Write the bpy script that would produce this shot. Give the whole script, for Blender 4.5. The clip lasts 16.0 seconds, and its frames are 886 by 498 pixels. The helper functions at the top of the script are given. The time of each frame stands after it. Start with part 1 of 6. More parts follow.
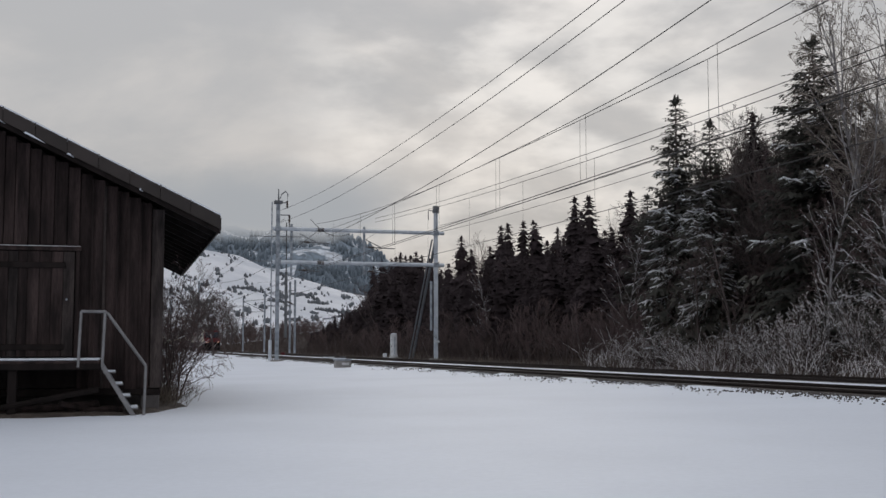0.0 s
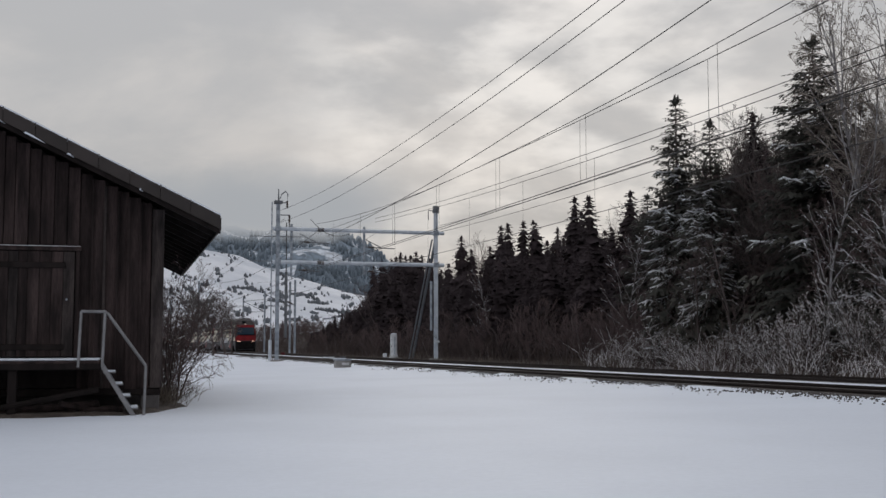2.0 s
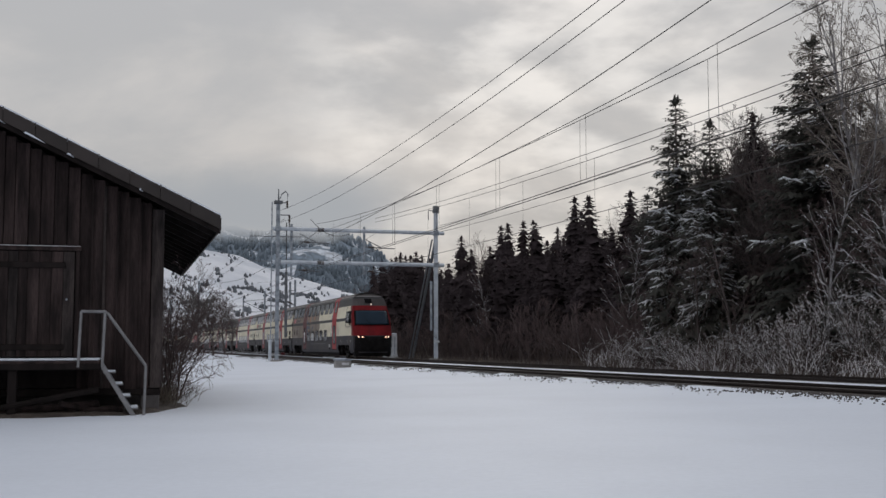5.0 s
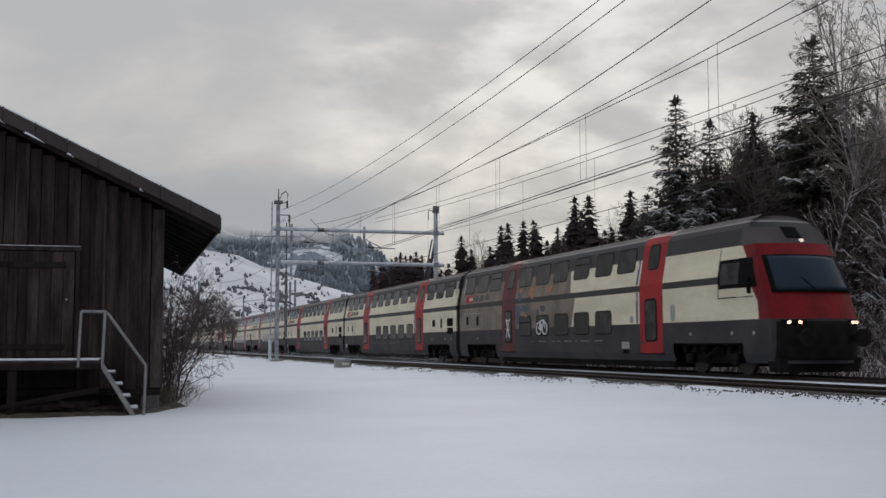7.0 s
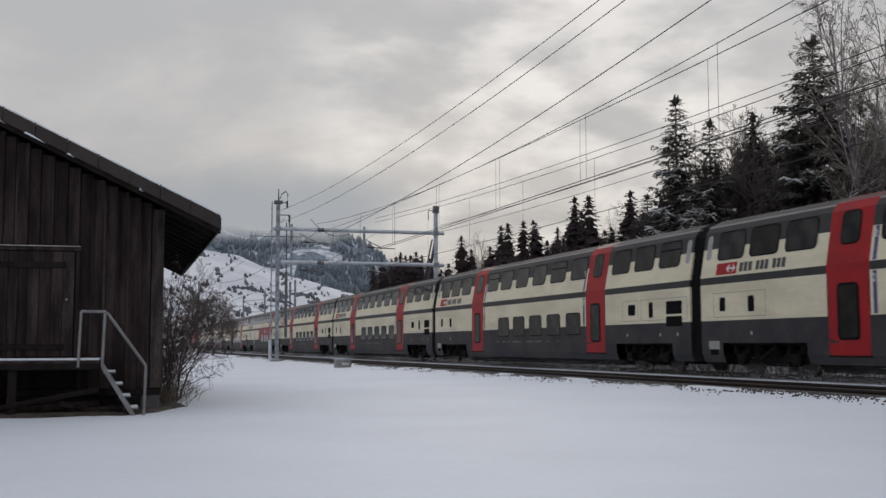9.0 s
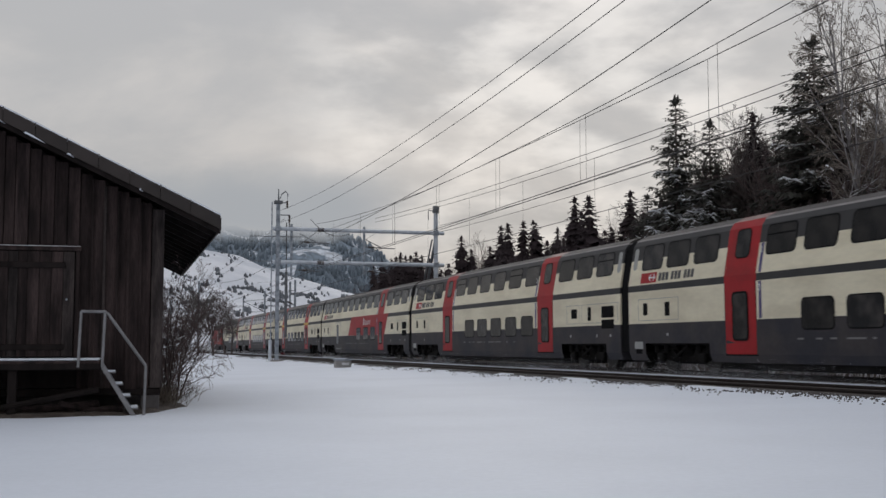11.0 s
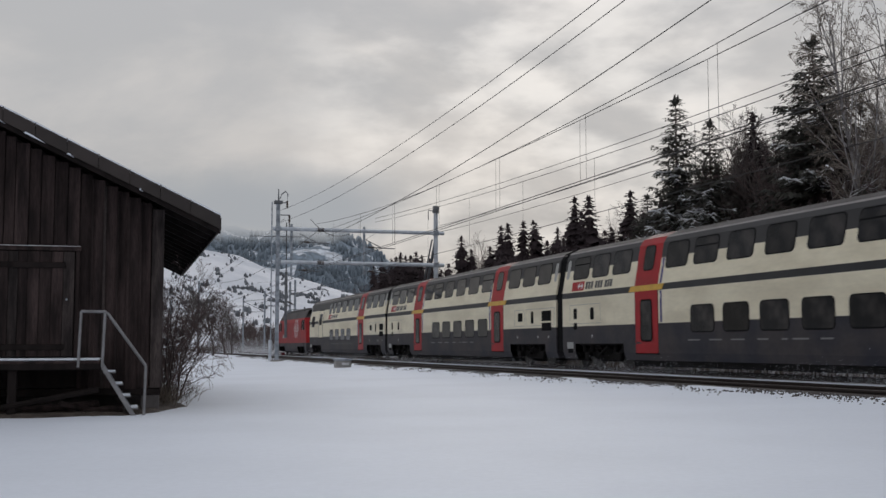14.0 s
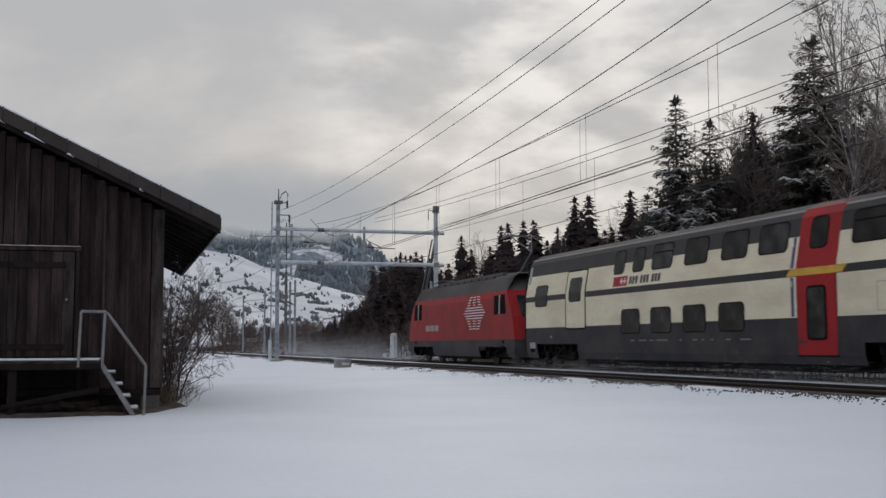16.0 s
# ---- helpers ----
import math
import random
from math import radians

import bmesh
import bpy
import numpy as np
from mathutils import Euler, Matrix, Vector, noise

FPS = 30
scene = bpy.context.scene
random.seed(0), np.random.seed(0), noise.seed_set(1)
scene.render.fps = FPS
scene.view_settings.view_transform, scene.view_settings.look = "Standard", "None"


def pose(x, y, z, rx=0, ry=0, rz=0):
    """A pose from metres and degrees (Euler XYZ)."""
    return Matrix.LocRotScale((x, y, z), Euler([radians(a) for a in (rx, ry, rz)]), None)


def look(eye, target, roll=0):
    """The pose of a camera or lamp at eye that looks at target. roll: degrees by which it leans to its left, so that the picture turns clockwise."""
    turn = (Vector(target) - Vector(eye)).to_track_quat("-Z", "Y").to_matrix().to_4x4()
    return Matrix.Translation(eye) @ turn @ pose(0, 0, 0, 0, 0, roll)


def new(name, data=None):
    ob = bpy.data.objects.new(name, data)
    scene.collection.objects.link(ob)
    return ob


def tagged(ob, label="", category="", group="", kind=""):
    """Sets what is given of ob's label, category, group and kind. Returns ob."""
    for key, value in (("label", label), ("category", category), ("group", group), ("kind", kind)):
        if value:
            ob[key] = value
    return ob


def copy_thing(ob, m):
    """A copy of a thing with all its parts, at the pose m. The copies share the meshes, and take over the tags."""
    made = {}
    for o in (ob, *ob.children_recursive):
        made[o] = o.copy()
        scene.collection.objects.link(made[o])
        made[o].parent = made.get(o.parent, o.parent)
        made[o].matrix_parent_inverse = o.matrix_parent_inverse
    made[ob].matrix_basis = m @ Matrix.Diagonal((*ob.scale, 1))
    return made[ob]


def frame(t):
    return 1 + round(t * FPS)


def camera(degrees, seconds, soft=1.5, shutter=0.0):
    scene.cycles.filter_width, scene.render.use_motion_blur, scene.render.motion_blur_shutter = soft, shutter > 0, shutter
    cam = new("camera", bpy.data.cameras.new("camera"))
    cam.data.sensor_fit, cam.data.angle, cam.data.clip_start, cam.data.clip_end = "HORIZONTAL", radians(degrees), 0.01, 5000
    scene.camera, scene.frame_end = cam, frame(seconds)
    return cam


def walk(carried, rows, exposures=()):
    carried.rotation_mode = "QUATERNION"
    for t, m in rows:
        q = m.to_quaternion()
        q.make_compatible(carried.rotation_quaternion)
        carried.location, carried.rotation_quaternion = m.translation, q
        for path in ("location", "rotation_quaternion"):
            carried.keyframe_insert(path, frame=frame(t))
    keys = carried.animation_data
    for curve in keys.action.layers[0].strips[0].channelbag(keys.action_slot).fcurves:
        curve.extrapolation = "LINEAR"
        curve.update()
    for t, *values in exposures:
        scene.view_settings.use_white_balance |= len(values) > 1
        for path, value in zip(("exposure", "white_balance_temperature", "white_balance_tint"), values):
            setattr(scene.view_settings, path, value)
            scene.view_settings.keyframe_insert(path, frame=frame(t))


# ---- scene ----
# Metres. The camera stands at the origin of the plan, 1.17 m over the snow; rail tops lie at RAIL.
RAIL = 0.30
cam = camera(43.52, 16.0, 1.5, 0.10)
EYE = (0, 0, 1.168)
VIEW = look(EYE, (0, 100, 1.168 + 8.688), -0.12)
walk(cam, [(0, VIEW), (16, VIEW)], exposures=[(0, 0.0), (16, 0.0)])

# ---- light: an overcast winter sky, the sun behind thin cloud ahead ----
SUN_AZ, SUN_EL = radians(5.5), radians(12)          # to the right of straight ahead, over the horizon
SUN_DIR = Vector((math.sin(SUN_AZ) * math.cos(SUN_EL), math.cos(SUN_AZ) * math.cos(SUN_EL), math.sin(SUN_EL)))


def make_world():
    w = bpy.data.worlds.new("overcast_sky")
    scene.world = w
    w.use_nodes = True
    nt = w.node_tree
    nt.nodes.clear()
    N, K = nt.nodes.new, nt.links.new
    out, bg = N("ShaderNodeOutputWorld"), N("ShaderNodeBackground")
    sky = N("ShaderNodeTexSky")
    sky.sky_type = "NISHITA"
    sky.sun_disc = False
    sky.sun_elevation, sky.sun_rotation = SUN_EL, SUN_AZ
    dim = N("ShaderNodeVectorMath")
    dim.operation = "SCALE"
    dim.inputs["Scale"].default_value = 0.1
    K(sky.outputs[0], dim.inputs[0])
    co = N("ShaderNodeTexCoord")
    # cloud banks, flattened towards the horizon
    mp = N("ShaderNodeMapping")
    mp.inputs["Scale"].default_value = (1.0, 1.0, 2.4)
    mp.inputs["Location"].default_value = (0.33, 0.1, 0.25)
    K(co.outputs["Generated"], mp.inputs[0])
    n1 = N("ShaderNodeTexNoise")
    n1.inputs["Scale"].default_value, n1.inputs["Detail"].default_value = 3.6, 7
    n1.inputs["Roughness"].default_value, n1.inputs["Distortion"].default_value = 0.58, 0.3
    K(mp.outputs[0], n1.inputs["Vector"])
    ramp = N("ShaderNodeValToRGB")
    ramp.color_ramp.interpolation = "EASE"
    e = ramp.color_ramp.elements
    e[0].position, e[0].color = 0.36, (0.472, 0.474, 0.484, 1)
    e[1].position, e[1].color = 0.64, (0.605, 0.585, 0.572, 1)
    K(n1.outputs[0], ramp.inputs[0])
    # a warm bright patch where the sun stands behind the cloud
    dot = N("ShaderNodeVectorMath")
    dot.operation = "DOT_PRODUCT"
    dot.inputs[1].default_value = SUN_DIR
    K(co.outputs["Generated"], dot.inputs[0])
    mr = N("ShaderNodeMapRange")
    mr.interpolation_type = "SMOOTHSTEP"
    mr.inputs["From Min"].default_value, mr.inputs["From Max"].default_value = 0.960, 1.0
    mr.inputs["To Min"].default_value, mr.inputs["To Max"].default_value = 0.0, 0.30
    K(dot.outputs["Value"], mr.inputs[0])
    n2 = N("ShaderNodeTexNoise")
    n2.inputs["Scale"].default_value, n2.inputs["Detail"].default_value = 11, 5
    K(mp.outputs[0], n2.inputs["Vector"])
    mul = N("ShaderNodeMath")
    mul.operation = "MULTIPLY"
    K(mr.outputs[0], mul.inputs[0])
    gaps = N("ShaderNodeMapRange")
    gaps.interpolation_type = "SMOOTHSTEP"
    gaps.inputs["From Min"].default_value, gaps.inputs["From Max"].default_value = 0.36, 0.70
    K(n2.outputs[0], gaps.inputs[0])
    K(gaps.outputs[0], mul.inputs[1])
    glow = N("ShaderNodeVectorMath")
    glow.operation = "SCALE"
    glow.inputs[0].default_value = (1.0, 0.93, 0.84)
    K(mul.outputs[0], glow.inputs["Scale"])
    add = N("ShaderNodeVectorMath")
    # colder towards the zenith
    sep = N("ShaderNodeSeparateXYZ")
    K(co.outputs["Generated"], sep.inputs[0])
    high = N("ShaderNodeMapRange")
    high.inputs["From Min"].default_value, high.inputs["From Max"].default_value = 0.25, 0.75
    K(sep.outputs["Z"], high.inputs[0])
    cold = N("ShaderNodeMix")
    cold.data_type, cold.blend_type = "RGBA", "MULTIPLY"
    cold.inputs[7].default_value = (1.05, 1.09, 1.19, 1)
    K(high.outputs[0], cold.inputs[0])
    K(ramp.outputs[0], cold.inputs[6])
    # thicker, greyer cloud low over the valley
    low = N("ShaderNodeMapRange")
    low.interpolation_type = "SMOOTHSTEP"
    low.inputs["From Min"].default_value, low.inputs["From Max"].default_value = 0.03, 0.24
    low.inputs["To Min"].default_value, low.inputs["To Max"].default_value = 0.79, 1.0
    K(sep.outputs["Z"], low.inputs[0])
    grey = N("ShaderNodeVectorMath")
    grey.operation = "SCALE"
    K(cold.outputs[2], grey.inputs[0])
    K(low.outputs[0], grey.inputs["Scale"])
    K(grey.outputs[0], add.inputs[0])
    K(glow.outputs[0], add.inputs[1])
    mix = N("ShaderNodeMix")
    mix.data_type = "RGBA"
    mix.inputs[0].default_value = 0.985
    K(dim.outputs[0], mix.inputs[6])
    K(add.outputs[0], mix.inputs[7])
    K(mix.outputs[2], bg.inputs[0])
    bg.inputs[1].default_value = 1.0
    K(bg.outputs[0], out.inputs[0])


make_world()
sun = new("sun", bpy.data.lights.new("sun", "SUN"))
sun.data.energy, sun.data.angle, sun.data.color = 0.55, radians(25), (1.0, 0.95, 0.88)
sun.matrix_world = look(SUN_DIR * 100, (0, 0, 0))


# ---- materials ----
def material(name, base, rough=0.7, metal=0.0, vary=0.25, scale=4.0, stretch=(1, 1, 1), bump=0.0, bump_scale=40.0, second=None,
             fine=60.0, fine_amount=0.1, spec=0.5, space="Object", per_object=0.0, emit=0.0, split=(0.4, 0.62)):
    """A surface with stains at one scale and grain at another; second: the colour that the stains lead to."""
    m = bpy.data.materials.new(name)
    m.use_nodes = True
    nt = m.node_tree
    bs = nt.nodes["Principled BSDF"]
    N, K = nt.nodes.new, nt.links.new
    bs.inputs["Roughness"].default_value, bs.inputs["Metallic"].default_value = rough, metal
    bs.inputs["Specular IOR Level"].default_value = spec
    co = N("ShaderNodeTexCoord")
    mp = N("ShaderNodeMapping")
    mp.inputs["Scale"].default_value = stretch
    K(co.outputs[space], mp.inputs[0])
    big = N("ShaderNodeTexNoise")
    big.inputs["Scale"].default_value, big.inputs["Detail"].default_value = scale, 5
    K(mp.outputs[0], big.inputs["Vector"])
    ramp = N("ShaderNodeValToRGB")
    ramp.color_ramp.elements[0].position, ramp.color_ramp.elements[1].position = split
    second = second or tuple(c * (1 - vary) for c in base)
    ramp.color_ramp.elements[0].color, ramp.color_ramp.elements[1].color = (*base, 1), (*second, 1)
    K(big.outputs[0], ramp.inputs[0])
    small = N("ShaderNodeTexNoise")
    small.inputs["Scale"].default_value, small.inputs["Detail"].default_value = fine, 3
    K(mp.outputs[0], small.inputs["Vector"])
    mr = N("ShaderNodeMapRange")
    mr.inputs["From Min"].default_value, mr.inputs["From Max"].default_value = 0.25, 0.75
    mr.inputs["To Min"].default_value, mr.inputs["To Max"].default_value = 1 - fine_amount, 1 + fine_amount
    K(small.outputs[0], mr.inputs[0])
    mul = N("ShaderNodeVectorMath")
    mul.operation = "SCALE"
    K(ramp.outputs[0], mul.inputs[0])
    K(mr.outputs[0], mul.inputs["Scale"])
    last = mul.outputs[0]
    if per_object:
        info = N("ShaderNodeObjectInfo")
        m2 = N("ShaderNodeMapRange")
        m2.inputs["To Min"].default_value, m2.inputs["To Max"].default_value = 1 - per_object, 1 + per_object
        K(info.outputs["Random"], m2.inputs[0])
        mul2 = N("ShaderNodeVectorMath")
        mul2.operation = "SCALE"
        K(last, mul2.inputs[0])
        K(m2.outputs[0], mul2.inputs["Scale"])
        last = mul2.outputs[0]
    K(last, bs.inputs["Base Color"])
    if bump:
        bn = N("ShaderNodeTexNoise")
        bn.inputs["Scale"].default_value, bn.inputs["Detail"].default_value = bump_scale, 4
        K(mp.outputs[0], bn.inputs["Vector"])
        b = N("ShaderNodeBump")
        b.inputs["Strength"].default_value, b.inputs["Distance"].default_value = bump, 0.02
        K(bn.outputs[0], b.inputs["Height"])
        K(b.outputs[0], bs.inputs["Normal"])
    if emit:
        bs.inputs["Emission Color"].default_value, bs.inputs["Emission Strength"].default_value = (*base, 1), emit
    return m


SNOW = material("snow", (0.735, 0.785, 0.86), 0.65, vary=0.05, scale=0.25, bump=0.35, bump_scale=2.2, fine=14, fine_amount=0.025, spec=0.25)
SNOW_DIRTY = material("trackside_snow", (0.74, 0.76, 0.80), 0.8, scale=1.2, second=(0.5, 0.5, 0.51), fine=9, fine_amount=0.15, bump=0.4, bump_scale=12)
BALLAST = material("ballast_stone", (0.13, 0.12, 0.115), 0.95, vary=0.6, scale=9, per_object=0.2)
RAIL_STEEL = material("rusty_rail", (0.034, 0.022, 0.019), 0.85, 0.0, second=(0.02, 0.014, 0.013), scale=3)
RAIL_TOP = material("worn_rail_head", (0.05, 0.042, 0.04), 0.85, 0.0, vary=0.3, spec=0.1)
GALV = material("galvanised_steel", (0.36, 0.40, 0.45), 0.55, 0.25, second=(0.20, 0.225, 0.26), scale=3, fine=25, fine_amount=0.15)
GALV_BRIGHT = material("bright_galvanised_tube", (0.60, 0.645, 0.70), 0.45, 0.2, second=(0.46, 0.50, 0.56), scale=2, fine=25, fine_amount=0.1)
GALV_DARK = material("weathered_steel", (0.16, 0.17, 0.185), 0.6, 0.3, vary=0.3, scale=2)
WIRE = material("copper_wire", (0.045, 0.042, 0.042), 0.6, 0.3, vary=0.2)
INSULATOR = material("brown_glaze", (0.06, 0.04, 0.035), 0.3, vary=0.2)
CONCRETE = material("concrete", (0.30, 0.29, 0.28), 0.9, vary=0.3, scale=2, bump=0.3, bump_scale=30)
WHITE_PIPE = material("weathered_white_plastic", (0.62, 0.64, 0.66), 0.55, vary=0.25, scale=3)
BOARD = material("weathered_board", (0.045, 0.032, 0.031), 0.9, second=(0.0125, 0.0092, 0.0092), scale=2.2, stretch=(3.0, 3.0, 0.35),
                 bump=0.5, bump_scale=9, fine=22, fine_amount=0.35, per_object=0.35, spec=0.2, split=(0.38, 0.66))
BOARD_GREY = material("silvered_board", (0.060, 0.049, 0.047), 0.9, second=(0.022, 0.018, 0.018), scale=2.6, stretch=(3.0, 3.0, 0.4),
                      bump=0.5, bump_scale=9, fine=22, fine_amount=0.35, per_object=0.25, spec=0.2)
BEAM = material("old_timber", (0.019, 0.0145, 0.014), 0.9, vary=0.5, scale=2, stretch=(2, 2, 0.5), bump=0.4, bump_scale=14, spec=0.2)
FASCIA = material("brown_fascia", (0.038, 0.030, 0.028), 0.75, vary=0.3, scale=2, per_object=0.12)
ROOFING = material("dark_roofing", (0.017, 0.0135, 0.013), 0.85, vary=0.3, scale=2)
PLINTH = material("rendered_plinth", (0.10, 0.092, 0.092), 0.95, vary=0.4, scale=2.5, bump=0.4, bump_scale=25)
RAILING = material("galvanised_tube", (0.25, 0.25, 0.26), 0.5, 0.5, vary=0.3, scale=5)
BARK = material("dark_bark", (0.12, 0.096, 0.092), 0.95, vary=0.4, scale=3, stretch=(1, 1, 0.3))
BARK_PALE = material("frosted_bark", (0.34, 0.33, 0.34), 0.9, second=(0.13, 0.12, 0.12), scale=3)
BIRCH_TWIG = material("frosted_birch_twig", (0.30, 0.265, 0.235), 0.95, second=(0.14, 0.115, 0.10), scale=0.9)
TWIG = material("bare_twig", (0.130, 0.092, 0.090), 0.95, vary=0.35, scale=1.5)
TWIG_FROST = material("frosted_twig", (0.15, 0.135, 0.13), 0.9, second=(0.09, 0.070, 0.066), scale=0.9, split=(0.38, 0.62))
DRY_GRASS = material("dry_grass", (0.15, 0.125, 0.10), 0.95, second=(0.06, 0.045, 0.036), scale=1.1)
NEEDLE = material("spruce_needles", (0.100, 0.098, 0.086), 0.9, second=(0.058, 0.060, 0.055), scale=1.3, spec=0.15)
NEEDLE_FAR = material("far_spruce_needles", (0.062, 0.049, 0.053), 0.95, vary=0.4, scale=0.8, spec=0.1)
BRANCH_SNOW = material("snow_on_needles", (0.84, 0.86, 0.90), 0.8, second=(0.70, 0.72, 0.77), scale=2.5)
FOREST_FLOOR = material("leaf_litter", (0.045, 0.035, 0.031), 0.95, scale=0.6, second=(0.075, 0.062, 0.056))

CREAM = material("cream_paint", (0.73, 0.675, 0.515), 0.42, spec=0.25, second=(0.62, 0.565, 0.425), scale=0.9, stretch=(0.5, 1, 1.6), fine=7, fine_amount=0.05)
TAN = material("grimy_tan_mural", (0.215, 0.175, 0.14), 0.5, spec=0.25, second=(0.12, 0.095, 0.078), scale=1.1, fine=5, fine_amount=0.12)
SLATE = material("dark_grey_paint", (0.031, 0.031, 0.039), 0.55, spec=0.14, second=(0.052, 0.046, 0.048), scale=0.8, fine=7, fine_amount=0.1)
SLATE_BAND = material("graphite_band_paint", (0.032, 0.032, 0.034), 0.5, spec=0.22, vary=0.2, scale=1.2)
ROOF_GREY = material("roof_grey_paint", (0.085, 0.078, 0.078), 0.7, spec=0.2, second=(0.055, 0.05, 0.05), scale=0.7, stretch=(0.4, 1, 1))
GUTTER = material("aluminium_gutter", (0.24, 0.225, 0.22), 0.5, 0.2, vary=0.2, scale=1)
RED = material("signal_red_paint", (0.34, 0.008, 0.013), 0.45, spec=0.18, second=(0.265, 0.008, 0.012), scale=1.2, fine=8, fine_amount=0.06)
# darker copy of RED for the cab end: the nose's shade is in the colour
NOSE_RED = material("brake_dusted_red_paint", (0.185, 0.010, 0.014), 0.55, spec=0.13, second=(0.13, 0.009, 0.012), scale=1.6, fine=8, fine_amount=0.1)
RED_DULL = material("sooty_red_paint", (0.11, 0.018, 0.020), 0.5, spec=0.2, vary=0.25, scale=1.3)
LOCO_RED = material("loco_red_paint", (0.30, 0.011, 0.014), 0.5, spec=0.18, second=(0.22, 0.010, 0.012), scale=0.9, fine=6, fine_amount=0.08)
GLASS = material("tinted_glass", (0.006, 0.007, 0.009), 0.08, second=(0.030, 0.028, 0.028), scale=1.7, spec=0.11, per_object=0.6, fine=3, fine_amount=0.15)
GLASS_BLUE = material("windscreen_glass", (0.020, 0.036, 0.056), 0.10, vary=0.2, scale=0.5, spec=0.10)
RUBBER = material("black_rubber", (0.007, 0.007, 0.008), 0.85, spec=0.08, vary=0.3, scale=3)
UNDERFRAME = material("sooty_running_gear", (0.013, 0.012, 0.012), 0.9, spec=0.1, vary=0.4, scale=3)
WHEEL_STEEL = material("wheel_steel", (0.05, 0.045, 0.042), 0.6, 0.5, vary=0.3, scale=4)
WHITE = material("white_lettering", (0.72, 0.73, 0.74), 0.5, vary=0.08)
BLACK_INK = material("black_lettering", (0.03, 0.03, 0.035), 0.5, vary=0.1)
VIOLET = material("blue_class_stripe", (0.055, 0.045, 0.17), 0.45, vary=0.2)
YELLOW = material("yellow_class_stripe", (0.62, 0.36, 0.03), 0.45, vary=0.15)
NOTICE = material("faded_notice_paint", (0.17, 0.17, 0.17), 0.6, vary=0.3, scale=3)
PALE_GREY = material("pale_grey_panel", (0.30, 0.31, 0.30), 0.4, vary=0.15)
LAMP = material("headlamp_glow", (1.0, 0.55, 0.38), 0.3, emit=2.4)
LAMP_DIM = material("marker_lamp_glow", (1.0, 0.80, 0.68), 0.3, emit=0.6)



def by_piece(m, pale, share):
    """Some of the loose pieces of a joined mesh take another colour."""
    nt = m.node_tree
    N, K = nt.nodes.new, nt.links.new
    bs = nt.nodes["Principled BSDF"]
    src = bs.inputs["Base Color"].links[0].from_socket
    geo_, ramp, mix = N("ShaderNodeNewGeometry"), N("ShaderNodeValToRGB"), N("ShaderNodeMix")
    ramp.color_ramp.elements[0].position, ramp.color_ramp.elements[1].position = 1 - share - 0.08, 1 - share + 0.08
    K(geo_.outputs["Random Per Island"], ramp.inputs[0])
    mix.data_type = "RGBA"
    mix.inputs[7].default_value = (*pale, 1)
    K(ramp.outputs[0], mix.inputs[0])
    K(src, mix.inputs[6])
    K(mix.outputs[2], bs.inputs["Base Color"])


BRUSH_DARK = material("brush_stem", (0.088, 0.062, 0.056), 0.95, vary=0.4, scale=0.5)
by_piece(BRUSH_DARK, (0.20, 0.18, 0.17), 0.05)
BRUSH_FROST = material("frosted_brush_stem", (0.13, 0.10, 0.09), 0.95, vary=0.4, scale=0.5)
by_piece(BRUSH_FROST, (0.80, 0.78, 0.79), 0.38)

# ---- the line of the rails: th is its heading, s runs away from the camera along the far track ----
def heading(s):
    return 0.30894 - 0.000396 * s + 2.465e-6 * s ** 2 - 2.825e-9 * s ** 3


_S = np.arange(-420.0, 900.0, 1.0)
_T = heading(np.clip(_S, -80, 240))
_X, _Y = np.cumsum(-np.sin(_T)), np.cumsum(np.cos(_T))
_X, _Y = _X + 4.20 - _X[420], _Y + 49.09 - _Y[420]


def at(s, lat=0.0, z=0.0):
    """A place on the line: lat metres to the camera's side of the far track."""
    x, y, t = np.interp(s, _S, _X), np.interp(s, _S, _Y), np.interp(s, _S, _T)
    return Vector((float(x - math.cos(t) * lat), float(y - math.sin(t) * lat), z))


def line_frame(s, lat=0.0, z=0.0):
    """The same place as a pose: local x along the trains' way towards the camera, local -y to the camera's side."""
    t = float(np.interp(s, _S, _T))
    m = Matrix.Rotation(math.atan2(-math.cos(t), math.sin(t)), 4, "Z")
    m.translation = at(s, lat, z)
    return m


def lateral(x, y):
    """How far points lie to the camera's side of the far track."""
    x, y = np.asarray(x, float), np.asarray(y, float)
    s = np.clip((x - 4.2) * -0.2965 + (y - 49.09) * 0.955, -400, 880)
    for _ in range(2):
        t = np.interp(s, _S, _T)
        s = np.clip(s + (x - np.interp(s, _S, _X)) * -np.sin(t) + (y - np.interp(s, _S, _Y)) * np.cos(t), -400, 880)
    t = np.interp(s, _S, _T)
    return -((x - np.interp(s, _S, _X)) * np.cos(t) + (y - np.interp(s, _S, _Y)) * np.sin(t))


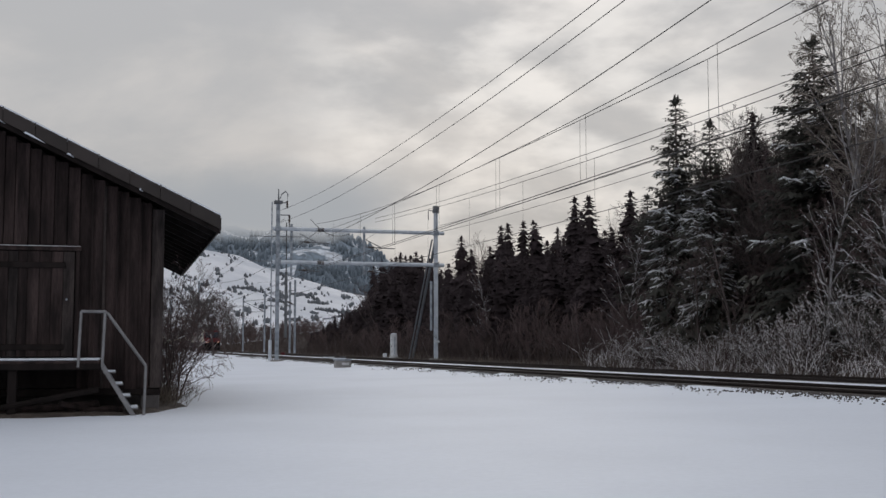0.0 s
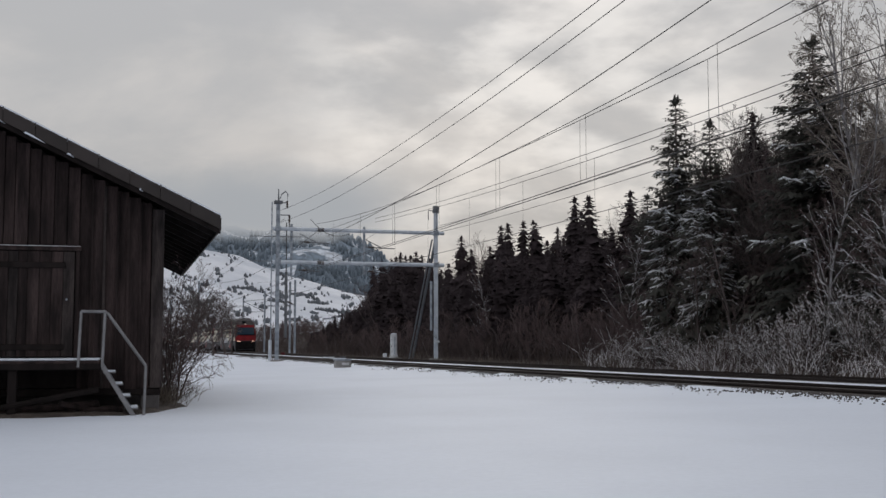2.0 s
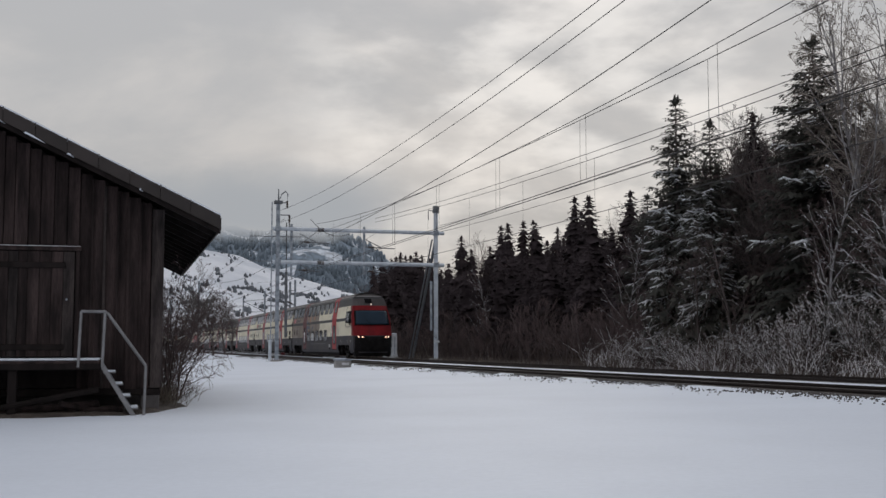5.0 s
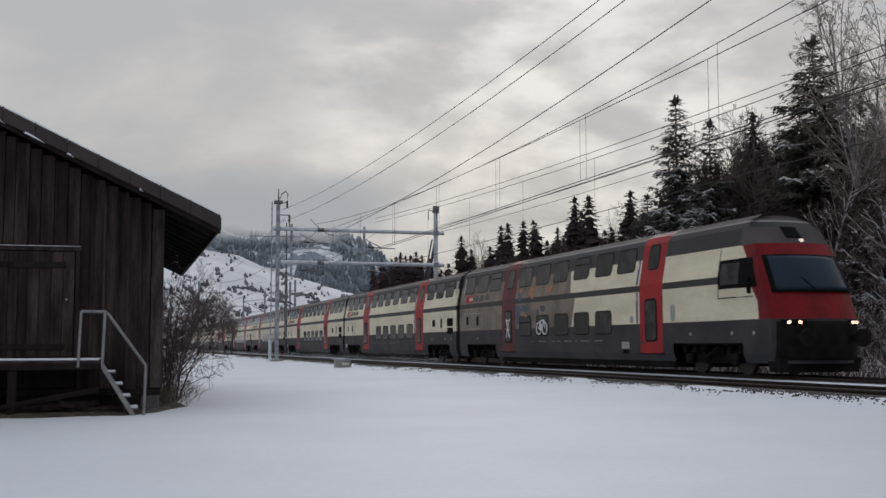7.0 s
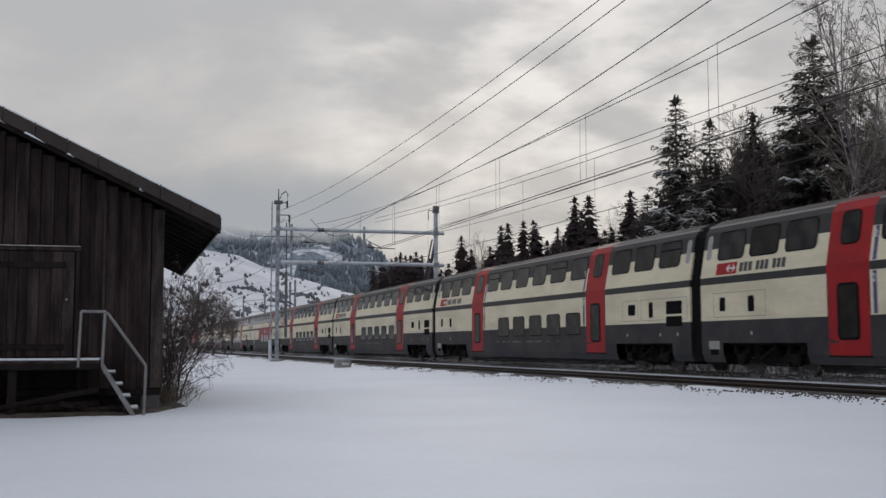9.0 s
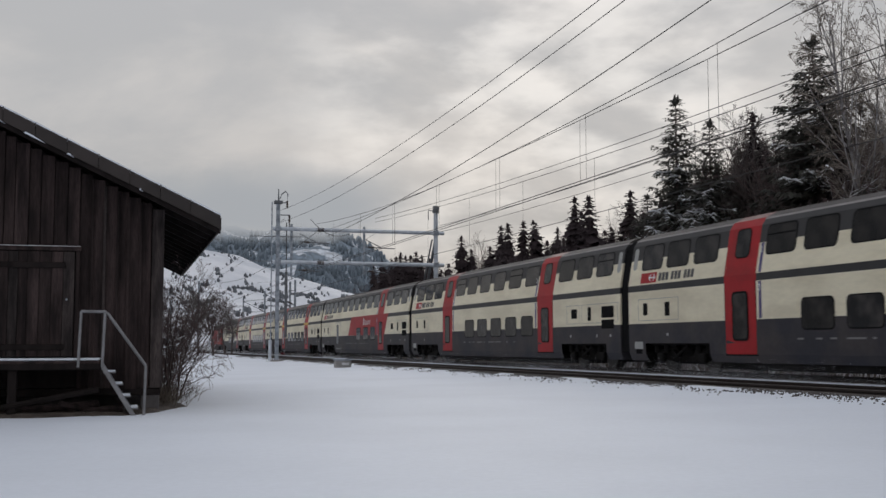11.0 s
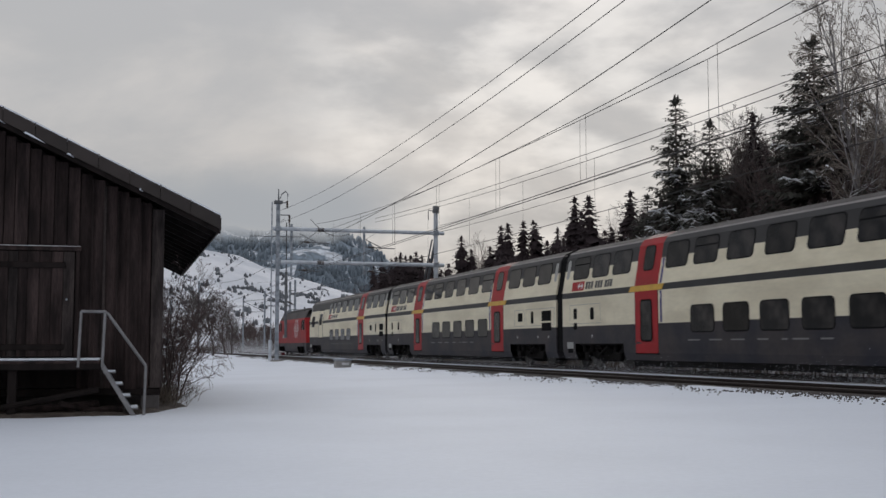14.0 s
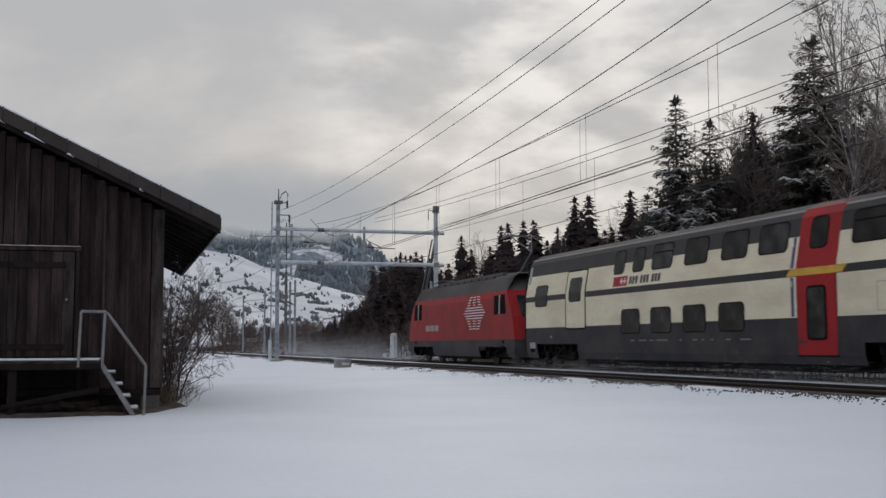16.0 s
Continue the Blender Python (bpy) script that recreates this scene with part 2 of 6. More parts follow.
# ---- mesh making ----
class Geo:
    """Collects points and faces for one mesh; the last number of a face is its material's place."""

    def __init__(self):
        self.v, self.f, self.m = [], [], []

    def add(self, pts, faces, mat=0):
        o = len(self.v)
        self.v += [tuple(p) for p in pts]
        for f in faces:
            self.f.append(tuple(o + i for i in f))
            self.m.append(mat)
        return self

    def box(self, x0, x1, y0, y1, z0, z1, b=0.0, mat=0):
        """A box with chamfered edges."""
        if b <= 0:
            p = [(x, y, z) for x in (x0, x1) for y in (y0, y1) for z in (z0, z1)]
            return self.add(p, [(0, 1, 3, 2), (4, 6, 7, 5), (0, 4, 5, 1), (2, 3, 7, 6), (0, 2, 6, 4), (1, 5, 7, 3)], mat)
        p, idx = [], {}
        for i, x in enumerate((x0, x1)):
            for j, y in enumerate((y0, y1)):
                for k, z in enumerate((z0, z1)):
                    sx, sy, sz = (b if i == 0 else -b), (b if j == 0 else -b), (b if k == 0 else -b)
                    for a, q in enumerate(((x, y + sy, z + sz), (x + sx, y, z + sz), (x + sx, y + sy, z))):
                        idx[i, j, k, a] = len(p)
                        p.append(q)
        F = []
        for a in range(3):
            for e in (0, 1):
                c = [(0, 0), (1, 0), (1, 1), (0, 1)]
                ids = []
                for u, w in c:
                    t = [u, w]
                    t.insert(a, e)
                    ids.append(idx[(*t, a)])
                F.append(tuple(ids))
        for a in range(3):
            o1, o2 = [q for q in range(3) if q != a]
            for u in (0, 1):
                for w in (0, 1):
                    t0, t1 = [0, 0, 0], [0, 0, 0]
                    t0[o1], t0[o2], t1[o1], t1[o2] = u, w, u, w
                    t1[a] = 1
                    F.append((idx[(*t0, o1)], idx[(*t1, o1)], idx[(*t1, o2)], idx[(*t0, o2)]))
        for i in (0, 1):
            for j in (0, 1):
                for k in (0, 1):
                    F.append((idx[i, j, k, 0], idx[i, j, k, 1], idx[i, j, k, 2]))
        return self.add(p, F, mat)

    def tube(self, a, b, r0, r1=None, n=8, mat=0, caps=True):
        a, b = Vector(a), Vector(b)
        r1 = r0 if r1 is None else r1
        d = (b - a).normalized()
        u = d.orthogonal().normalized()
        w = d.cross(u)
        p = []
        for c, r in ((a, r0), (b, r1)):
            p += [c + (u * math.cos(2 * math.pi * i / n) + w * math.sin(2 * math.pi * i / n)) * r for i in range(n)]
        F = [(i, (i + 1) % n, n + (i + 1) % n, n + i) for i in range(n)]
        if caps:
            F += [tuple(range(n))[::-1], tuple(range(n, 2 * n))]
        return self.add(p, F, mat)

    def lathe(self, a, axis, rings, n=10, mat=0):
        """One turned body: rings of (way along the axis, radius)."""
        a, d = Vector(a), Vector(axis).normalized()
        u = d.orthogonal().normalized()
        w = d.cross(u)
        p = [a + d * t + (u * math.cos(2 * math.pi * k / n) + w * math.sin(2 * math.pi * k / n)) * q for t, q in rings for k in range(n)]
        F = [(i * n + k, i * n + (k + 1) % n, (i + 1) * n + (k + 1) % n, (i + 1) * n + k) for i in range(len(rings) - 1) for k in range(n)]
        F += [tuple(range(n))[::-1], tuple(range((len(rings) - 1) * n, len(rings) * n))]
        return self.add(p, F, mat)

    def path(self, pts, r, n=6, mat=0):
        """One bent tube along the points."""
        pts = [Vector(p) for p in pts]
        rings = []
        for i, p in enumerate(pts):
            d = (pts[min(i + 1, len(pts) - 1)] - pts[max(i - 1, 0)]).normalized()
            ref = Vector((0.3, 0.2, 1)) if abs(d.z) < 0.9 else Vector((1, 0.2, 0))
            u = d.cross(ref).normalized()
            w = d.cross(u)
            rings += [p + (u * math.cos(2 * math.pi * k / n) + w * math.sin(2 * math.pi * k / n)) * r for k in range(n)]
        F = [(i * n + k, i * n + (k + 1) % n, (i + 1) * n + (k + 1) % n, (i + 1) * n + k) for i in range(len(pts) - 1) for k in range(n)]
        F += [tuple(range(n))[::-1], tuple(range((len(pts) - 1) * n, len(pts) * n))]
        return self.add(rings, F, mat)

    def slab(self, poly, y0, y1, axis="y", mat=0):
        """A flat polygon in x,z (or x,y for axis z) pushed from y0 to y1."""
        n = len(poly)
        put = (lambda q, d: (q[0], d, q[1])) if axis == "y" else ((lambda q, d: (q[0], q[1], d)) if axis == "z" else (lambda q, d: (d, q[0], q[1])))
        p = [put(q, y0) for q in poly] + [put(q, y1) for q in poly]
        F = [tuple(range(n)), tuple(range(n, 2 * n))[::-1]] + [(i, n + i, n + (i + 1) % n, (i + 1) % n) for i in range(n)]
        return self.add(p, F, mat)

    def mesh(self, name, mats, smooth=False, fix=True):
        me = bpy.data.meshes.new(name)
        me.from_pydata(self.v, [], self.f)
        for m in (mats if isinstance(mats, (list, tuple)) else [mats]):
            me.materials.append(m)
        me.polygons.foreach_set("material_index", self.m)
        if smooth:
            me.polygons.foreach_set("use_smooth", [True] * len(me.polygons))
        if fix:
            bm = bmesh.new()
            bm.from_mesh(me)
            bmesh.ops.recalc_face_normals(bm, faces=bm.faces)
            bm.to_mesh(me)
            bm.free()
        me.update()
        return me


def part(name, geo, mats, parent=None, label="", smooth=False, m=None, fix=True):
    me = geo if isinstance(geo, bpy.types.Mesh) else geo.mesh(name, mats, smooth, fix)
    ob = new(name, me)
    if parent is not None:
        ob.parent = parent
    if m is not None:
        ob.matrix_basis = m
    if label:
        ob["label"] = label
    return ob


def thing(name, label, category, group="", kind="", m=None):
    ob = tagged(new(name), label, category, group, kind)
    ob.empty_display_size = 0.3
    if m is not None:
        ob.matrix_basis = m
    return ob


def rounded(x0, x1, z0, z1, r, n=3):
    """A rectangle with rounded corners, as points in a plane."""
    out = []
    for cx, cz, a in ((x1 - r, z1 - r, 0), (x0 + r, z1 - r, 90), (x0 + r, z0 + r, 180), (x1 - r, z0 + r, 270)):
        out += [(cx + r * math.cos(radians(a + 90 * i / n)), cz + r * math.sin(radians(a + 90 * i / n))) for i in range(n + 1)]
    return out


def sheds(count, pitch, small, big):
    """The outline of a ribbed insulator."""
    out = [(-pitch * 0.5, small)]
    for k in range(count):
        out += [(k * pitch, small), (k * pitch + pitch * 0.15, big), (k * pitch + pitch * 0.55, big), (k * pitch + pitch * 0.75, small)]
    return out + [(count * pitch, small)]


def value(x, y, k=0.0):
    return noise.noise((x, y, k))


# ---- ground ----
def ground_height(x, y):
    """Snow field, flat trackbed, ditch and the wooded slope beyond."""
    lat = lateral(x, y)
    z = np.interp(lat, [-260, -120, -30, -12, -7, -4.6, -3.2, -2.0, 5.75, 6.5, 8.5, 14, 60],
                  [34, 16, 2.6, 0.5, 0.10, 0.02, 0.10, RAIL - 0.09, RAIL - 0.09, 0.115, 0.085, 0.02, 0.0])
    return z, lat


def build_ground():
    def axis(lo, hi):
        a = list(np.arange(lo, hi, 0.6))
        step, q = 0.6, hi
        while q < 4600:
            a.append(q)
            step *= 1.16
            q += step
        step, q = 0.6, lo
        while q > -4600:
            step *= 1.16
            q -= step
            a.insert(0, q)
        return np.array(a)

    u, w = axis(-14, 12), axis(-60, 70)          # across and along the line
    c, s = math.cos(0.3), math.sin(0.3)
    U, V = np.meshgrid(u, w, indexing="ij")
    X, Y = 4.2 - c * U - s * V, 49.09 - s * U + c * V
    z, lat = ground_height(X, Y)
    far = np.hypot(X, Y)
    for i in range(X.shape[0]):
        for j in range(X.shape[1]):
            if far[i, j] < 140:
                x, y = X[i, j], Y[i, j]
                soft = 0.05 * value(x * 0.13, y * 0.13) + 0.02 * value(x * 0.5, y * 0.5, 3)
                z[i, j] += soft * (1 if lat[i, j] > 7 else 0.25)
    geo = Geo()
    n = len(w)
    geo.v = np.stack([X, Y, z], -1).reshape(-1, 3).tolist()
    for i in range(len(u) - 1):
        for j in range(n - 1):
            geo.f.append((i * n + j, i * n + j + 1, (i + 1) * n + j + 1, (i + 1) * n + j))
            geo.m.append(1 if lat[i, j] < -5.5 and far[i, j] < 330 else 0)
    ob = part("ground", geo, [SNOW, FOREST_FLOOR], smooth=True, fix=False)
    tagged(ob, "snow-covered meadow running up to the railway line", "ground", kind="structure")


build_ground()

RAIL_PROFILE = [(-0.036, 0), (0.036, 0), (0.036, -0.035), (0.009, -0.05), (0.009, -0.135), (0.068, -0.155), (0.068, -0.17), (-0.068, -0.17),
                (-0.068, -0.155), (-0.009, -0.135), (-0.009, -0.05), (-0.036, -0.035)]


def build_track(name, lat0, label):
    t = thing(name, label, "railway track", "railway tracks", "structure")
    for side in (0.753, -0.753):
        geo = Geo()
        ss = np.arange(-150, 420, 3.0)
        k = len(RAIL_PROFILE)
        for i, s in enumerate(ss):
            for a, b in RAIL_PROFILE:
                geo.v.append(tuple(at(s, lat0 + side + a, RAIL + b)))
            if i:
                for j in range(k):
                    geo.f.append(((i - 1) * k + j, (i - 1) * k + (j + 1) % k, i * k + (j + 1) % k, i * k + j))
                    geo.m.append(1 if j in (0, 1, 11) else 0)
        part("rail", geo, [RAIL_STEEL, RAIL_TOP], t)
    return t


build_track("far_track", 0.0, "far railway track with rusty rails half buried in snow")
build_track("near_track", 4.2, "near railway track with rusty rails half buried in snow")


def build_stones():
    """Loose ballast showing through the snow along the near shoulder, and dark bed strips beside the rails."""
    rng = np.random.default_rng(4)
    geo = Geo()
    base = [(1, 0, 0), (-0.5, 0.87, 0), (-0.5, -0.87, 0), (0.1, 0.1, 0.8), (0, 0, -0.6)]
    F = [(0, 1, 3), (1, 2, 3), (2, 0, 3), (1, 0, 4), (2, 1, 4), (0, 2, 4)]
    for i in range(15000):
        s = rng.uniform(-42, 60)
        lat = 5.32 + abs(rng.normal(0, 0.42)) + 0.25 * value(s * 0.35, 0)
        if value(s * 0.55, lat * 1.5, 2) < -0.12:
            continue
        r = rng.uniform(0.012, 0.036)
        p = at(s, lat, 0)
        z = float(ground_height(p.x, p.y)[0]) + r * 0.25
        a = rng.uniform(0, 6.28)
        ca, sa = math.cos(a), math.sin(a)
        geo.add([(p.x + r * (ca * q[0] - sa * q[1]), p.y + r * (sa * q[0] + ca * q[1]), z + r * q[2]) for q in base], F)
    ob = part("ballast_stones", geo, BALLAST, fix=False)
    tagged(ob, "grey-brown ballast stones poking through snow beside the rail", "ballast", kind="stuff")


build_stones()


def build_bed(name, a, b, label):
    """A strip of ballast between the rails, blown clear of snow."""
    geo = Geo()
    ss = np.arange(-150, 300, 1.5)
    for i, s in enumerate(ss):
        for k, q in enumerate((0, 0.06, 0.35, 0.65, 0.94, 1)):
            e = 0.03 * value(s * 0.8, k * 3.1, 5)
            z = RAIL - 0.16 if k in (0, 5) else RAIL - 0.075 + 0.012 * value(s * 2.1, k * 1.7)
            geo.v.append(tuple(at(s, a + (b - a) * q + e, z)))
        if i:
            for k in range(5):
                geo.f.append(((i - 1) * 6 + k, (i - 1) * 6 + k + 1, i * 6 + k + 1, i * 6 + k))
                geo.m.append(0)
    tagged(part(name, geo, BALLAST_BED, fix=False), label, "ballast", kind="structure")


BALLAST_BED = material("ballast_bed", (0.055, 0.045, 0.04), 0.95, second=(0.10, 0.09, 0.085), scale=1.5, fine=16, fine_amount=0.5, bump=0.8, bump_scale=14)
build_bed("near_trackbed", 3.25, 5.32, "dark stone ballast of the near track, blown clear of snow")
build_bed("far_trackbed", -1.15, 1.0, "dark stone ballast of the far track")


# ---- overhead line ----
def mast_geo(h, w=0.30, dpt=0.30):
    """A rolled H-section post on a concrete foot, local x across the line."""
    g = Geo()
    g.box(-w / 2, w / 2, -dpt / 2, -dpt / 2 + 0.03, 0.15, h, 0.006)
    g.box(-w / 2, w / 2, dpt / 2 - 0.03, dpt / 2, 0.15, h, 0.006)
    g.box(-0.012, 0.012, -dpt / 2 + 0.03, dpt / 2 - 0.03, 0.15, h)
    return g


def across(s, lat, z=0.0):
    """A pose with local x away from the camera across the line and local y along it."""
    t = float(np.interp(s, _S, _T))
    m = Matrix.Rotation(t, 4, "Z")
    m.translation = at(s, lat, z)
    return m


GANTRY_S, NEAR_LAT, FAR_LAT = 30.0, 6.85, -4.45


def build_gantry():
    span = NEAR_LAT - FAR_LAT
    t = thing("catenary_gantry", "galvanised steel overhead line gantry spanning two railway tracks", "gantry", m=across(GANTRY_S, NEAR_LAT, 0.02))
    part("foundation", Geo().box(-0.45, 0.45, -0.45, 0.45, -0.5, 0.2, 0.04), CONCRETE, t, "snow-dusted concrete foundation")
    part("mast", mast_geo(11.0, 0.24, 0.22), GALV, t)
    part("mast", mast_geo(10.9, 0.26, 0.24), GALV_BRIGHT, t, m=Matrix.Translation((span, 0, 0)))
    part("foundation", Geo().box(span - 0.4, span + 0.4, -0.4, 0.4, -0.5, 0.22, 0.04), CONCRETE, t)
    for z in (9.15, 6.86):
        part("crossbeam", Geo().tube((-0.35, 0, z), (span + 0.6, 0, z), 0.135, 0.135, 16), GALV_BRIGHT, t, smooth=False)
        for x in (0, span):
            part("beam_clamp", Geo().box(x - 0.2, x + 0.2, -0.17, 0.17, z - 0.16, z + 0.16, 0.02), GALV, t)
        # insulated section of the beam over the near track
        g = Geo().lathe((2.75, 0, z), (1, 0, 0), sheds(5, 0.09, 0.137, 0.15))
        part("insulator", g, INSULATOR, t, "brown ribbed insulator")
    # drop post with the far track's registration arms, and those of the near track
    part("drop_post", Geo().tube((6.05, 0, 6.1), (6.05, 0, 9.45), 0.09, 0.09, 10), GALV, t)
    for x0, z, ln in ((6.05, 8.05, 2.2), (6.05, 6.35, 1.5), (1.5, 8.3, 2.1), (1.3, 6.35, 1.6)):
        g = Geo().tube((x0, 0, z), (x0 + ln, 0, z - 0.10), 0.035, 0.035, 8)
        g.tube((x0, 0, z + 0.55), (x0 + ln * 0.55, 0, z - 0.02), 0.03, 0.03, 8)
        part("registration_arm", g, GALV_DARK, t)
        g = Geo().lathe((x0 + 0.35, 0, z - 0.02), (1, 0, -0.05), sheds(4, 0.09, 0.045, 0.085), 8)
        part("insulator", g, INSULATOR, t)
    # second hanging post by the near mast, tensioning weights and their rope
    part("drop_post", Geo().tube((0.95, 0.1, 5.9), (0.95, 0.1, 9.5), 0.09, 0.09, 10), GALV, t)
    w = part("tension_weight", Geo().tube((0.62, 0.15, 1.7), (0.62, 0.15, 6.2), 0.10, 0.10, 10), GALV_DARK, t, "stacked dark tensioning weights")
    part("tension_rope", Geo().tube((0.62, 0.15, 6.2), (0.62, 0.15, 9.6), 0.035, 0.035, 6), WIRE, t)
    for z in (6.9, 8.6):
        part("tension_wheel", Geo().tube((-1.9, 0, z), (1.7, 0, z + 0.02), 0.03, 0.03, 6), GALV_DARK, t)
    # top of the near mast: pin, hooked arm and line insulators
    part("mast_pin", Geo().tube((0.02, 0, 11.0), (0.02, 0, 11.9), 0.06, 0.03, 8), GALV_DARK, t)
    part("mast_cap", Geo().box(-0.28, 0.28, -0.25, 0.25, 10.85, 11.08, 0.03), GALV_DARK, t)
    part("hook_arm", Geo().path([(0, 0, 10.95), (0.62, 0, 10.95), (0.66, 0, 11.55), (0.5, 0, 11.75), (0.25, 0, 11.55), (0.1, 0, 11.2)], 0.04), GALV_DARK, t)
    part("line_arm", Geo().path([(0, 0, 10.1), (0.78, 0, 10.1), (0.78, 0, 9.3)], 0.04), GALV_DARK, t)
    for x, z in ((0.62, 10.6), (0.78, 9.6)):
        g = Geo().lathe((x, 0, z), (0, 0, 1), sheds(5, 0.1, 0.04, 0.09), 8)
        part("insulator", g, INSULATOR, t)
    # top of the far mast
    part("hook_arm", Geo().path([(span, 0, 10.75), (span - 0.55, 0, 10.75), (span - 0.55, 0, 10.1)], 0.04), GALV_DARK, t)
    part("mast_cap", Geo().tube((span, 0, 10.6), (span, 0, 11.1), 0.25, 0.22, 10), GALV_DARK, t)
    # leaning stay of the far mast
    part("stay", Geo().tube((span + 0.05, 0.2, 8.7), (span + 0.05, 6.4, 0.1), 0.11, 0.11, 8), GALV_DARK, t)
    part("stay", Geo().tube((span - 0.22, 0.2, 8.7), (span - 0.22, 6.4, 0.1), 0.06, 0.06, 8), GALV_DARK, t)
    part("cable_duct", Geo().box(span - 0.42, span - 0.28, -0.08, 0.08, 2.2, 5.7, 0.01), GALV, t)
    part("cable_duct", Geo().tube((-0.42, 0, 0.1), (-0.42, 0, 11.0), 0.04, 0.04, 8), GALV, t)
    box = part("switch_box", Geo().box(-0.56, -0.36, -0.1, 0.1, 0.15, 1.55, 0.03), GALV_BRIGHT, t, "grey steel switch box")
    part("step", Geo().box(-0.68, -0.2, -0.25, 0.25, 0.02, 0.16, 0.02), SNOW_DIRTY, box)
    part("signal_plate", Geo().box(span - 0.22, span + 0.22, -0.25, -0.22, 1.35, 1.5), WHITE_PIPE, t)
    return t


build_gantry()


def build_pole(s, lat, h=9.2):
    t = thing("catenary_mast", "distant galvanised overhead line mast beside the tracks", "mast", "distant line masts", m=across(s, lat, 0.1))
    part("mast", mast_geo(h, 0.24, 0.22), GALV, t)
    d = -1 if lat < 2 else 1
    part("cantilever", Geo().tube((0, 0, 6.1), (d * 3.2, 0, 7.6), 0.04, 0.04, 6).tube((0, 0, 7.9), (d * 3.2, 0, 7.6), 0.035, 0.035, 6), GALV_DARK, t)
    part("registration_arm", Geo().tube((0, 0, 6.1), (d * 3.4, 0, 6.0), 0.03, 0.03, 6), GALV_DARK, t)
    part("insulator", Geo().tube((d * 0.3, 0, 6.2), (d * 0.8, 0, 6.45), 0.09, 0.09, 8), INSULATOR, t)
    return t


for s_, lat_ in ((91, -4.3), (95, -4.3), (119, -4.3), (146, -4.3)):
    build_pole(s_, lat_)
build_pole(96, 7.0)
build_pole(160, 7.0)


def wire(name, label, lat, low, rise, mid, s0=-60, s1=30.0, r=0.0125, lat1=None, group="overhead wires"):
    """A hanging wire: height low at s = mid, rising with the square of the way from there."""
    ss = np.linspace(s0, s1, 46)
    pts = []
    for s in ss:
        la = lat if lat1 is None else lat + (lat1 - lat) * (s - s0) / (s1 - s0)
        pts.append(at(s, la, RAIL + low + rise * (s - mid) ** 2))
    ob = part(name, Geo().path(pts, r, 5), WIRE, fix=False)
    return tagged(ob, label, "wire", group)


wire("feeder_wire", "dark feeder wire hung from the mast top", 6.7, 9.21, 0.00111, 1)
wire("feeder_wire", "dark feeder wire hung below the mast top", 6.7, 8.54, 0.00114, 4)
wire("feeder_wire", "heavy dark feeder wire running to the crossbeam", 3.4, 8.40, 0.0009, 22.5, r=0.017)
MESS = ((4.2, 7.97, 0.0012, -3), (4.17, 7.98, 0.0005, -5), (0.0, 8.15, 0.0006, -18))
CONT = ((4.2, 6.05), (4.17, 5.97), (0.0, 6.05))
for (la, lo, ri, mi), (lc, zc) in zip(MESS, CONT):
    me = wire("messenger_wire", "dark messenger wire over the track", la, lo, ri, mi)
    co_ = wire("contact_wire", "dark contact wire hung from droppers over the track", lc, zc, 0.00012, -8, r=0.014)
    far_ = wire("messenger_wire", "dark messenger wire over the track beyond the gantry", la, 7.9, 0.0008, 62, 30, 94)
    far2 = wire("contact_wire", "dark contact wire over the track beyond the gantry", lc, 6.0, 0.00012, 62, 30, 150)
    off = 0.5 if lo > 7.975 else 0.0
    for s in np.arange(-52 + off, 28, 7.6):
        g = Geo().tube(at(s, lc, RAIL + zc + 0.00012 * (s + 8) ** 2), at(s, la, RAIL + lo + ri * (s - mi) ** 2), 0.007, 0.007, 4)
        tagged(part("dropper", g, WIRE, fix=False), "thin dropper joining messenger and contact wire", "wire", "droppers")
wire("messenger_wire", "second dark messenger wire over the far track", 0.0, 8.42, 0.0006, -18)
wire("return_wire", "dark return wire carried by the far masts", -4.5, 8.9, 0.0005, 0)
wire("return_wire", "dark return wire carried by the far masts, lower", -4.5, 8.45, 0.0005, 0)
wire("feeder_wire", "dark feeder wire running on beyond the gantry", 6.4, 8.9, 0.0006, 64, 30, 96)
wire("feeder_wire", "dark feeder wire running on beyond the gantry", 6.4, 8.3, 0.0006, 64, 30, 96)
jump = part("jumper_wire", Geo().path([at(29.5 - 0.2 * i, 4.7 - 0.3 * i, RAIL + 9.55 - 0.42 * i + 0.035 * i * i) for i in range(9)], 0.02, 5), WIRE, fix=False)
tagged(jump, "slack dark jumper wire beside the crossbeam", "wire", "overhead wires")


# ---- things beside the track ----
def build_relay_post():
    t = thing("relay_post", "weathered white cylindrical relay post with snow cap", "post", m=across(40.6, -4.1, 0.05))
    part("base_plate", Geo().box(-0.55, 0.55, -0.4, 0.4, -0.2, 0.16, 0.03), CONCRETE, t)
    g = Geo()
    rings = [(0.28, 0.1), (0.28, 1.85), (0.25, 1.98), (0.16, 2.05)]
    for (r0, z0), (r1, z1) in zip(rings, rings[1:]):
        g.tube((0, 0, z0), (0, 0, z1), r0, r1, 20)
    part("casing", g, WHITE_PIPE, t)
    part("collar", Geo().tube((0, 0, 0.1), (0, 0, 0.42), 0.36, 0.32, 20), WHITE_PIPE, t)
    part("seam", Geo().box(-0.03, 0.03, -0.30, -0.27, 0.3, 1.8), GALV, t)
    part("snow_cap", Geo().tube((0, 0, 2.04), (0, 0, 2.10), 0.24, 0.14, 16), SNOW, t)


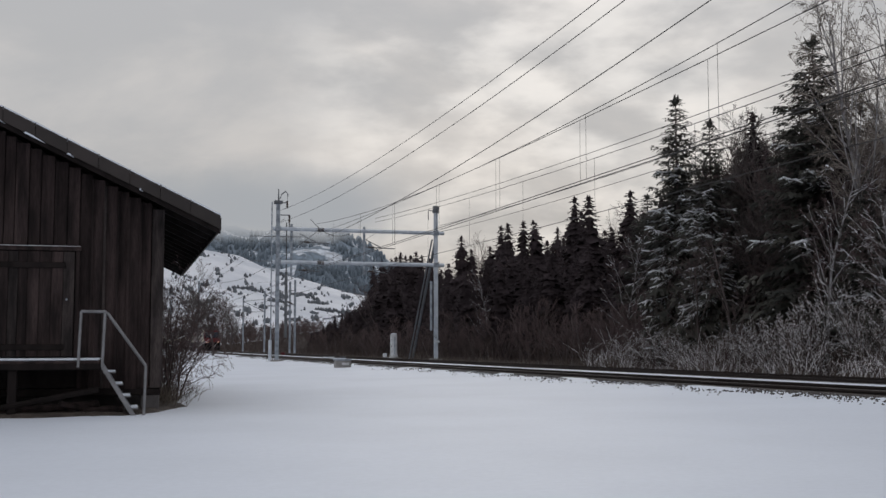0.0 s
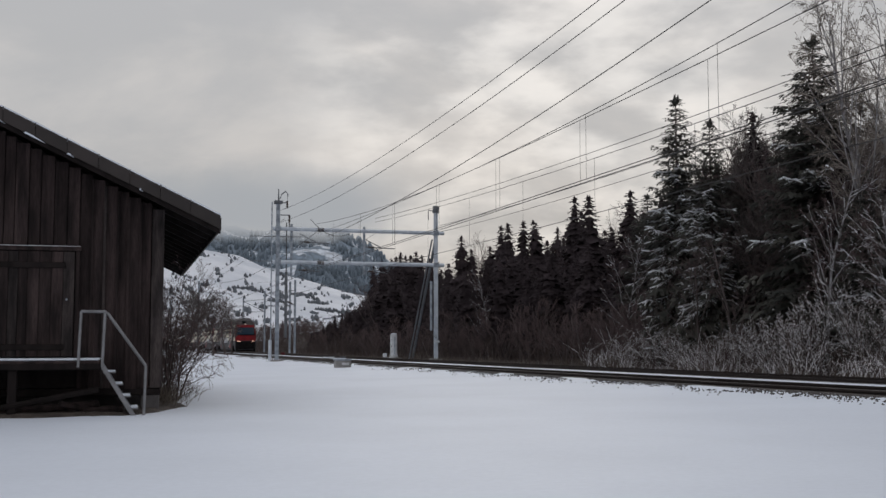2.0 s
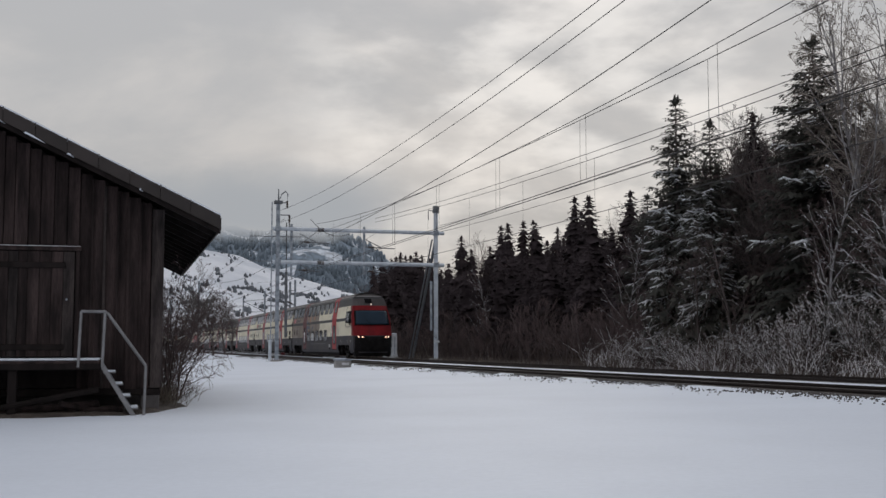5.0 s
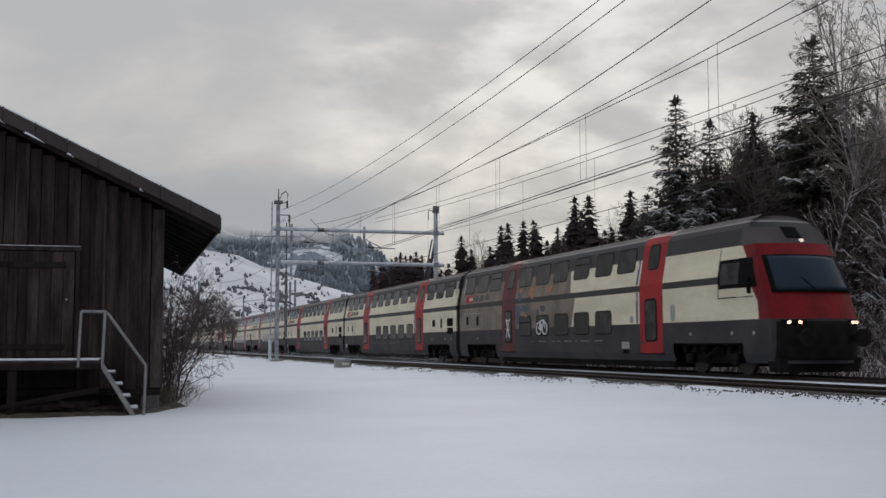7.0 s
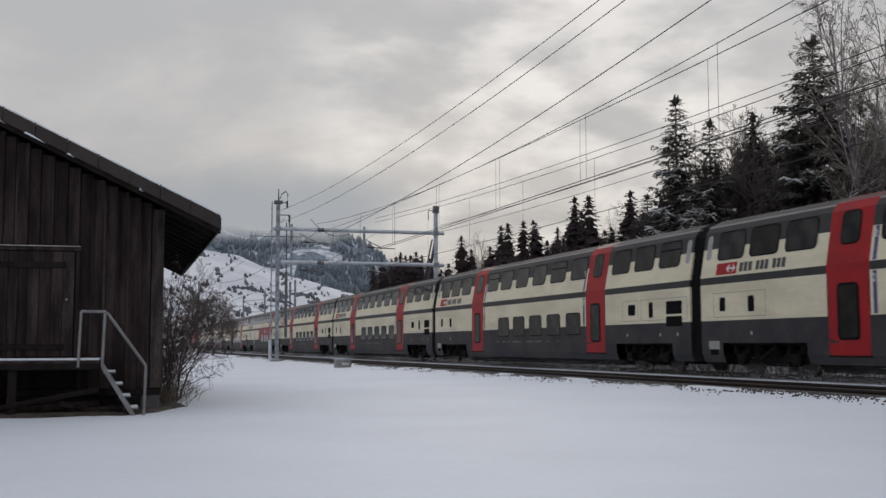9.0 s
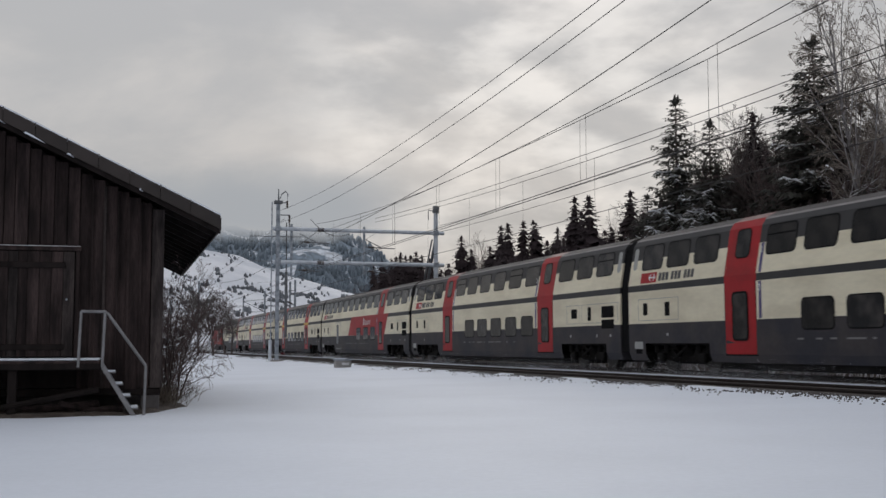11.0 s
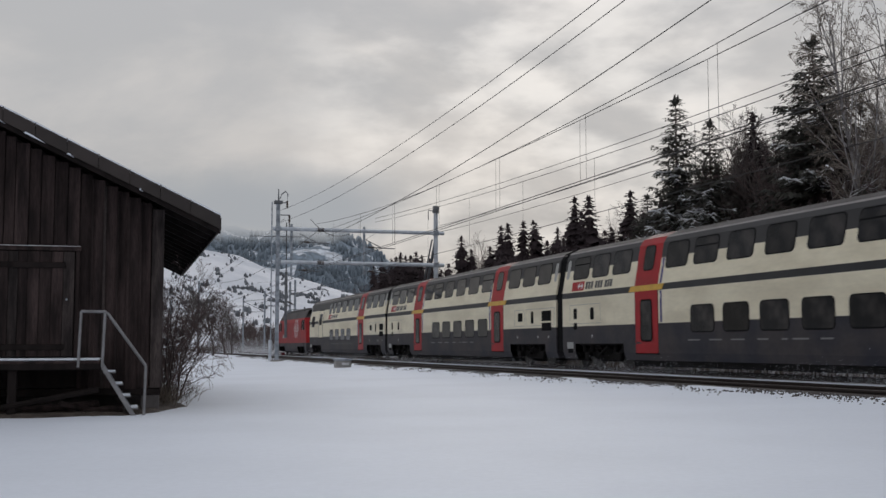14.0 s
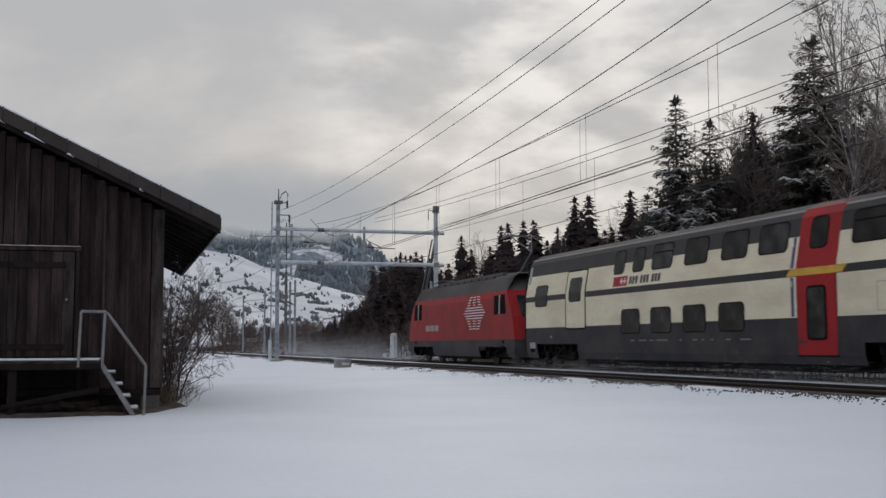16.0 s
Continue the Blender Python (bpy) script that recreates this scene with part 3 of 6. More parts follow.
def build_cable_box():
    t = thing("cable_box", "grey concrete cable box with lid beside the track", "cable box", m=Matrix.Translation((-4.92, 54.6, 0.1)) @ Matrix.Rotation(0.3, 4, "Z"))
    part("body", Geo().box(-0.38, 0.36, -0.3, 0.3, -0.1, 0.34, 0.03), CONCRETE, t)
    part("lid", Geo().box(-0.42, 0.4, -0.34, 0.34, 0.345, 0.42, 0.02), GALV, t, "galvanised lid with snow")
    part("snow_cap", Geo().box(-0.36, 0.1, -0.28, 0.28, 0.422, 0.46, 0.02), SNOW, t)
    part("handle", Geo().path([(-0.15, -0.1, 0.42), (-0.15, -0.1, 0.52), (0.12, -0.1, 0.52), (0.12, -0.1, 0.42)], 0.02), GALV_DARK, t)
    part("opening", Geo().box(-0.1, 0.25, -0.308, -0.29, 0.12, 0.24, 0.005), SNOW_DIRTY, t)


def build_marker(x, y, z, w, h, name, label, mat):
    t = thing(name, label, "marker", m=Matrix.Translation((x, y, z)) @ Matrix.Rotation(0.3, 4, "Z"))
    part("plate", Geo().box(-w / 2, w / 2, -0.05, 0.05, h * 0.35, h, 0.01), mat, t)
    part("peg", Geo().tube((0, 0, -0.2), (0, 0, h * 0.4), 0.03, 0.03, 8), GALV_DARK, t)


build_relay_post()
build_cable_box()
m_ = at(37.5, -2.6)
build_marker(m_.x, m_.y, 0.12, 0.3, 0.45, "track_marker", "small white marker plate beside the track", WHITE_PIPE)
m_ = at(36.0, 2.1)
build_marker(m_.x, m_.y, 0.15, 0.9, 0.2, "balise", "low pale track balise between the rails", WHITE_PIPE)
m_ = at(58.0, 2.1)
build_marker(m_.x, m_.y, 0.15, 0.35, 0.4, "ground_signal", "small reddish ground signal between the tracks", RED_DULL)

# ---- the old goods shed ----
SHED = Matrix.Translation((-5.07, 19.9, 0.0)) @ Matrix(((-math.cos(radians(16)), -math.sin(radians(16)), 0, 0),
                                                        (-math.sin(radians(16)), math.cos(radians(16)), 0, 0), (0, 0, 1, 0), (0, 0, 0, 1)))
# in the shed's space: x leftwards along the gable, y away along its length, z up; the near right corner is at 0, 0
SW, SL, PITCH, EAVE_Z = 8.4, 11.8, 0.474, 3.45


def roof_z(x):
    """Top of the roof over x."""
    return EAVE_Z + (0.985 + min(x, SW - x)) * PITCH


def shed_part(name, geo, mat, parent, label=""):
    """The shed's space is mirrored, so its points are turned into plain world-sized ones under an upright parent."""
    geo.v = [tuple(SHED @ Vector(p) - SHED.translation) for p in geo.v]
    return part(name, geo, mat, parent, label)


def build_shed():
    rng = random.Random(3)
    t = thing("goods_shed", "weathered dark timber goods shed with snow-dusted gable roof", "shed", m=Matrix.Translation(SHED.translation))
    core = Geo()
    pent = [(0.06, 0.45), (SW - 0.06, 0.45), (SW - 0.06, roof_z(0) - 0.3), (SW / 2, roof_z(SW / 2) - 0.3), (0.06, roof_z(0) - 0.3)]
    core.slab(pent, 0.06, SL - 0.06)
    wall = shed_part("wall", core, BEAM, t, "dark board-clad timber wall")
    # board cladding of the near gable: boards of uneven width with cover strips
    x = 0.17
    while x < SW - 0.12:
        w = rng.uniform(0.17, 0.235)
        x1 = min(x + w, SW - 0.1)
        zt = min(roof_z(x), roof_z(x1)) - 0.26
        zb = 0.43 + rng.uniform(-0.025, 0.02)
        d = rng.uniform(-0.012, 0.012)
        if not (1.40 < x < 3.55):
            shed_part("board", Geo().box(x + 0.006, x1 - 0.006, 0.012 + d, 0.058, zb, zt, 0.006), BOARD, wall)
        else:
            shed_part("board", Geo().box(x + 0.006, x1 - 0.006, 0.012 + d, 0.058, 2.88, zt, 0.006), BOARD, wall)
        if not (1.3 < x1 < 3.6):
            shed_part("cover_strip", Geo().box(x1 - 0.025, x1 + 0.025, -0.022, 0.010, zb, min(zt, roof_z(x1) - 0.3), 0.005), BOARD_GREY if rng.random() < 0.4 else BOARD, wall)
        x = x1
    # boards of the long wall towards the line
    y = 0.17
    while y < SL - 0.1:
        w = rng.uniform(0.19, 0.25)
        shed_part("board", Geo().box(-0.04, 0.05, y + 0.005, min(y + w, SL) - 0.005, 0.43, roof_z(0) - 0.28, 0.006), BOARD, wall)
        y += w
    shed_part("corner_post", Geo().box(-0.05, 0.16, -0.035, 0.16, 0.43, roof_z(0) - 0.3, 0.01), BOARD_GREY, t, "silvered corner board")
    shed_part("sill_beam", Geo().box(-0.03, SW, 0.0, 0.2, 0.30, 0.43, 0.015), BEAM, t)
    for x in (0.1, 2.9, 5.6, SW - 0.1):
        shed_part("pier", Geo().box(x - 0.12, x + 0.2, 0.02, 0.4, -0.3, 0.32, 0.02), PLINTH, t, "rendered masonry pier")
    for yy in (3.0, 6.0, 9.0, 11.4):
        shed_part("pier", Geo().box(-0.02, 0.3, yy - 0.2, yy + 0.2, -0.3, 0.32, 0.02), PLINTH, t)
    shed_part("back_plinth", Geo().box(0.3, SW - 0.3, 0.9, 1.1, -0.3, 0.44), PLINTH, t)
    # door of broad boards with ledges
    door = shed_part("door", Geo().box(1.46, 3.5, -0.03, 0.05, 0.98, 2.83, 0.008), BEAM, t, "closed brown ledged timber door")
    x = 1.47
    while x < 3.45:
        w = rng.uniform(0.15, 0.2)
        shed_part("door_board", Geo().box(x + 0.004, min(x + w, 3.49) - 0.004, -0.055, -0.031, 0.99, 2.82, 0.005), BOARD_GREY if rng.random() < 0.35 else BOARD, door)
        x += w
    for z in (1.15, 2.58):
        shed_part("ledge", Geo().box(1.62, 3.4, -0.085, -0.056, z - 0.05, z + 0.05, 0.008), BEAM, door)
    shed_part("head_board", Geo().box(1.36, 3.65, -0.075, 0.01, 2.835, 2.91, 0.01), BOARD, t)
    shed_part("snow_ledge", Geo().box(1.38, 3.6, -0.07, 0.0, 2.911, 2.922, 0.004), SNOW_DIRTY, t)
    shed_part("jamb", Geo().box(1.385, 1.452, -0.06, 0.02, 0.98, 2.834, 0.008), BOARD, t)
    lock = shed_part("lock_plate", Geo().box(1.55, 1.63, -0.068, -0.056, 1.86, 2.08, 0.006), BOARD_GREY, door)
    shed_part("latch", Geo().tube((1.59, -0.07, 1.98), (1.59, -0.13, 1.98), 0.018, 0.018, 8), GALV, door)
    # roof: rafters, boarding, fascia panels, a thin snow cover
    ridge = SW / 2
    for side in (0, 1):
        def X(q):
            return q if side == 0 else SW - q
        zr = EAVE_Z + (0.985 + ridge) * PITCH
        g = Geo().slab([(X(-0.985), EAVE_Z - 0.10), (X(-0.985), EAVE_Z - 0.03), (X(ridge), zr - 0.03), (X(ridge), zr - 0.10)], -0.70, SL + 0.70)
        roof = shed_part("roof", g, ROOFING, t, "dark sheet roof with thin snow")
        g = Geo().slab([(X(-0.96), EAVE_Z - 0.026 + 0.012), (X(-0.94), EAVE_Z + 0.034), (X(ridge), zr + 0.02), (X(ridge), zr - 0.026)], -0.69, SL + 0.69)
        shed_part("roof_snow", g, SNOW, roof, "thin crust of snow")
        for i in range(16):
            yy = -0.45 + i * (SL + 0.9) / 15
            g = Geo().slab([(X(-0.93), EAVE_Z - 0.26), (X(-0.93), EAVE_Z - 0.104), (X(ridge), zr - 0.104), (X(ridge), zr - 0.26)], yy - 0.06, yy + 0.06)
            shed_part("rafter", g, BEAM, roof)
        q = -0.985
        while q < ridge - 0.05:
            q1 = min(q + 0.52, ridge)
            za, zb = EAVE_Z + (q + 0.985) * PITCH, EAVE_Z + (q1 + 0.985) * PITCH
            e = rng.uniform(-0.006, 0.006)
            for ya, yb in ((-0.735 + e, -0.703), (SL + 0.703, SL + 0.735)):
                g = Geo().slab([(X(q + 0.004), za - 0.225), (X(q + 0.004), za + 0.01), (X(q1 - 0.004), zb + 0.01), (X(q1 - 0.004), zb - 0.225)], ya, yb)
                shed_part("fascia_panel", g, FASCIA, roof)
            for ya, yb in ((-0.732, -0.692), (SL + 0.692, SL + 0.732)):
                n_ = 4
                lip = [(q + (q1 - q) * i / n_, EAVE_Z + (q + (q1 - q) * i / n_ + 0.985) * PITCH + 0.011) for i in range(n_ + 1)]
                crest = [(a_, b_ + 0.016 + 0.016 * rng.random()) for a_, b_ in lip]
                shed_part("snow_lip", Geo().slab([(X(a_), b_) for a_, b_ in lip] + [(X(a_), b_) for a_, b_ in crest[::-1]], ya, yb), SNOW, roof)
            if side == 0:
                g = Geo().tube((q1, -0.72, zb + 0.01), (q1, -0.72, zb + 0.03), 0.02, 0.015, 6)
                shed_part("fascia_screw", g, GALV_DARK, roof)
            q = q1
        g = Geo().slab([(X(-0.99), EAVE_Z - 0.31), (X(-0.99), EAVE_Z - 0.225), (X(ridge), zr - 0.225), (X(ridge), zr - 0.31)], -0.68, -0.64)
        shed_part("barge_board", g, BEAM, roof)
        shed_part("eave_board", Geo().box(min(X(-1.0), X(-0.97)), max(X(-1.0), X(-0.97)), -0.70, SL + 0.7, EAVE_Z - 0.25, EAVE_Z - 0.02, 0.006), FASCIA, roof)
    # snow caught on the lower edge of the verge boards
    for a_, b_ in ((2.62, 3.05), (1.98, 2.32), (1.5, 1.62), (0.35, 0.42)):
        za, zb = EAVE_Z + (a_ + 0.985) * PITCH - 0.228, EAVE_Z + (b_ + 0.985) * PITCH - 0.228
        shed_part("caught_snow", Geo().slab([(a_, za - 0.012), (a_ + 0.03, za + 0.006), ((a_ + b_) / 2, (za + zb) / 2 + 0.014), (b_ - 0.03, zb + 0.006), (b_, zb - 0.012)], -0.748, -0.68), SNOW, roof)
    # the loading platform with its snow, posts and steps
    p = thing("loading_platform", "timber loading platform with snow before the shed door", "platform", m=Matrix.Translation(SHED.translation))
    for i in range(7):
        shed_part("plank", Geo().box(0.96, 4.6, -1.2 + i * 0.17, -1.2 + i * 0.17 + 0.16, 0.88, 0.93, 0.008), BOARD, p)
    g = Geo()
    g.box(0.99, 4.6, -1.19, -0.03, 0.932, 0.965, 0.014)
    shed_part("snow_cover", g, SNOW, p, "thin snow on the planks")
    shed_part("joist", Geo().box(0.96, 4.6, -1.22, -1.14, 0.78, 0.88, 0.01), BEAM, p)
    shed_part("joist", Geo().box(0.96, 4.6, -0.3, -0.2, 0.76, 0.875, 0.01), BEAM, p)
    for x in (2.35, 4.4):
        shed_part("post", Geo().box(x - 0.07, x + 0.07, -1.12, -0.98, -0.2, 0.78, 0.012), BEAM, p)
    shed_part("brace", Geo().tube((1.0, -1.1, 0.45), (2.6, -1.1, 0.15), 0.05, 0.05, 6), BEAM, p)
    st = thing("steps", "steep galvanised steel steps with snow on the treads", "steps", m=Matrix.Translation(SHED.translation))
    for yy in (-1.2, -0.55):
        shed_part("stringer", Geo().slab([(0.96, 0.92), (0.96, 0.80), (0.42, -0.08), (0.33, -0.08)], yy - 0.02, yy + 0.02), RAILING, st)
    for i in range(4):
        z, x = 0.74 - i * 0.2, 0.83 - i * 0.125
        tr = shed_part("tread", Geo().box(x - 0.1, x + 0.1, -1.18, -0.57, z - 0.02, z, 0.004), RAILING, st)
        shed_part("tread_snow", Geo().box(x - 0.09, x + 0.08, -1.17, -0.58, z + 0.001, z + 0.025, 0.01), SNOW, tr)
    h = thing("handrail", "bent galvanised tube handrail on the platform", "handrail", m=Matrix.Translation(SHED.translation))
    shed_part("post", Geo().tube((1.33, -1.22, 0.82), (1.30, -1.22, 1.74), 0.024, 0.024, 8), RAILING, h)
    shed_part("post", Geo().tube((0.95, -1.22, 0.82), (0.92, -1.22, 1.74), 0.024, 0.024, 8), RAILING, h)
    shed_part("post", Geo().tube((0.27, -1.22, -0.1), (0.25, -1.22, 0.84), 0.024, 0.024, 8), RAILING, h)
    shed_part("rail", Geo().path([(1.30, -1.22, 1.74), (0.92, -1.22, 1.74), (0.87, -1.22, 1.70), (0.25, -1.22, 0.84)], 0.026, 8), RAILING, h)
    # old timbers lying under the platform
    for a, b in (((0.6, -0.9, 0.12), (2.3, -0.6, 0.02)), ((1.0, -0.7, 0.2), (3.0, -0.9, 0.06)), ((0.9, -0.5, 0.05), (1.6, -1.1, 0.22))):
        o = shed_part("old_timber", Geo().tube(a, b, 0.06, 0.05, 6), BOARD, None)
        o.location = SHED.translation
        tagged(o, "old grey timber lying under the platform", "timber", "timbers under the platform")


build_shed()


def build_bare_earth():
    """The dry dark ground under the platform and along the shed."""
    rng = random.Random(6)
    ring = [(0.25, -1.0), (0.55, -1.42), (1.1, -1.3), (2.0, -1.55), (3.0, -1.35), (4.8, -1.5), (5.2, 0.5), (5.0, 3.0), (0.2, 11.5), (-0.5, 11.3), (-0.35, 8), (-0.75, 5.0), (-0.5, 2.5), (-0.62, 1.4), (-0.25, 0.3)]
    g = Geo()
    pts = []
    for (x0, y0), (x1, y1) in zip(ring, ring[1:] + ring[:1]):
        for k in range(5):
            pts.append((x0 + (x1 - x0) * k / 5 + rng.uniform(-0.06, 0.06), y0 + (y1 - y0) * k / 5 + rng.uniform(-0.06, 0.06)))
    c = (2.2, 2.0)
    n = len(pts)
    for q, z in ((1.0, -0.02), (0.93, 0.07), (0.5, 0.09)):
        g.v += [tuple(SHED @ Vector((c[0] + (x - c[0]) * q, c[1] + (y - c[1]) * q, z + rng.uniform(-0.012, 0.012)))) for x, y in pts]
    for k in range(2):
        g.f += [(k * n + i, k * n + (i + 1) % n, (k + 1) * n + (i + 1) % n, (k + 1) * n + i) for i in range(n)]
    g.f.append(tuple(range(2 * n, 3 * n)))
    g.m = [0] * len(g.f)
    tagged(part("earth_patch", g, EARTH), "dark bare earth and dead leaves under the shed", "ground", kind="structure")


EARTH = material("bare_earth", (0.035, 0.027, 0.023), 0.95, second=(0.07, 0.055, 0.045), scale=3, fine=30, fine_amount=0.4, bump=0.6, bump_scale=20)
build_bare_earth()


# ---- the double-deck train; each car's space: x towards the front, -y the camera's side, z over the rail tops ----
RING = [(1.28, 0.36), (1.375, 0.60), (1.39, 0.92), (1.39, 1.57), (1.39, 2.64), (1.39, 2.85), (1.2974, 3.35), (1.2326, 3.70), (1.14, 4.20), (1.03, 4.36), (0.99, 4.42), (0.62, 4.60), (0.0, 4.67)]
LOCO_RING = [(1.38, 0.34), (1.47, 0.55), (1.49, 0.80), (1.49, 1.12), (1.49, 2.1), (1.47, 3.0), (1.40, 3.30), (1.08, 3.88), (0.92, 4.02), (0.0, 4.08)]
HALF = 13.4


def side_at(z, ring=RING):
    return float(np.interp(z, [q[1] for q in ring], [q[0] for q in ring]))


def shell(ring, xs, pick, mats, name, parent, ends=(True, True), front=None, back=None, smooth=True):
    """A car body: the ring pushed along the stations xs. pick(x, z, i) gives a face's material or None for an opening.
    front and back: functions that push the end caps out, of y and z."""
    g = Geo()
    full = [(-y, z) for y, z in ring] + [(y, z) for y, z in ring[-2::-1]]
    n = len(full)

    def put(x, k, y, z):
        if k == 0 and back:
            return (back(y, z), y, z)
        if k == len(xs) - 1 and front:
            return (front(y, z), y, z)
        return (x, y, z)

    for k, x in enumerate(xs):
        g.v += [put(x, k, y, z) for y, z in full]
    for k in range(len(xs) - 1):
        for i in range(n - 1):
            zm, xm = (full[i][1] + full[i + 1][1]) / 2, (xs[k] + xs[k + 1]) / 2
            mt = pick(xm, zm, i)
            if mt is not None:
                g.f.append((k * n + i, k * n + i + 1, (k + 1) * n + i + 1, (k + 1) * n + i))
                g.m.append(mt)
        # floor
        g.f.append((k * n, (k + 1) * n, (k + 1) * n + n - 1, k * n + n - 1))
        g.m.append(len(mats) - 1)
    for end, fn, x in ((0, back, xs[0]), (1, front, xs[-1])):
        base, cols, m0 = len(g.v), 13, len(ring)
        for y, z in ring:
            for c in np.linspace(-1, 1, cols):
                yy = c * y
                g.v.append((fn(yy, z) if fn else x, yy, z))
        for i in range(m0 - 1):
            zm = (ring[i][1] + ring[i + 1][1]) / 2
            for c in range(cols - 1):
                g.f.append((base + i * cols + c, base + i * cols + c + 1, base + (i + 1) * cols + c + 1, base + (i + 1) * cols + c))
                mt = pick(1e3 if end else -1e3, zm, i)
                g.m.append(len(mats) - 1 if mt is None else mt)
    ob = part(name, g, mats, parent)
    bm = bmesh.new()
    bm.from_mesh(ob.data)
    bmesh.ops.remove_doubles(bm, verts=bm.verts, dist=0.0005)
    bmesh.ops.recalc_face_normals(bm, faces=bm.faces)
    bm.to_mesh(ob.data)
    bm.free()
    return ob


def panel_geo(poly, off, ring=RING, thick=0.03):
    """A panel that follows the car's side; poly in x, z."""
    g = Geo()
    cuts = [0.60, 2.85, 4.20] if ring is RING else [0.80, 2.1, 3.0, 3.3]
    z0, z1 = min(q[1] for q in poly), max(q[1] for q in poly)
    levels = [z0 - 1] + [c for c in cuts if z0 + 0.01 < c < z1 - 0.01] + [z1 + 1]
    for lo, hi in zip(levels, levels[1:]):
        band = clip(clip(poly, lo, 1), hi, -1)
        n = len(band)
        if n < 3:
            continue
        g.add([(x, -(side_at(z, ring) + off), z) for x, z in band] + [(x, -(side_at(z, ring) + off - thick), z) for x, z in band],
              [tuple(range(n)), tuple(range(n, 2 * n))[::-1]] + [(i, n + i, n + (i + 1) % n, (i + 1) % n) for i in range(n)])
    return g


def clip(poly, level, sign):
    """The part of a flat polygon over (sign 1) or under (-1) a height."""
    if all((q[1] - level) * sign >= 0 for q in poly):
        return list(poly)
    out = []
    for (xa, za), (xb, zb) in zip(poly, poly[1:] + poly[:1]):
        ina, inb = (za - level) * sign >= 0, (zb - level) * sign >= 0
        if ina:
            out.append((xa, za))
        if ina != inb:
            k = (level - za) / (zb - za)
            out.append((xa + (xb - xa) * k, level))
    return out


MESHES = {}
TURN = Matrix.Diagonal((1, -1, 1, 1))          # the other side, mirrored


def side_part(name, poly, off, mat, parent, label="", both=True, ring=RING, key=None, x=0.0, thick=0.03):
    """A panel on the camera's side and, turned about, on the other; alike panels share one mesh."""
    key = (name, mat.name, key) if key else None
    me = MESHES.get(key) if key else None
    if me is None:
        me = panel_geo(poly, off, ring, thick).mesh(name, mat)
        if key:
            MESHES[key] = me
    a = part(name, me, None, parent, label, m=Matrix.Translation((x, 0, 0)))
    b = part(name, me, None, parent, label, m=TURN @ Matrix.Translation((x, 0, 0))) if both else None
    return a, b


def window(x, w, z0, z1, parent, both=True, vent=False, name="window"):
    fr = side_part("window_frame" if name == "window" else name + "_frame", rounded(-w / 2 - 0.035, w / 2 + 0.035, z0 - 0.035, z1 + 0.035, 0.16), 0.006, RUBBER, parent, both=both, key=("f", w, z0, z1), x=x)
    pane = rounded(-w / 2, w / 2, z0, z1, 0.14)
    for f in fr:
        if f is not None:
            key = ("pane", w, z0, z1)
            me = MESHES.get(key)
            if me is None:
                me = MESHES[key] = panel_geo(pane, 0.011).mesh("pane", GLASS)
            part("pane", me, None, f)
            if vent:
                zz = z1 - (z1 - z0) * 0.32
                key = ("bar", w, z0, z1)
                me = MESHES.get(key)
                if me is None:
                    me = MESHES[key] = panel_geo([(-w / 2 + 0.03, zz - 0.02), (w / 2 - 0.03, zz - 0.02), (w / 2 - 0.03, zz + 0.02), (-w / 2 + 0.03, zz + 0.02)], 0.017, thick=0.012).mesh("vent_bar", RUBBER)
                part("vent_bar", me, None, f)


def lettering(text, size, x, z, parent, mat, name, lean=0.0, space=1.0):
    cu = bpy.data.curves.new(name, "FONT")
    cu.body, cu.size, cu.extrude, cu.shear, cu.space_character = text, size, 0.004, lean, space
    tmp = bpy.data.objects.new(name, cu)
    scene.collection.objects.link(tmp)
    bpy.context.view_layer.update()
    me = bpy.data.meshes.new_from_object(tmp.evaluated_get(bpy.context.evaluated_depsgraph_get()))
    bpy.data.objects.remove(tmp)
    me.materials.clear()
    me.materials.append(mat)
    m = Matrix.Translation((x, -(side_at(z) + 0.013), z)) @ Matrix.Rotation(math.pi / 2, 4, "X")
    return part(name, me, None, parent, m=m)


def rect(x0, x1, z0, z1):
    return [(x0, z0), (x1, z0), (x1, z1), (x0, z1)]


def bogie(x, parent, gauge_y=0.753):
    b = part("bogie", bogie_mesh(), None, parent, "sooty bogie frame", m=Matrix.Translation((x, 0, 0)))
    for dx in (-1.25, 1.25):
        for s in (-1, 1):
            part("wheel", wheel_mesh(), None, b, m=Matrix.Translation((dx, s * gauge_y, 0.46)))
    return b


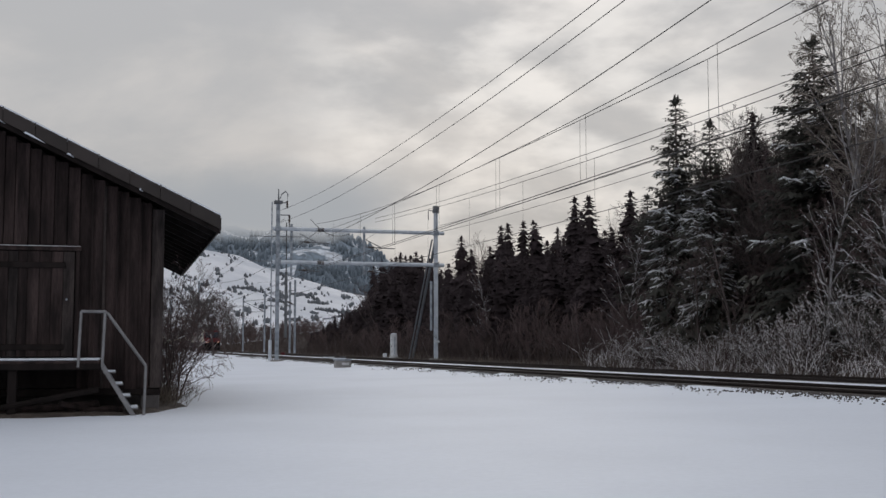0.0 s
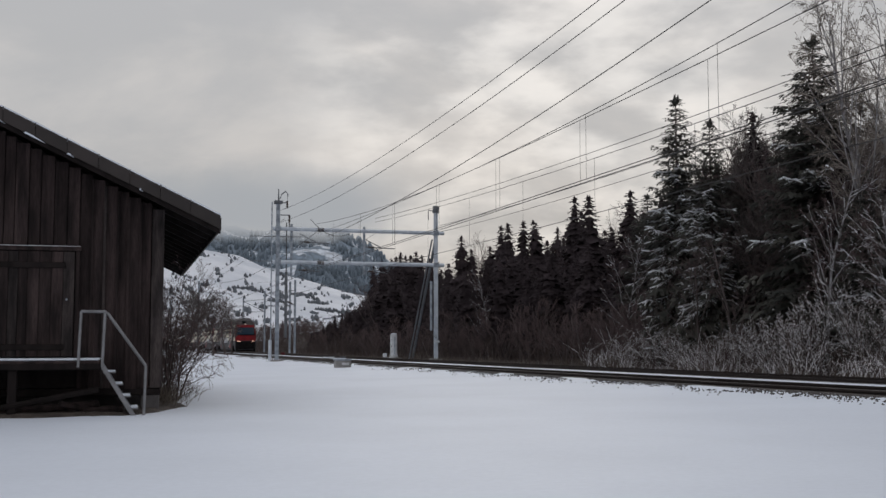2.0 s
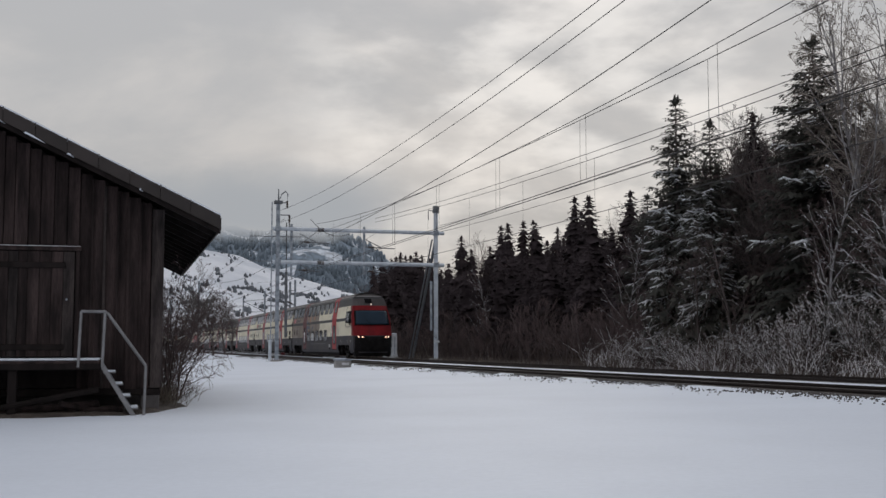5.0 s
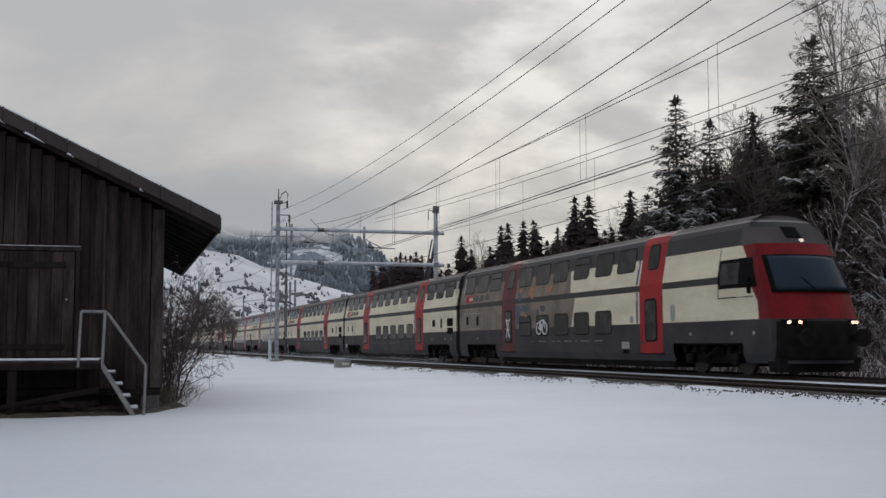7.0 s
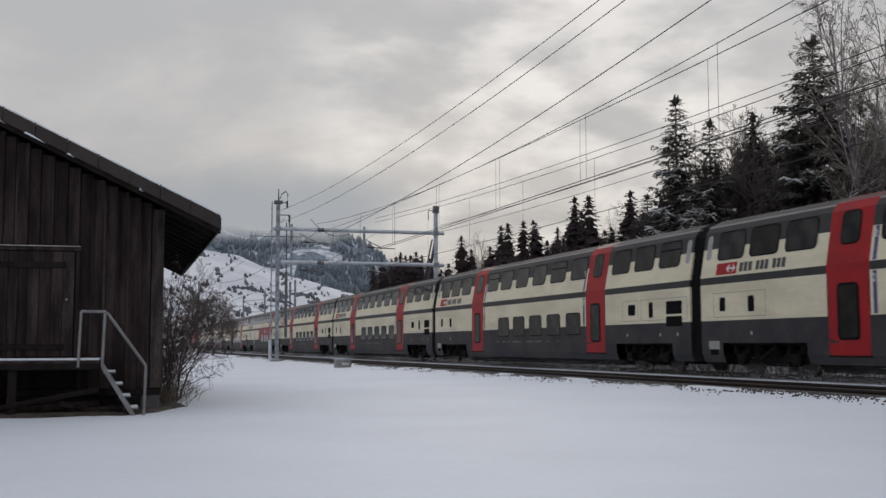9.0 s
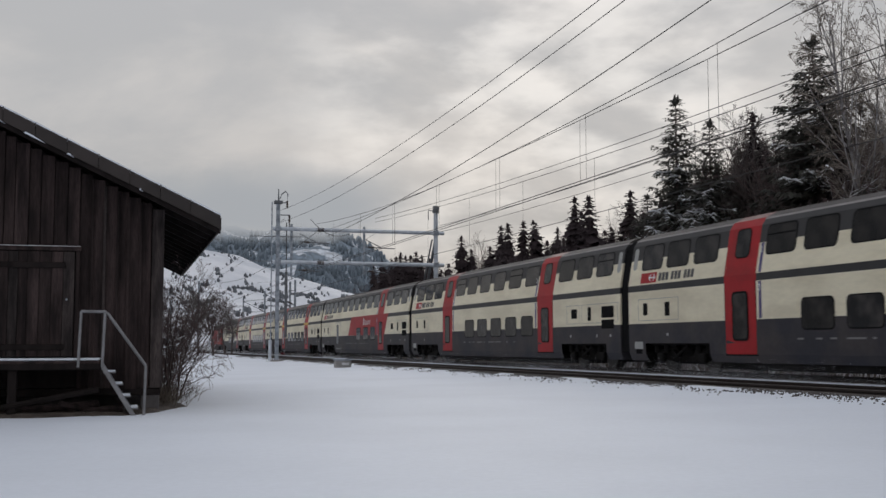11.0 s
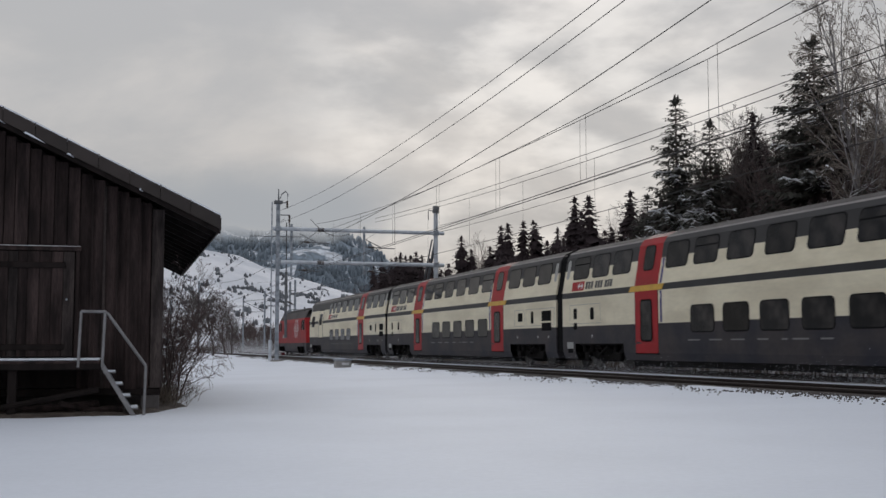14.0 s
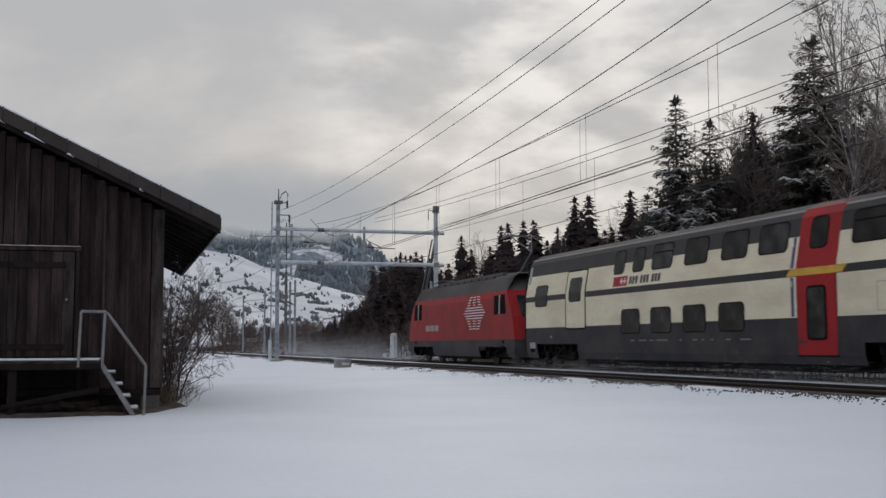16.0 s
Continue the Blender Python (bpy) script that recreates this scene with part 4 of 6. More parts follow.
def bogie_mesh():
    if "bogie" not in MESHES:
        g = Geo()
        for s in (-1, 1):
            g.slab([(-1.75, 0.55), (-1.55, 0.72), (-0.7, 0.72), (-0.45, 0.5), (0.45, 0.5), (0.7, 0.72), (1.55, 0.72), (1.75, 0.55), (1.7, 0.42), (0.8, 0.40), (0.5, 0.3), (-0.5, 0.3), (-0.8, 0.40), (-1.7, 0.42)], s * 1.02 - 0.07, s * 1.02 + 0.07)
            for dx in (-1.25, 1.25):
                g.box(dx - 0.19, dx + 0.19, s * 1.18 - 0.08, s * 1.18 + 0.08, 0.30, 0.62, 0.04)
                g.tube((dx - 0.3, s * 1.16, 0.62), (dx - 0.3, s * 1.16, 0.86), 0.09, 0.09, 8)
                g.tube((dx + 0.3, s * 1.16, 0.62), (dx + 0.3, s * 1.16, 0.86), 0.09, 0.09, 8)
            g.tube((-0.4, s * 1.2, 0.45), (0.42, s * 1.2, 0.85), 0.05, 0.05, 8)
        g.box(-0.3, 0.3, -1.0, 1.0, 0.4, 0.75, 0.03)
        # added dark block that stands for the shade inside the bogie
        g.box(-1.85, 1.85, -0.6, 0.6, 0.26, 0.86, 0.05)
        MESHES["bogie"] = g.mesh("bogie", UNDERFRAME)
    return MESHES["bogie"]


def wheel_mesh():
    if "wheel" not in MESHES:
        g = Geo()
        g.tube((0, -0.065, 0), (0, 0.065, 0), 0.46, 0.46, 24)
        g.tube((0, -0.075, 0), (0, 0.075, 0), 0.12, 0.12, 12)
        MESHES["wheel"] = g.mesh("wheel", WHEEL_STEEL)
    return MESHES["wheel"]


def r(v):
    """From metres before the rear coupling to the car's x."""
    return v - HALF


DOORS = ((6.2, 7.8), (19.0, 20.62))
CAR_MATS = [SLATE, CREAM, SLATE_BAND, ROOF_GREY, GUTTER, RED, TAN, RED_DULL, NOSE_RED, UNDERFRAME]


def coach(kind, label):
    t = thing("passenger_coach" if kind != "cab" else "driving_trailer", label, "train car", "cars of the train")
    x0, x1 = r(0.32), r(26.8 - 0.32)
    doors = {"cab": ((6.15, 7.75), (19.04, 20.62)), "bistro": ((19.0, 20.55),), "end": ((18.85, 20.5),)}.get(kind, DOORS)
    bog = (3.4, 23.2 if kind == "cab" else 23.4)
    cuts = {x0, x1}
    for a, b in doors:
        cuts |= {r(a), r(b)}
    for c in bog:
        cuts |= {r(c - 1.95), r(c + 1.95)}
    nose = None
    if kind == "cab":
        cuts -= {x1}
        cuts |= {r(13.3), r(20.7), r(24.3), r(24.9)}

        def nose(y, z):
            back_ = float(np.interp(z, [0.3, 0.9, 1.6, 2.3, 3.3, 3.7, 4.2, 4.5, 4.68], [0.12, 0.0, 0.0, 0.22, 0.82, 1.08, 1.55, 1.95, 2.2]))
            return r(27.15) - back_ - 0.62 * abs(y / 1.39) ** 2.6
    xs = sorted(cuts) + ([r(27.0)] if kind == "cab" else [])

    def pick(x, z, i):
        v = x + HALF
        if abs(x) < 900 and z < 0.92 and any(abs(v - c) < 1.9 for c in bog):
            return None
        if kind == "cab" and v > 24.4 and z < 4.25:
            if v > 900 or v > 24.9:
                return 0 if z < 1.57 else (8 if z < 3.7 else 3)
        indoor = abs(x) < 900 and any(a < v < b for a, b in doors)
        red = 7 if (kind == "cab" and v < 12) else 5
        if indoor and 2.6 < z < 4.42:
            return red
        if indoor and z < 4.56:
            return 0 if z < 1.57 else 7
        if z < 1.57:
            return 0
        if z > 4.42:
            return 3
        if z > 4.36:
            return 4
        if z > 3.70:
            return 2
        if 2.64 < z < 2.85:
            return 1 if kind == "cab" and v > 23.0 else 2
        return 6 if kind == "cab" and v < 13.2 else 1

    shell(RING, xs, pick, CAR_MATS, "body", t, front=nose)
    # upper deck windows
    up = [1.78, 3.4, 5.05, 8.8, 10.5, 12.35, 14.25, 16.2, 18.15, 21.65, 23.35, 25.05]
    wide = {18.15: 1.4, 16.2: 1.42, 21.65: 1.3, 23.35: 1.3, 25.05: 1.3}
    low = [10.45, 12.25, 14.1, 15.97, 17.85]
    if kind == "cab":
        up, low = [1.5, 3.35, 5.0, 8.63, 10.52, 12.3, 14.23, 16.13, 17.9], [8.87, 10.72, 12.6, 14.45, 16.3]
    if kind == "bistro":
        low, up = [13.5, 15.65, 17.65], [1.78, 3.3, 4.95, 6.7, 8.7, 10.6, 12.35, 14.25, 16.2, 18.1, 21.65, 23.35, 25.05]
    if kind == "end":
        up, low = [8.6, 10.0, 11.6, 13.7, 15.8, 17.7, 21.65, 23.35, 25.05], [9.6, 11.67, 13.73, 15.77]
    for i, v in enumerate(up):
        w = 0.74 if kind == "end" and v < 11 else wide.get(v, 1.3)
        window(r(v), w, 3.36, 4.14, t, vent=(i * 5 + len(kind)) % 4 == 1)
    for i, v in enumerate(low):
        window(r(v), 1.28, 1.28, 2.06, t, vent=(kind == "bistro" and i == 0) or (kind == "cab" and i == 0))
    # doors: leaf with tall pane below, a narrow pane above
    for a, b in doors:
        c, w = r((a + b) / 2), (b - a)
        dull = kind == "cab" and a < 10
        lf = side_part("door", rounded(-w / 2 + 0.04, w / 2 - 0.04, 0.60, 2.66, 0.05, 1), 0.012, RED_DULL if dull else RED, t, "red sliding door", x=c, key=(dull, round(w, 2)))
        for d in lf:
            for nm, key, poly, off, mt in (("door_seal", "dseal", rounded(-0.40, 0.40, 0.98, 2.38, 0.13), 0.016, RUBBER), ("door_pane", "dpane", rounded(-0.34, 0.34, 1.04, 2.32, 0.11), 0.021, GLASS),
                                           ("door_sill", "dsill" + str(round(w, 1)), rect(-w / 2, w / 2, 0.56, 0.6), 0.02, UNDERFRAME)):
                me = MESHES.get(key)
                if me is None:
                    me = MESHES[key] = panel_geo(poly, off).mesh(nm, mt)
                part(nm, me, None, d)
        window(c, 0.66, 3.36, 4.14, t)
        if kind in ("first", "end"):
            side_part("class_stripe", [(-w / 2 - 0.42, 2.655), (w / 2 + 0.22, 2.655), (w / 2 + 0.42, 2.845), (-w / 2 - 0.22, 2.845)], 0.016, YELLOW, t, "yellow first-class stripe", x=c, key=round(w, 2))
        # class numeral on its blue strip, beside the door towards the saloon
        e = r(a) - 0.17 if a > 13 else r(b) + 0.17
        if not dull:
            for z0, z1 in ((2.87, 3.69), (1.60, 2.62)):
                side_part("class_strip", rect(-0.065, 0.065, z0, z1), 0.005, VIOLET, t, x=e, key=("strip", z0))
            n_ = "1" if kind in ("first", "end") else "2"
            for z in (3.42, 2.36):
                lettering(n_, 0.27, e - 0.08, z, t, WHITE, "class_numeral")
    # pale sealed slots by the ends of the upper deck
    for v in ([0.75] if kind == "cab" else ([0.62, 26.2] if kind != "end" else [0.5, 26.2])):
        side_part("vent_slot", rounded(-0.13, 0.13, 3.38, 4.12, 0.12), 0.006, PALE_GREY, t, x=r(v), key="slot")
    # service hatches, grilles and small panes over the bogies
    if kind != "cab":
        hatch(t, 21.95, 23.1, 1.66, 2.36)
        hatch(t, 23.3, 26.3, 1.66, 2.36)
        small_panes(t, [(25.0, 25.98, 1.84, 2.25), (25.0, 25.98, 1.45, 1.77), (23.85, 24.12, 1.76, 2.26), (22.38, 22.9, 1.86, 2.22)])
    if kind in ("second", "first", "cab", "bistro"):
        small_panes(t, [(1.33, 1.62, 1.84, 2.24), (2.76, 3.06, 1.80, 2.24)] if kind != "first" else [(1.33, 1.62, 1.84, 2.24), (1.33, 1.62, 1.45, 1.7), (2.76, 3.06, 1.80, 2.24)])
        hatch(t, 1.0, 3.6, 1.66, 2.38)
        side_part("filler_flap", rounded(-0.38, 0.38, 1.6, 2.15, 0.2), 0.004, CREAM if kind != "cab" else TAN, t, x=r(4.4), key=("flap", kind == "cab"))
    # company emblem and its name as bars
    fx = 8.3 if kind == "end" else 1.15
    emblem(t, fx)
    # grey box with data plate, small white notices along the sole bar
    side_part("data_plate", rect(-0.28, 0.28, 0.74, 0.98), 0.008, PALE_GREY, t, x=r(1.0 if kind != "cab" else 18.0), key="plate")
    side_part("data_plate", rect(-0.2, 0.2, 0.58, 0.73), 0.010, RUBBER, t, x=r(1.0 if kind != "cab" else 18.0), key="plate2")
    rng = random.Random(kind)
    v = 9.6
    while v < 16.5:
        w = rng.choice((0.12, 0.25, 0.5, 0.7))
        side_part("notice_bar", rect(-w / 2, w / 2, 1.0, 1.045), 0.004, NOTICE, t, x=r(v + w / 2), key=("n", w))
        v += w + rng.uniform(0.15, 0.8)
    for v in (2.9, 22.3, 24.6, 25.7):
        side_part("rivet_plate", rounded(-0.05, 0.05, 1.15, 1.25, 0.02, 1), 0.004, PALE_GREY, t, x=r(v), key="rivet")
    # ends: rubber gangway, gap fairings, couplings
    for e in ((x0, -1),) + (() if kind == "cab" else ((x1, 1),)):
        g = Geo()
        g.slab([(y, z) for y, z in [(-1.32, 0.62), (1.32, 0.62), (1.33, 2.8), (1.1, 4.15), (0.8, 4.46), (-0.8, 4.46), (-1.1, 4.15), (-1.33, 2.8)]], e[0] + e[1] * 0.001, e[0] + e[1] * 0.312, axis="x")
        part("gangway_bellows", g, RUBBER, t)
        part("coupling", Geo().tube((e[0], 0, 0.5), (e[0] + e[1] * 0.31, 0, 0.5), 0.12, 0.12, 8), UNDERFRAME, t)
    for c in bog:
        bogie(r(c), t)
        part("bogie_fairing", Geo().box(r(c) - 1.9, r(c) + 1.9, -1.2, 1.2, 0.86, 1.0), UNDERFRAME, t)
    # added dark box: closes the view beneath the floor, in place of shade
    part("underfloor_box", Geo().box(r(5.7), r(21.0), -1.2, 1.2, 0.16, 0.40, 0.04), UNDERFRAME, t)
    part("end_apron", Geo().box(r(0.34), r(1.4), -1.25, 1.25, 0.3, 0.62, 0.03), UNDERFRAME, t)
    if kind == "cab":
        finish_cab(t, nose)
    if kind == "bistro":
        red_wedge(t)
    if kind == "end":
        luggage_end(t)
    return t


def hatch(t, a, b, z0, z1):
    """The faint joint round a service hatch, as four dark strips."""
    for nm, q in (("hatch_joint", rect(a, b, z0, z0 + 0.018)), ("hatch_joint", rect(a, b, z1 - 0.018, z1)), ("hatch_joint", rect(a, a + 0.018, z0, z1)), ("hatch_joint", rect(b - 0.018, b, z0, z1))):
        side_part(nm, [(r(x), z) for x, z in q], 0.003, PALE_GREY, t, key=("hj", tuple(q)))


def small_panes(t, rows):
    for a, b, z0, z1 in rows:
        side_part("hatch_pane", rounded(-(b - a) / 2, (b - a) / 2, z0, z1, 0.03, 1), 0.006, RUBBER, t, x=r((a + b) / 2), key=("sp", round(b - a, 2), z0, z1))


def emblem(t, v):
    plate = side_part("emblem", rect(-0.52, 0.52, 2.9, 3.24), 0.006, RED, t, "red emblem plate", x=r(v + 0.52), key="emblem")
    for p in plate:
        for nm, q in (("emblem_arrow", [(-0.02, 3.0), (0.1, 3.0), (0.0, 3.07), (0.0, 3.07)]),):
            me = MESHES.get("arrow")
            if me is None:
                g = panel_geo([(0.0, 3.07), (0.12, 2.96), (0.17, 2.96), (0.09, 3.045), (0.37, 3.045), (0.29, 2.96), (0.34, 2.96), (0.46, 3.07), (0.34, 3.18), (0.29, 3.18), (0.37, 3.095), (0.09, 3.095), (0.17, 3.18), (0.12, 3.18)], 0.010, thick=0.008)
                me = MESHES["arrow"] = g.mesh(nm, WHITE)
            part(nm, me, None, p)
    x = v + 1.18
    for wd in (0.17,) * 3 + (None,) + (0.16,) * 3 + (None,) + (0.16,) * 3:
        if wd is None:
            x += 0.14
            continue
        side_part("name_bar", rect(-wd / 2, wd / 2, 2.94, 3.2), 0.004, BLACK_INK, t, x=r(x + wd / 2), key=("nb", wd))
        x += wd + 0.05


def red_wedge(t):
    poly = [(r(10.15), 1.575), (r(19.06), 1.575), (r(19.06), 2.86), (r(11.25), 2.86)]
    side_part("red_panel", poly, 0.004, RED, t, "red buffet panel", thick=0.02)
    side_part("red_panel", [(r(20.48), 1.575), (r(20.72), 1.575), (r(21.75), 2.86), (r(20.48), 2.86)], 0.004, RED, t, thick=0.02)
    lettering("Bistro", 0.66, r(14.9), 2.24, t, WHITE, "buffet_lettering", 0.25, 1.25)
    side_part("service_door", rounded(r(5.9), r(7.7), 0.62, 2.58, 0.05, 1), 0.008, PALE_GREY, t)
    side_part("service_door_leaf", rounded(r(5.96), r(7.64), 1.575, 2.53, 0.05, 1), 0.014, CREAM, t)
    side_part("service_door_leaf", rect(r(5.96), r(7.64), 0.66, 1.565), 0.014, SLATE, t)
    side_part("service_door_pane", rounded(r(6.2), r(6.95), 1.0, 2.42, 0.14), 0.020, GLASS, t)


def luggage_end(t):
    side_part("luggage_door", rounded(r(4.28), r(6.1), 1.45, 3.72, 0.10), 0.007, BEAM, t)
    side_part("luggage_door_leaf", rounded(r(4.36), r(6.02), 1.52, 3.66, 0.08), 0.013, CREAM, t)
    side_part("luggage_door_pane", rounded(r(4.62), r(5.72), 2.5, 3.42, 0.14), 0.019, GLASS, t)
    window(r(1.92), 1.2, 2.45, 3.25, t)


def finish_cab(t, nose):
    """Windscreen, lamps, cab windows and the snowplough of the driving trailer."""
    def sheet(name, y0, y1, z0, z1, out, mat, label="", ny=12, nz=8, slant=0.0):
        g = Geo()
        for k in range(nz + 1):
            for j in range(ny + 1):
                z = z0 + (z1 - z0) * k / nz
                y = (y0 + (y1 - y0) * j / ny) * (1 - slant * k / nz)
                g.v.append((nose(y, z) + out, y, z))
        for k in range(nz):
            for j in range(ny):
                a = k * (ny + 1) + j
                g.f.append((a, a + 1, a + ny + 2, a + ny + 1))
                g.m.append(0)
        o = len(g.v)
        rim = [j for j in range(ny + 1)] + [k * (ny + 1) + ny for k in range(1, nz + 1)] + [nz * (ny + 1) + j for j in range(ny - 1, -1, -1)] + [k * (ny + 1) for k in range(nz - 1, 0, -1)]
        for i in rim:
            x, y, z = g.v[i]
            g.v.append((x - 0.04, y, z))
        for q in range(len(rim)):
            g.f.append((rim[q], rim[(q + 1) % len(rim)], o + (q + 1) % len(rim), o + q))
            g.m.append(0)
        return part(name, g, mat, t, label, smooth=True)

    sheet("windscreen_surround", -1.27, 1.27, 2.30, 3.36, 0.012, RUBBER, slant=0.05)
    sheet("windscreen", -1.17, 1.17, 2.36, 3.32, 0.024, GLASS_BLUE, "dark windscreen", slant=0.06)
    sheet("front_apron", -1.30, 1.30, 0.45, 1.50, 0.03, UNDERFRAME, "black front apron")
    sheet("roof_flap", -0.4, 0.1, 3.86, 4.2, 0.012, RUBBER)
    for s in (-1, 1):
        h = sheet("headlamp_housing", s * 0.95 - 0.27, s * 0.95 + 0.27, 1.40, 1.54, 0.05, RUBBER, ny=4, nz=2)
        for d in (-0.12, 0.12):
            y = s * 0.95 + d
            part("headlamp", Geo().tube((nose(y, 1.47) + 0.03, y, 1.47), (nose(y, 1.47) + 0.075, y, 1.47), 0.046, 0.046, 12), LAMP, t, "lit headlamp")
        part("buffer", Geo().tube((nose(s * 0.87, 1.05), s * 0.87, 1.05), (nose(s * 0.87, 1.05) + 0.42, s * 0.87, 1.05), 0.10, 0.10, 12).tube((nose(s * 0.87, 1.05) + 0.4, s * 0.87, 1.05), (nose(s * 0.87, 1.05) + 0.47, s * 0.87, 1.05), 0.24, 0.24, 16), UNDERFRAME, t)
        part("mirror_arm", Geo().box(r(25.5), r(25.6), s * 1.42 - 0.06, s * 1.42 + 0.06, 2.3, 2.75, 0.02), RUBBER, t)
    part("top_lamp", Geo().tube((nose(0.0, 3.78) - 0.02, 0.0, 3.78), (nose(0.0, 3.78) + 0.07, 0.0, 3.78), 0.05, 0.05, 12), LAMP_DIM, t, "lit upper marker lamp")
    part("wiper", Geo().tube((nose(-0.2, 2.34) + 0.04, -0.2, 2.34), (nose(-0.5, 2.7) + 0.05, -0.5, 2.7), 0.015, 0.012, 6), RUBBER, t)
    part("snowplough", Geo().slab([(-1.25, 0.12), (1.25, 0.12), (1.32, 0.5), (-1.32, 0.5)], r(26.2), r(26.75), axis="x"), UNDERFRAME, t)
    side_part("cab_window_frame", [(r(23.95), 2.48), (r(25.92), 2.48), (r(25.6), 3.32), (r(23.95), 3.32)], 0.010, RUBBER, t)
    side_part("cab_flank", [(r(24.9), 1.575), (r(25.95), 1.575), (r(25.9), 2.1), (r(25.62), 2.47), (r(24.9), 2.47)], 0.004, CREAM, t, "cream cab flank")
    side_part("cab_flank", [(r(24.9), 3.33), (r(25.3), 3.33), (r(25.02), 3.69), (r(24.9), 3.69)], 0.004, CREAM, t)
    side_part("cab_window", [(r(24.05), 2.6), (r(25.0), 2.6), (r(25.0), 3.22), (r(24.05), 3.22)], 0.016, GLASS, t)
    for q in ([(r(23.9), 2.2), (r(23.93), 2.2), (r(23.93), 3.68), (r(23.9), 3.68)], [(r(23.9), 2.2), (r(25.7), 2.2), (r(25.7), 2.23), (r(23.9), 2.23)]):
        side_part("cab_door_joint", q, 0.004, RUBBER, t)
    side_part("black_flash", [(r(20.7), 2.642), (r(22.9), 2.642), (r(22.6), 2.848), (r(20.7), 2.848)], 0.005, SLATE_BAND, t)
    side_part("oval_hatch", rounded(r(21.1), r(21.4), 1.6, 2.15, 0.14), 0.005, PALE_GREY, t)
    side_part("oval_hatch", rounded(r(18.35), r(18.6), 1.6, 1.85, 0.1), 0.005, PALE_GREY, t)
    # painted bicycle sign on a lower pane and crossed sign on the rear door
    g = Geo()
    for cx, cz, rr in ((10.42, 1.55, 0.24), (11.02, 1.55, 0.24)):
        pts = [(r(cx) + rr * math.cos(a), -1.42, cz + rr * math.sin(a)) for a in np.linspace(0, 2 * math.pi, 17)]
        g.path(pts, 0.028, 5)
    for a, b in (((10.42, 1.55), (10.62, 1.86)), ((10.62, 1.86), (10.95, 1.86)), ((10.95, 1.9), (11.02, 1.55)), ((10.42, 1.55), (10.75, 1.5)), ((10.75, 1.5), (10.95, 1.86)), ((10.62, 1.86), (10.75, 1.5))):
        g.tube((r(a[0]), -1.42, a[1]), (r(b[0]), -1.42, b[1]), 0.026, 0.026, 5)
    part("bicycle_sign", g, WHITE, t, "white bicycle sign")
    g = Geo()
    for a, b in (((6.75, 1.2), (7.15, 2.0)), ((7.15, 1.2), (6.75, 2.0)), ((6.75, 1.55), (7.15, 1.55)), ((6.8, 1.95), (7.1, 1.95))):
        g.tube((r(a[0]), -1.42, a[1]), (r(b[0]), -1.42, b[1]), 0.03, 0.03, 5)
    part("door_sign", g, WHITE, t, "white painted door sign")
    # mural shapes: a figureless spread of blue-grey and rust blots
    for i, (v, z, w, h, mt) in enumerate(((8.05, 2.15, 0.55, 1.1, VIOLET_GREY), (8.25, 2.95, 0.42, 0.55, VIOLET_GREY), (8.75, 2.42, 0.9, 0.28, VIOLET_GREY), (8.3, 3.2, 0.3, 0.3, RUST), (9.45, 3.12, 0.6, 0.34, RUST),
                                          (9.7, 3.0, 0.3, 0.5, RUST), (11.35, 3.12, 0.6, 0.3, RUST), (10.75, 2.35, 0.5, 0.3, VIOLET_GREY), (8.9, 2.1, 0.3, 0.24, RUST), (10.2, 2.2, 0.3, 0.2, VIOLET_GREY))):
        side_part("mural_blot", [(r(v) + w / 2 * math.cos(a) * (1 + 0.3 * math.sin(3 * a + i)), z + h / 2 * math.sin(a) * (1 + 0.25 * math.cos(2 * a + i))) for a in np.linspace(0, 2 * math.pi, 15)[:-1]], 0.004 + 0.0006 * i, mt, t, both=False)
    # dirt-greyed slanted edge of the mural towards the clean cream
    side_part("mural_edge", [(r(13.15), 1.58), (r(13.55), 1.58), (r(13.9), 2.63), (r(13.15), 2.63)], 0.004, TAN, t, both=False)
    side_part("mural_edge", [(r(13.15), 2.86), (r(13.5), 2.86), (r(13.25), 3.69), (r(13.15), 3.69)], 0.004, TAN, t, both=False)


VIOLET_GREY = material("mural_blue_grey", (0.045, 0.06, 0.10), 0.5, vary=0.4, scale=3)
RUST = material("mural_rust", (0.36, 0.15, 0.06), 0.5, vary=0.4, scale=3)


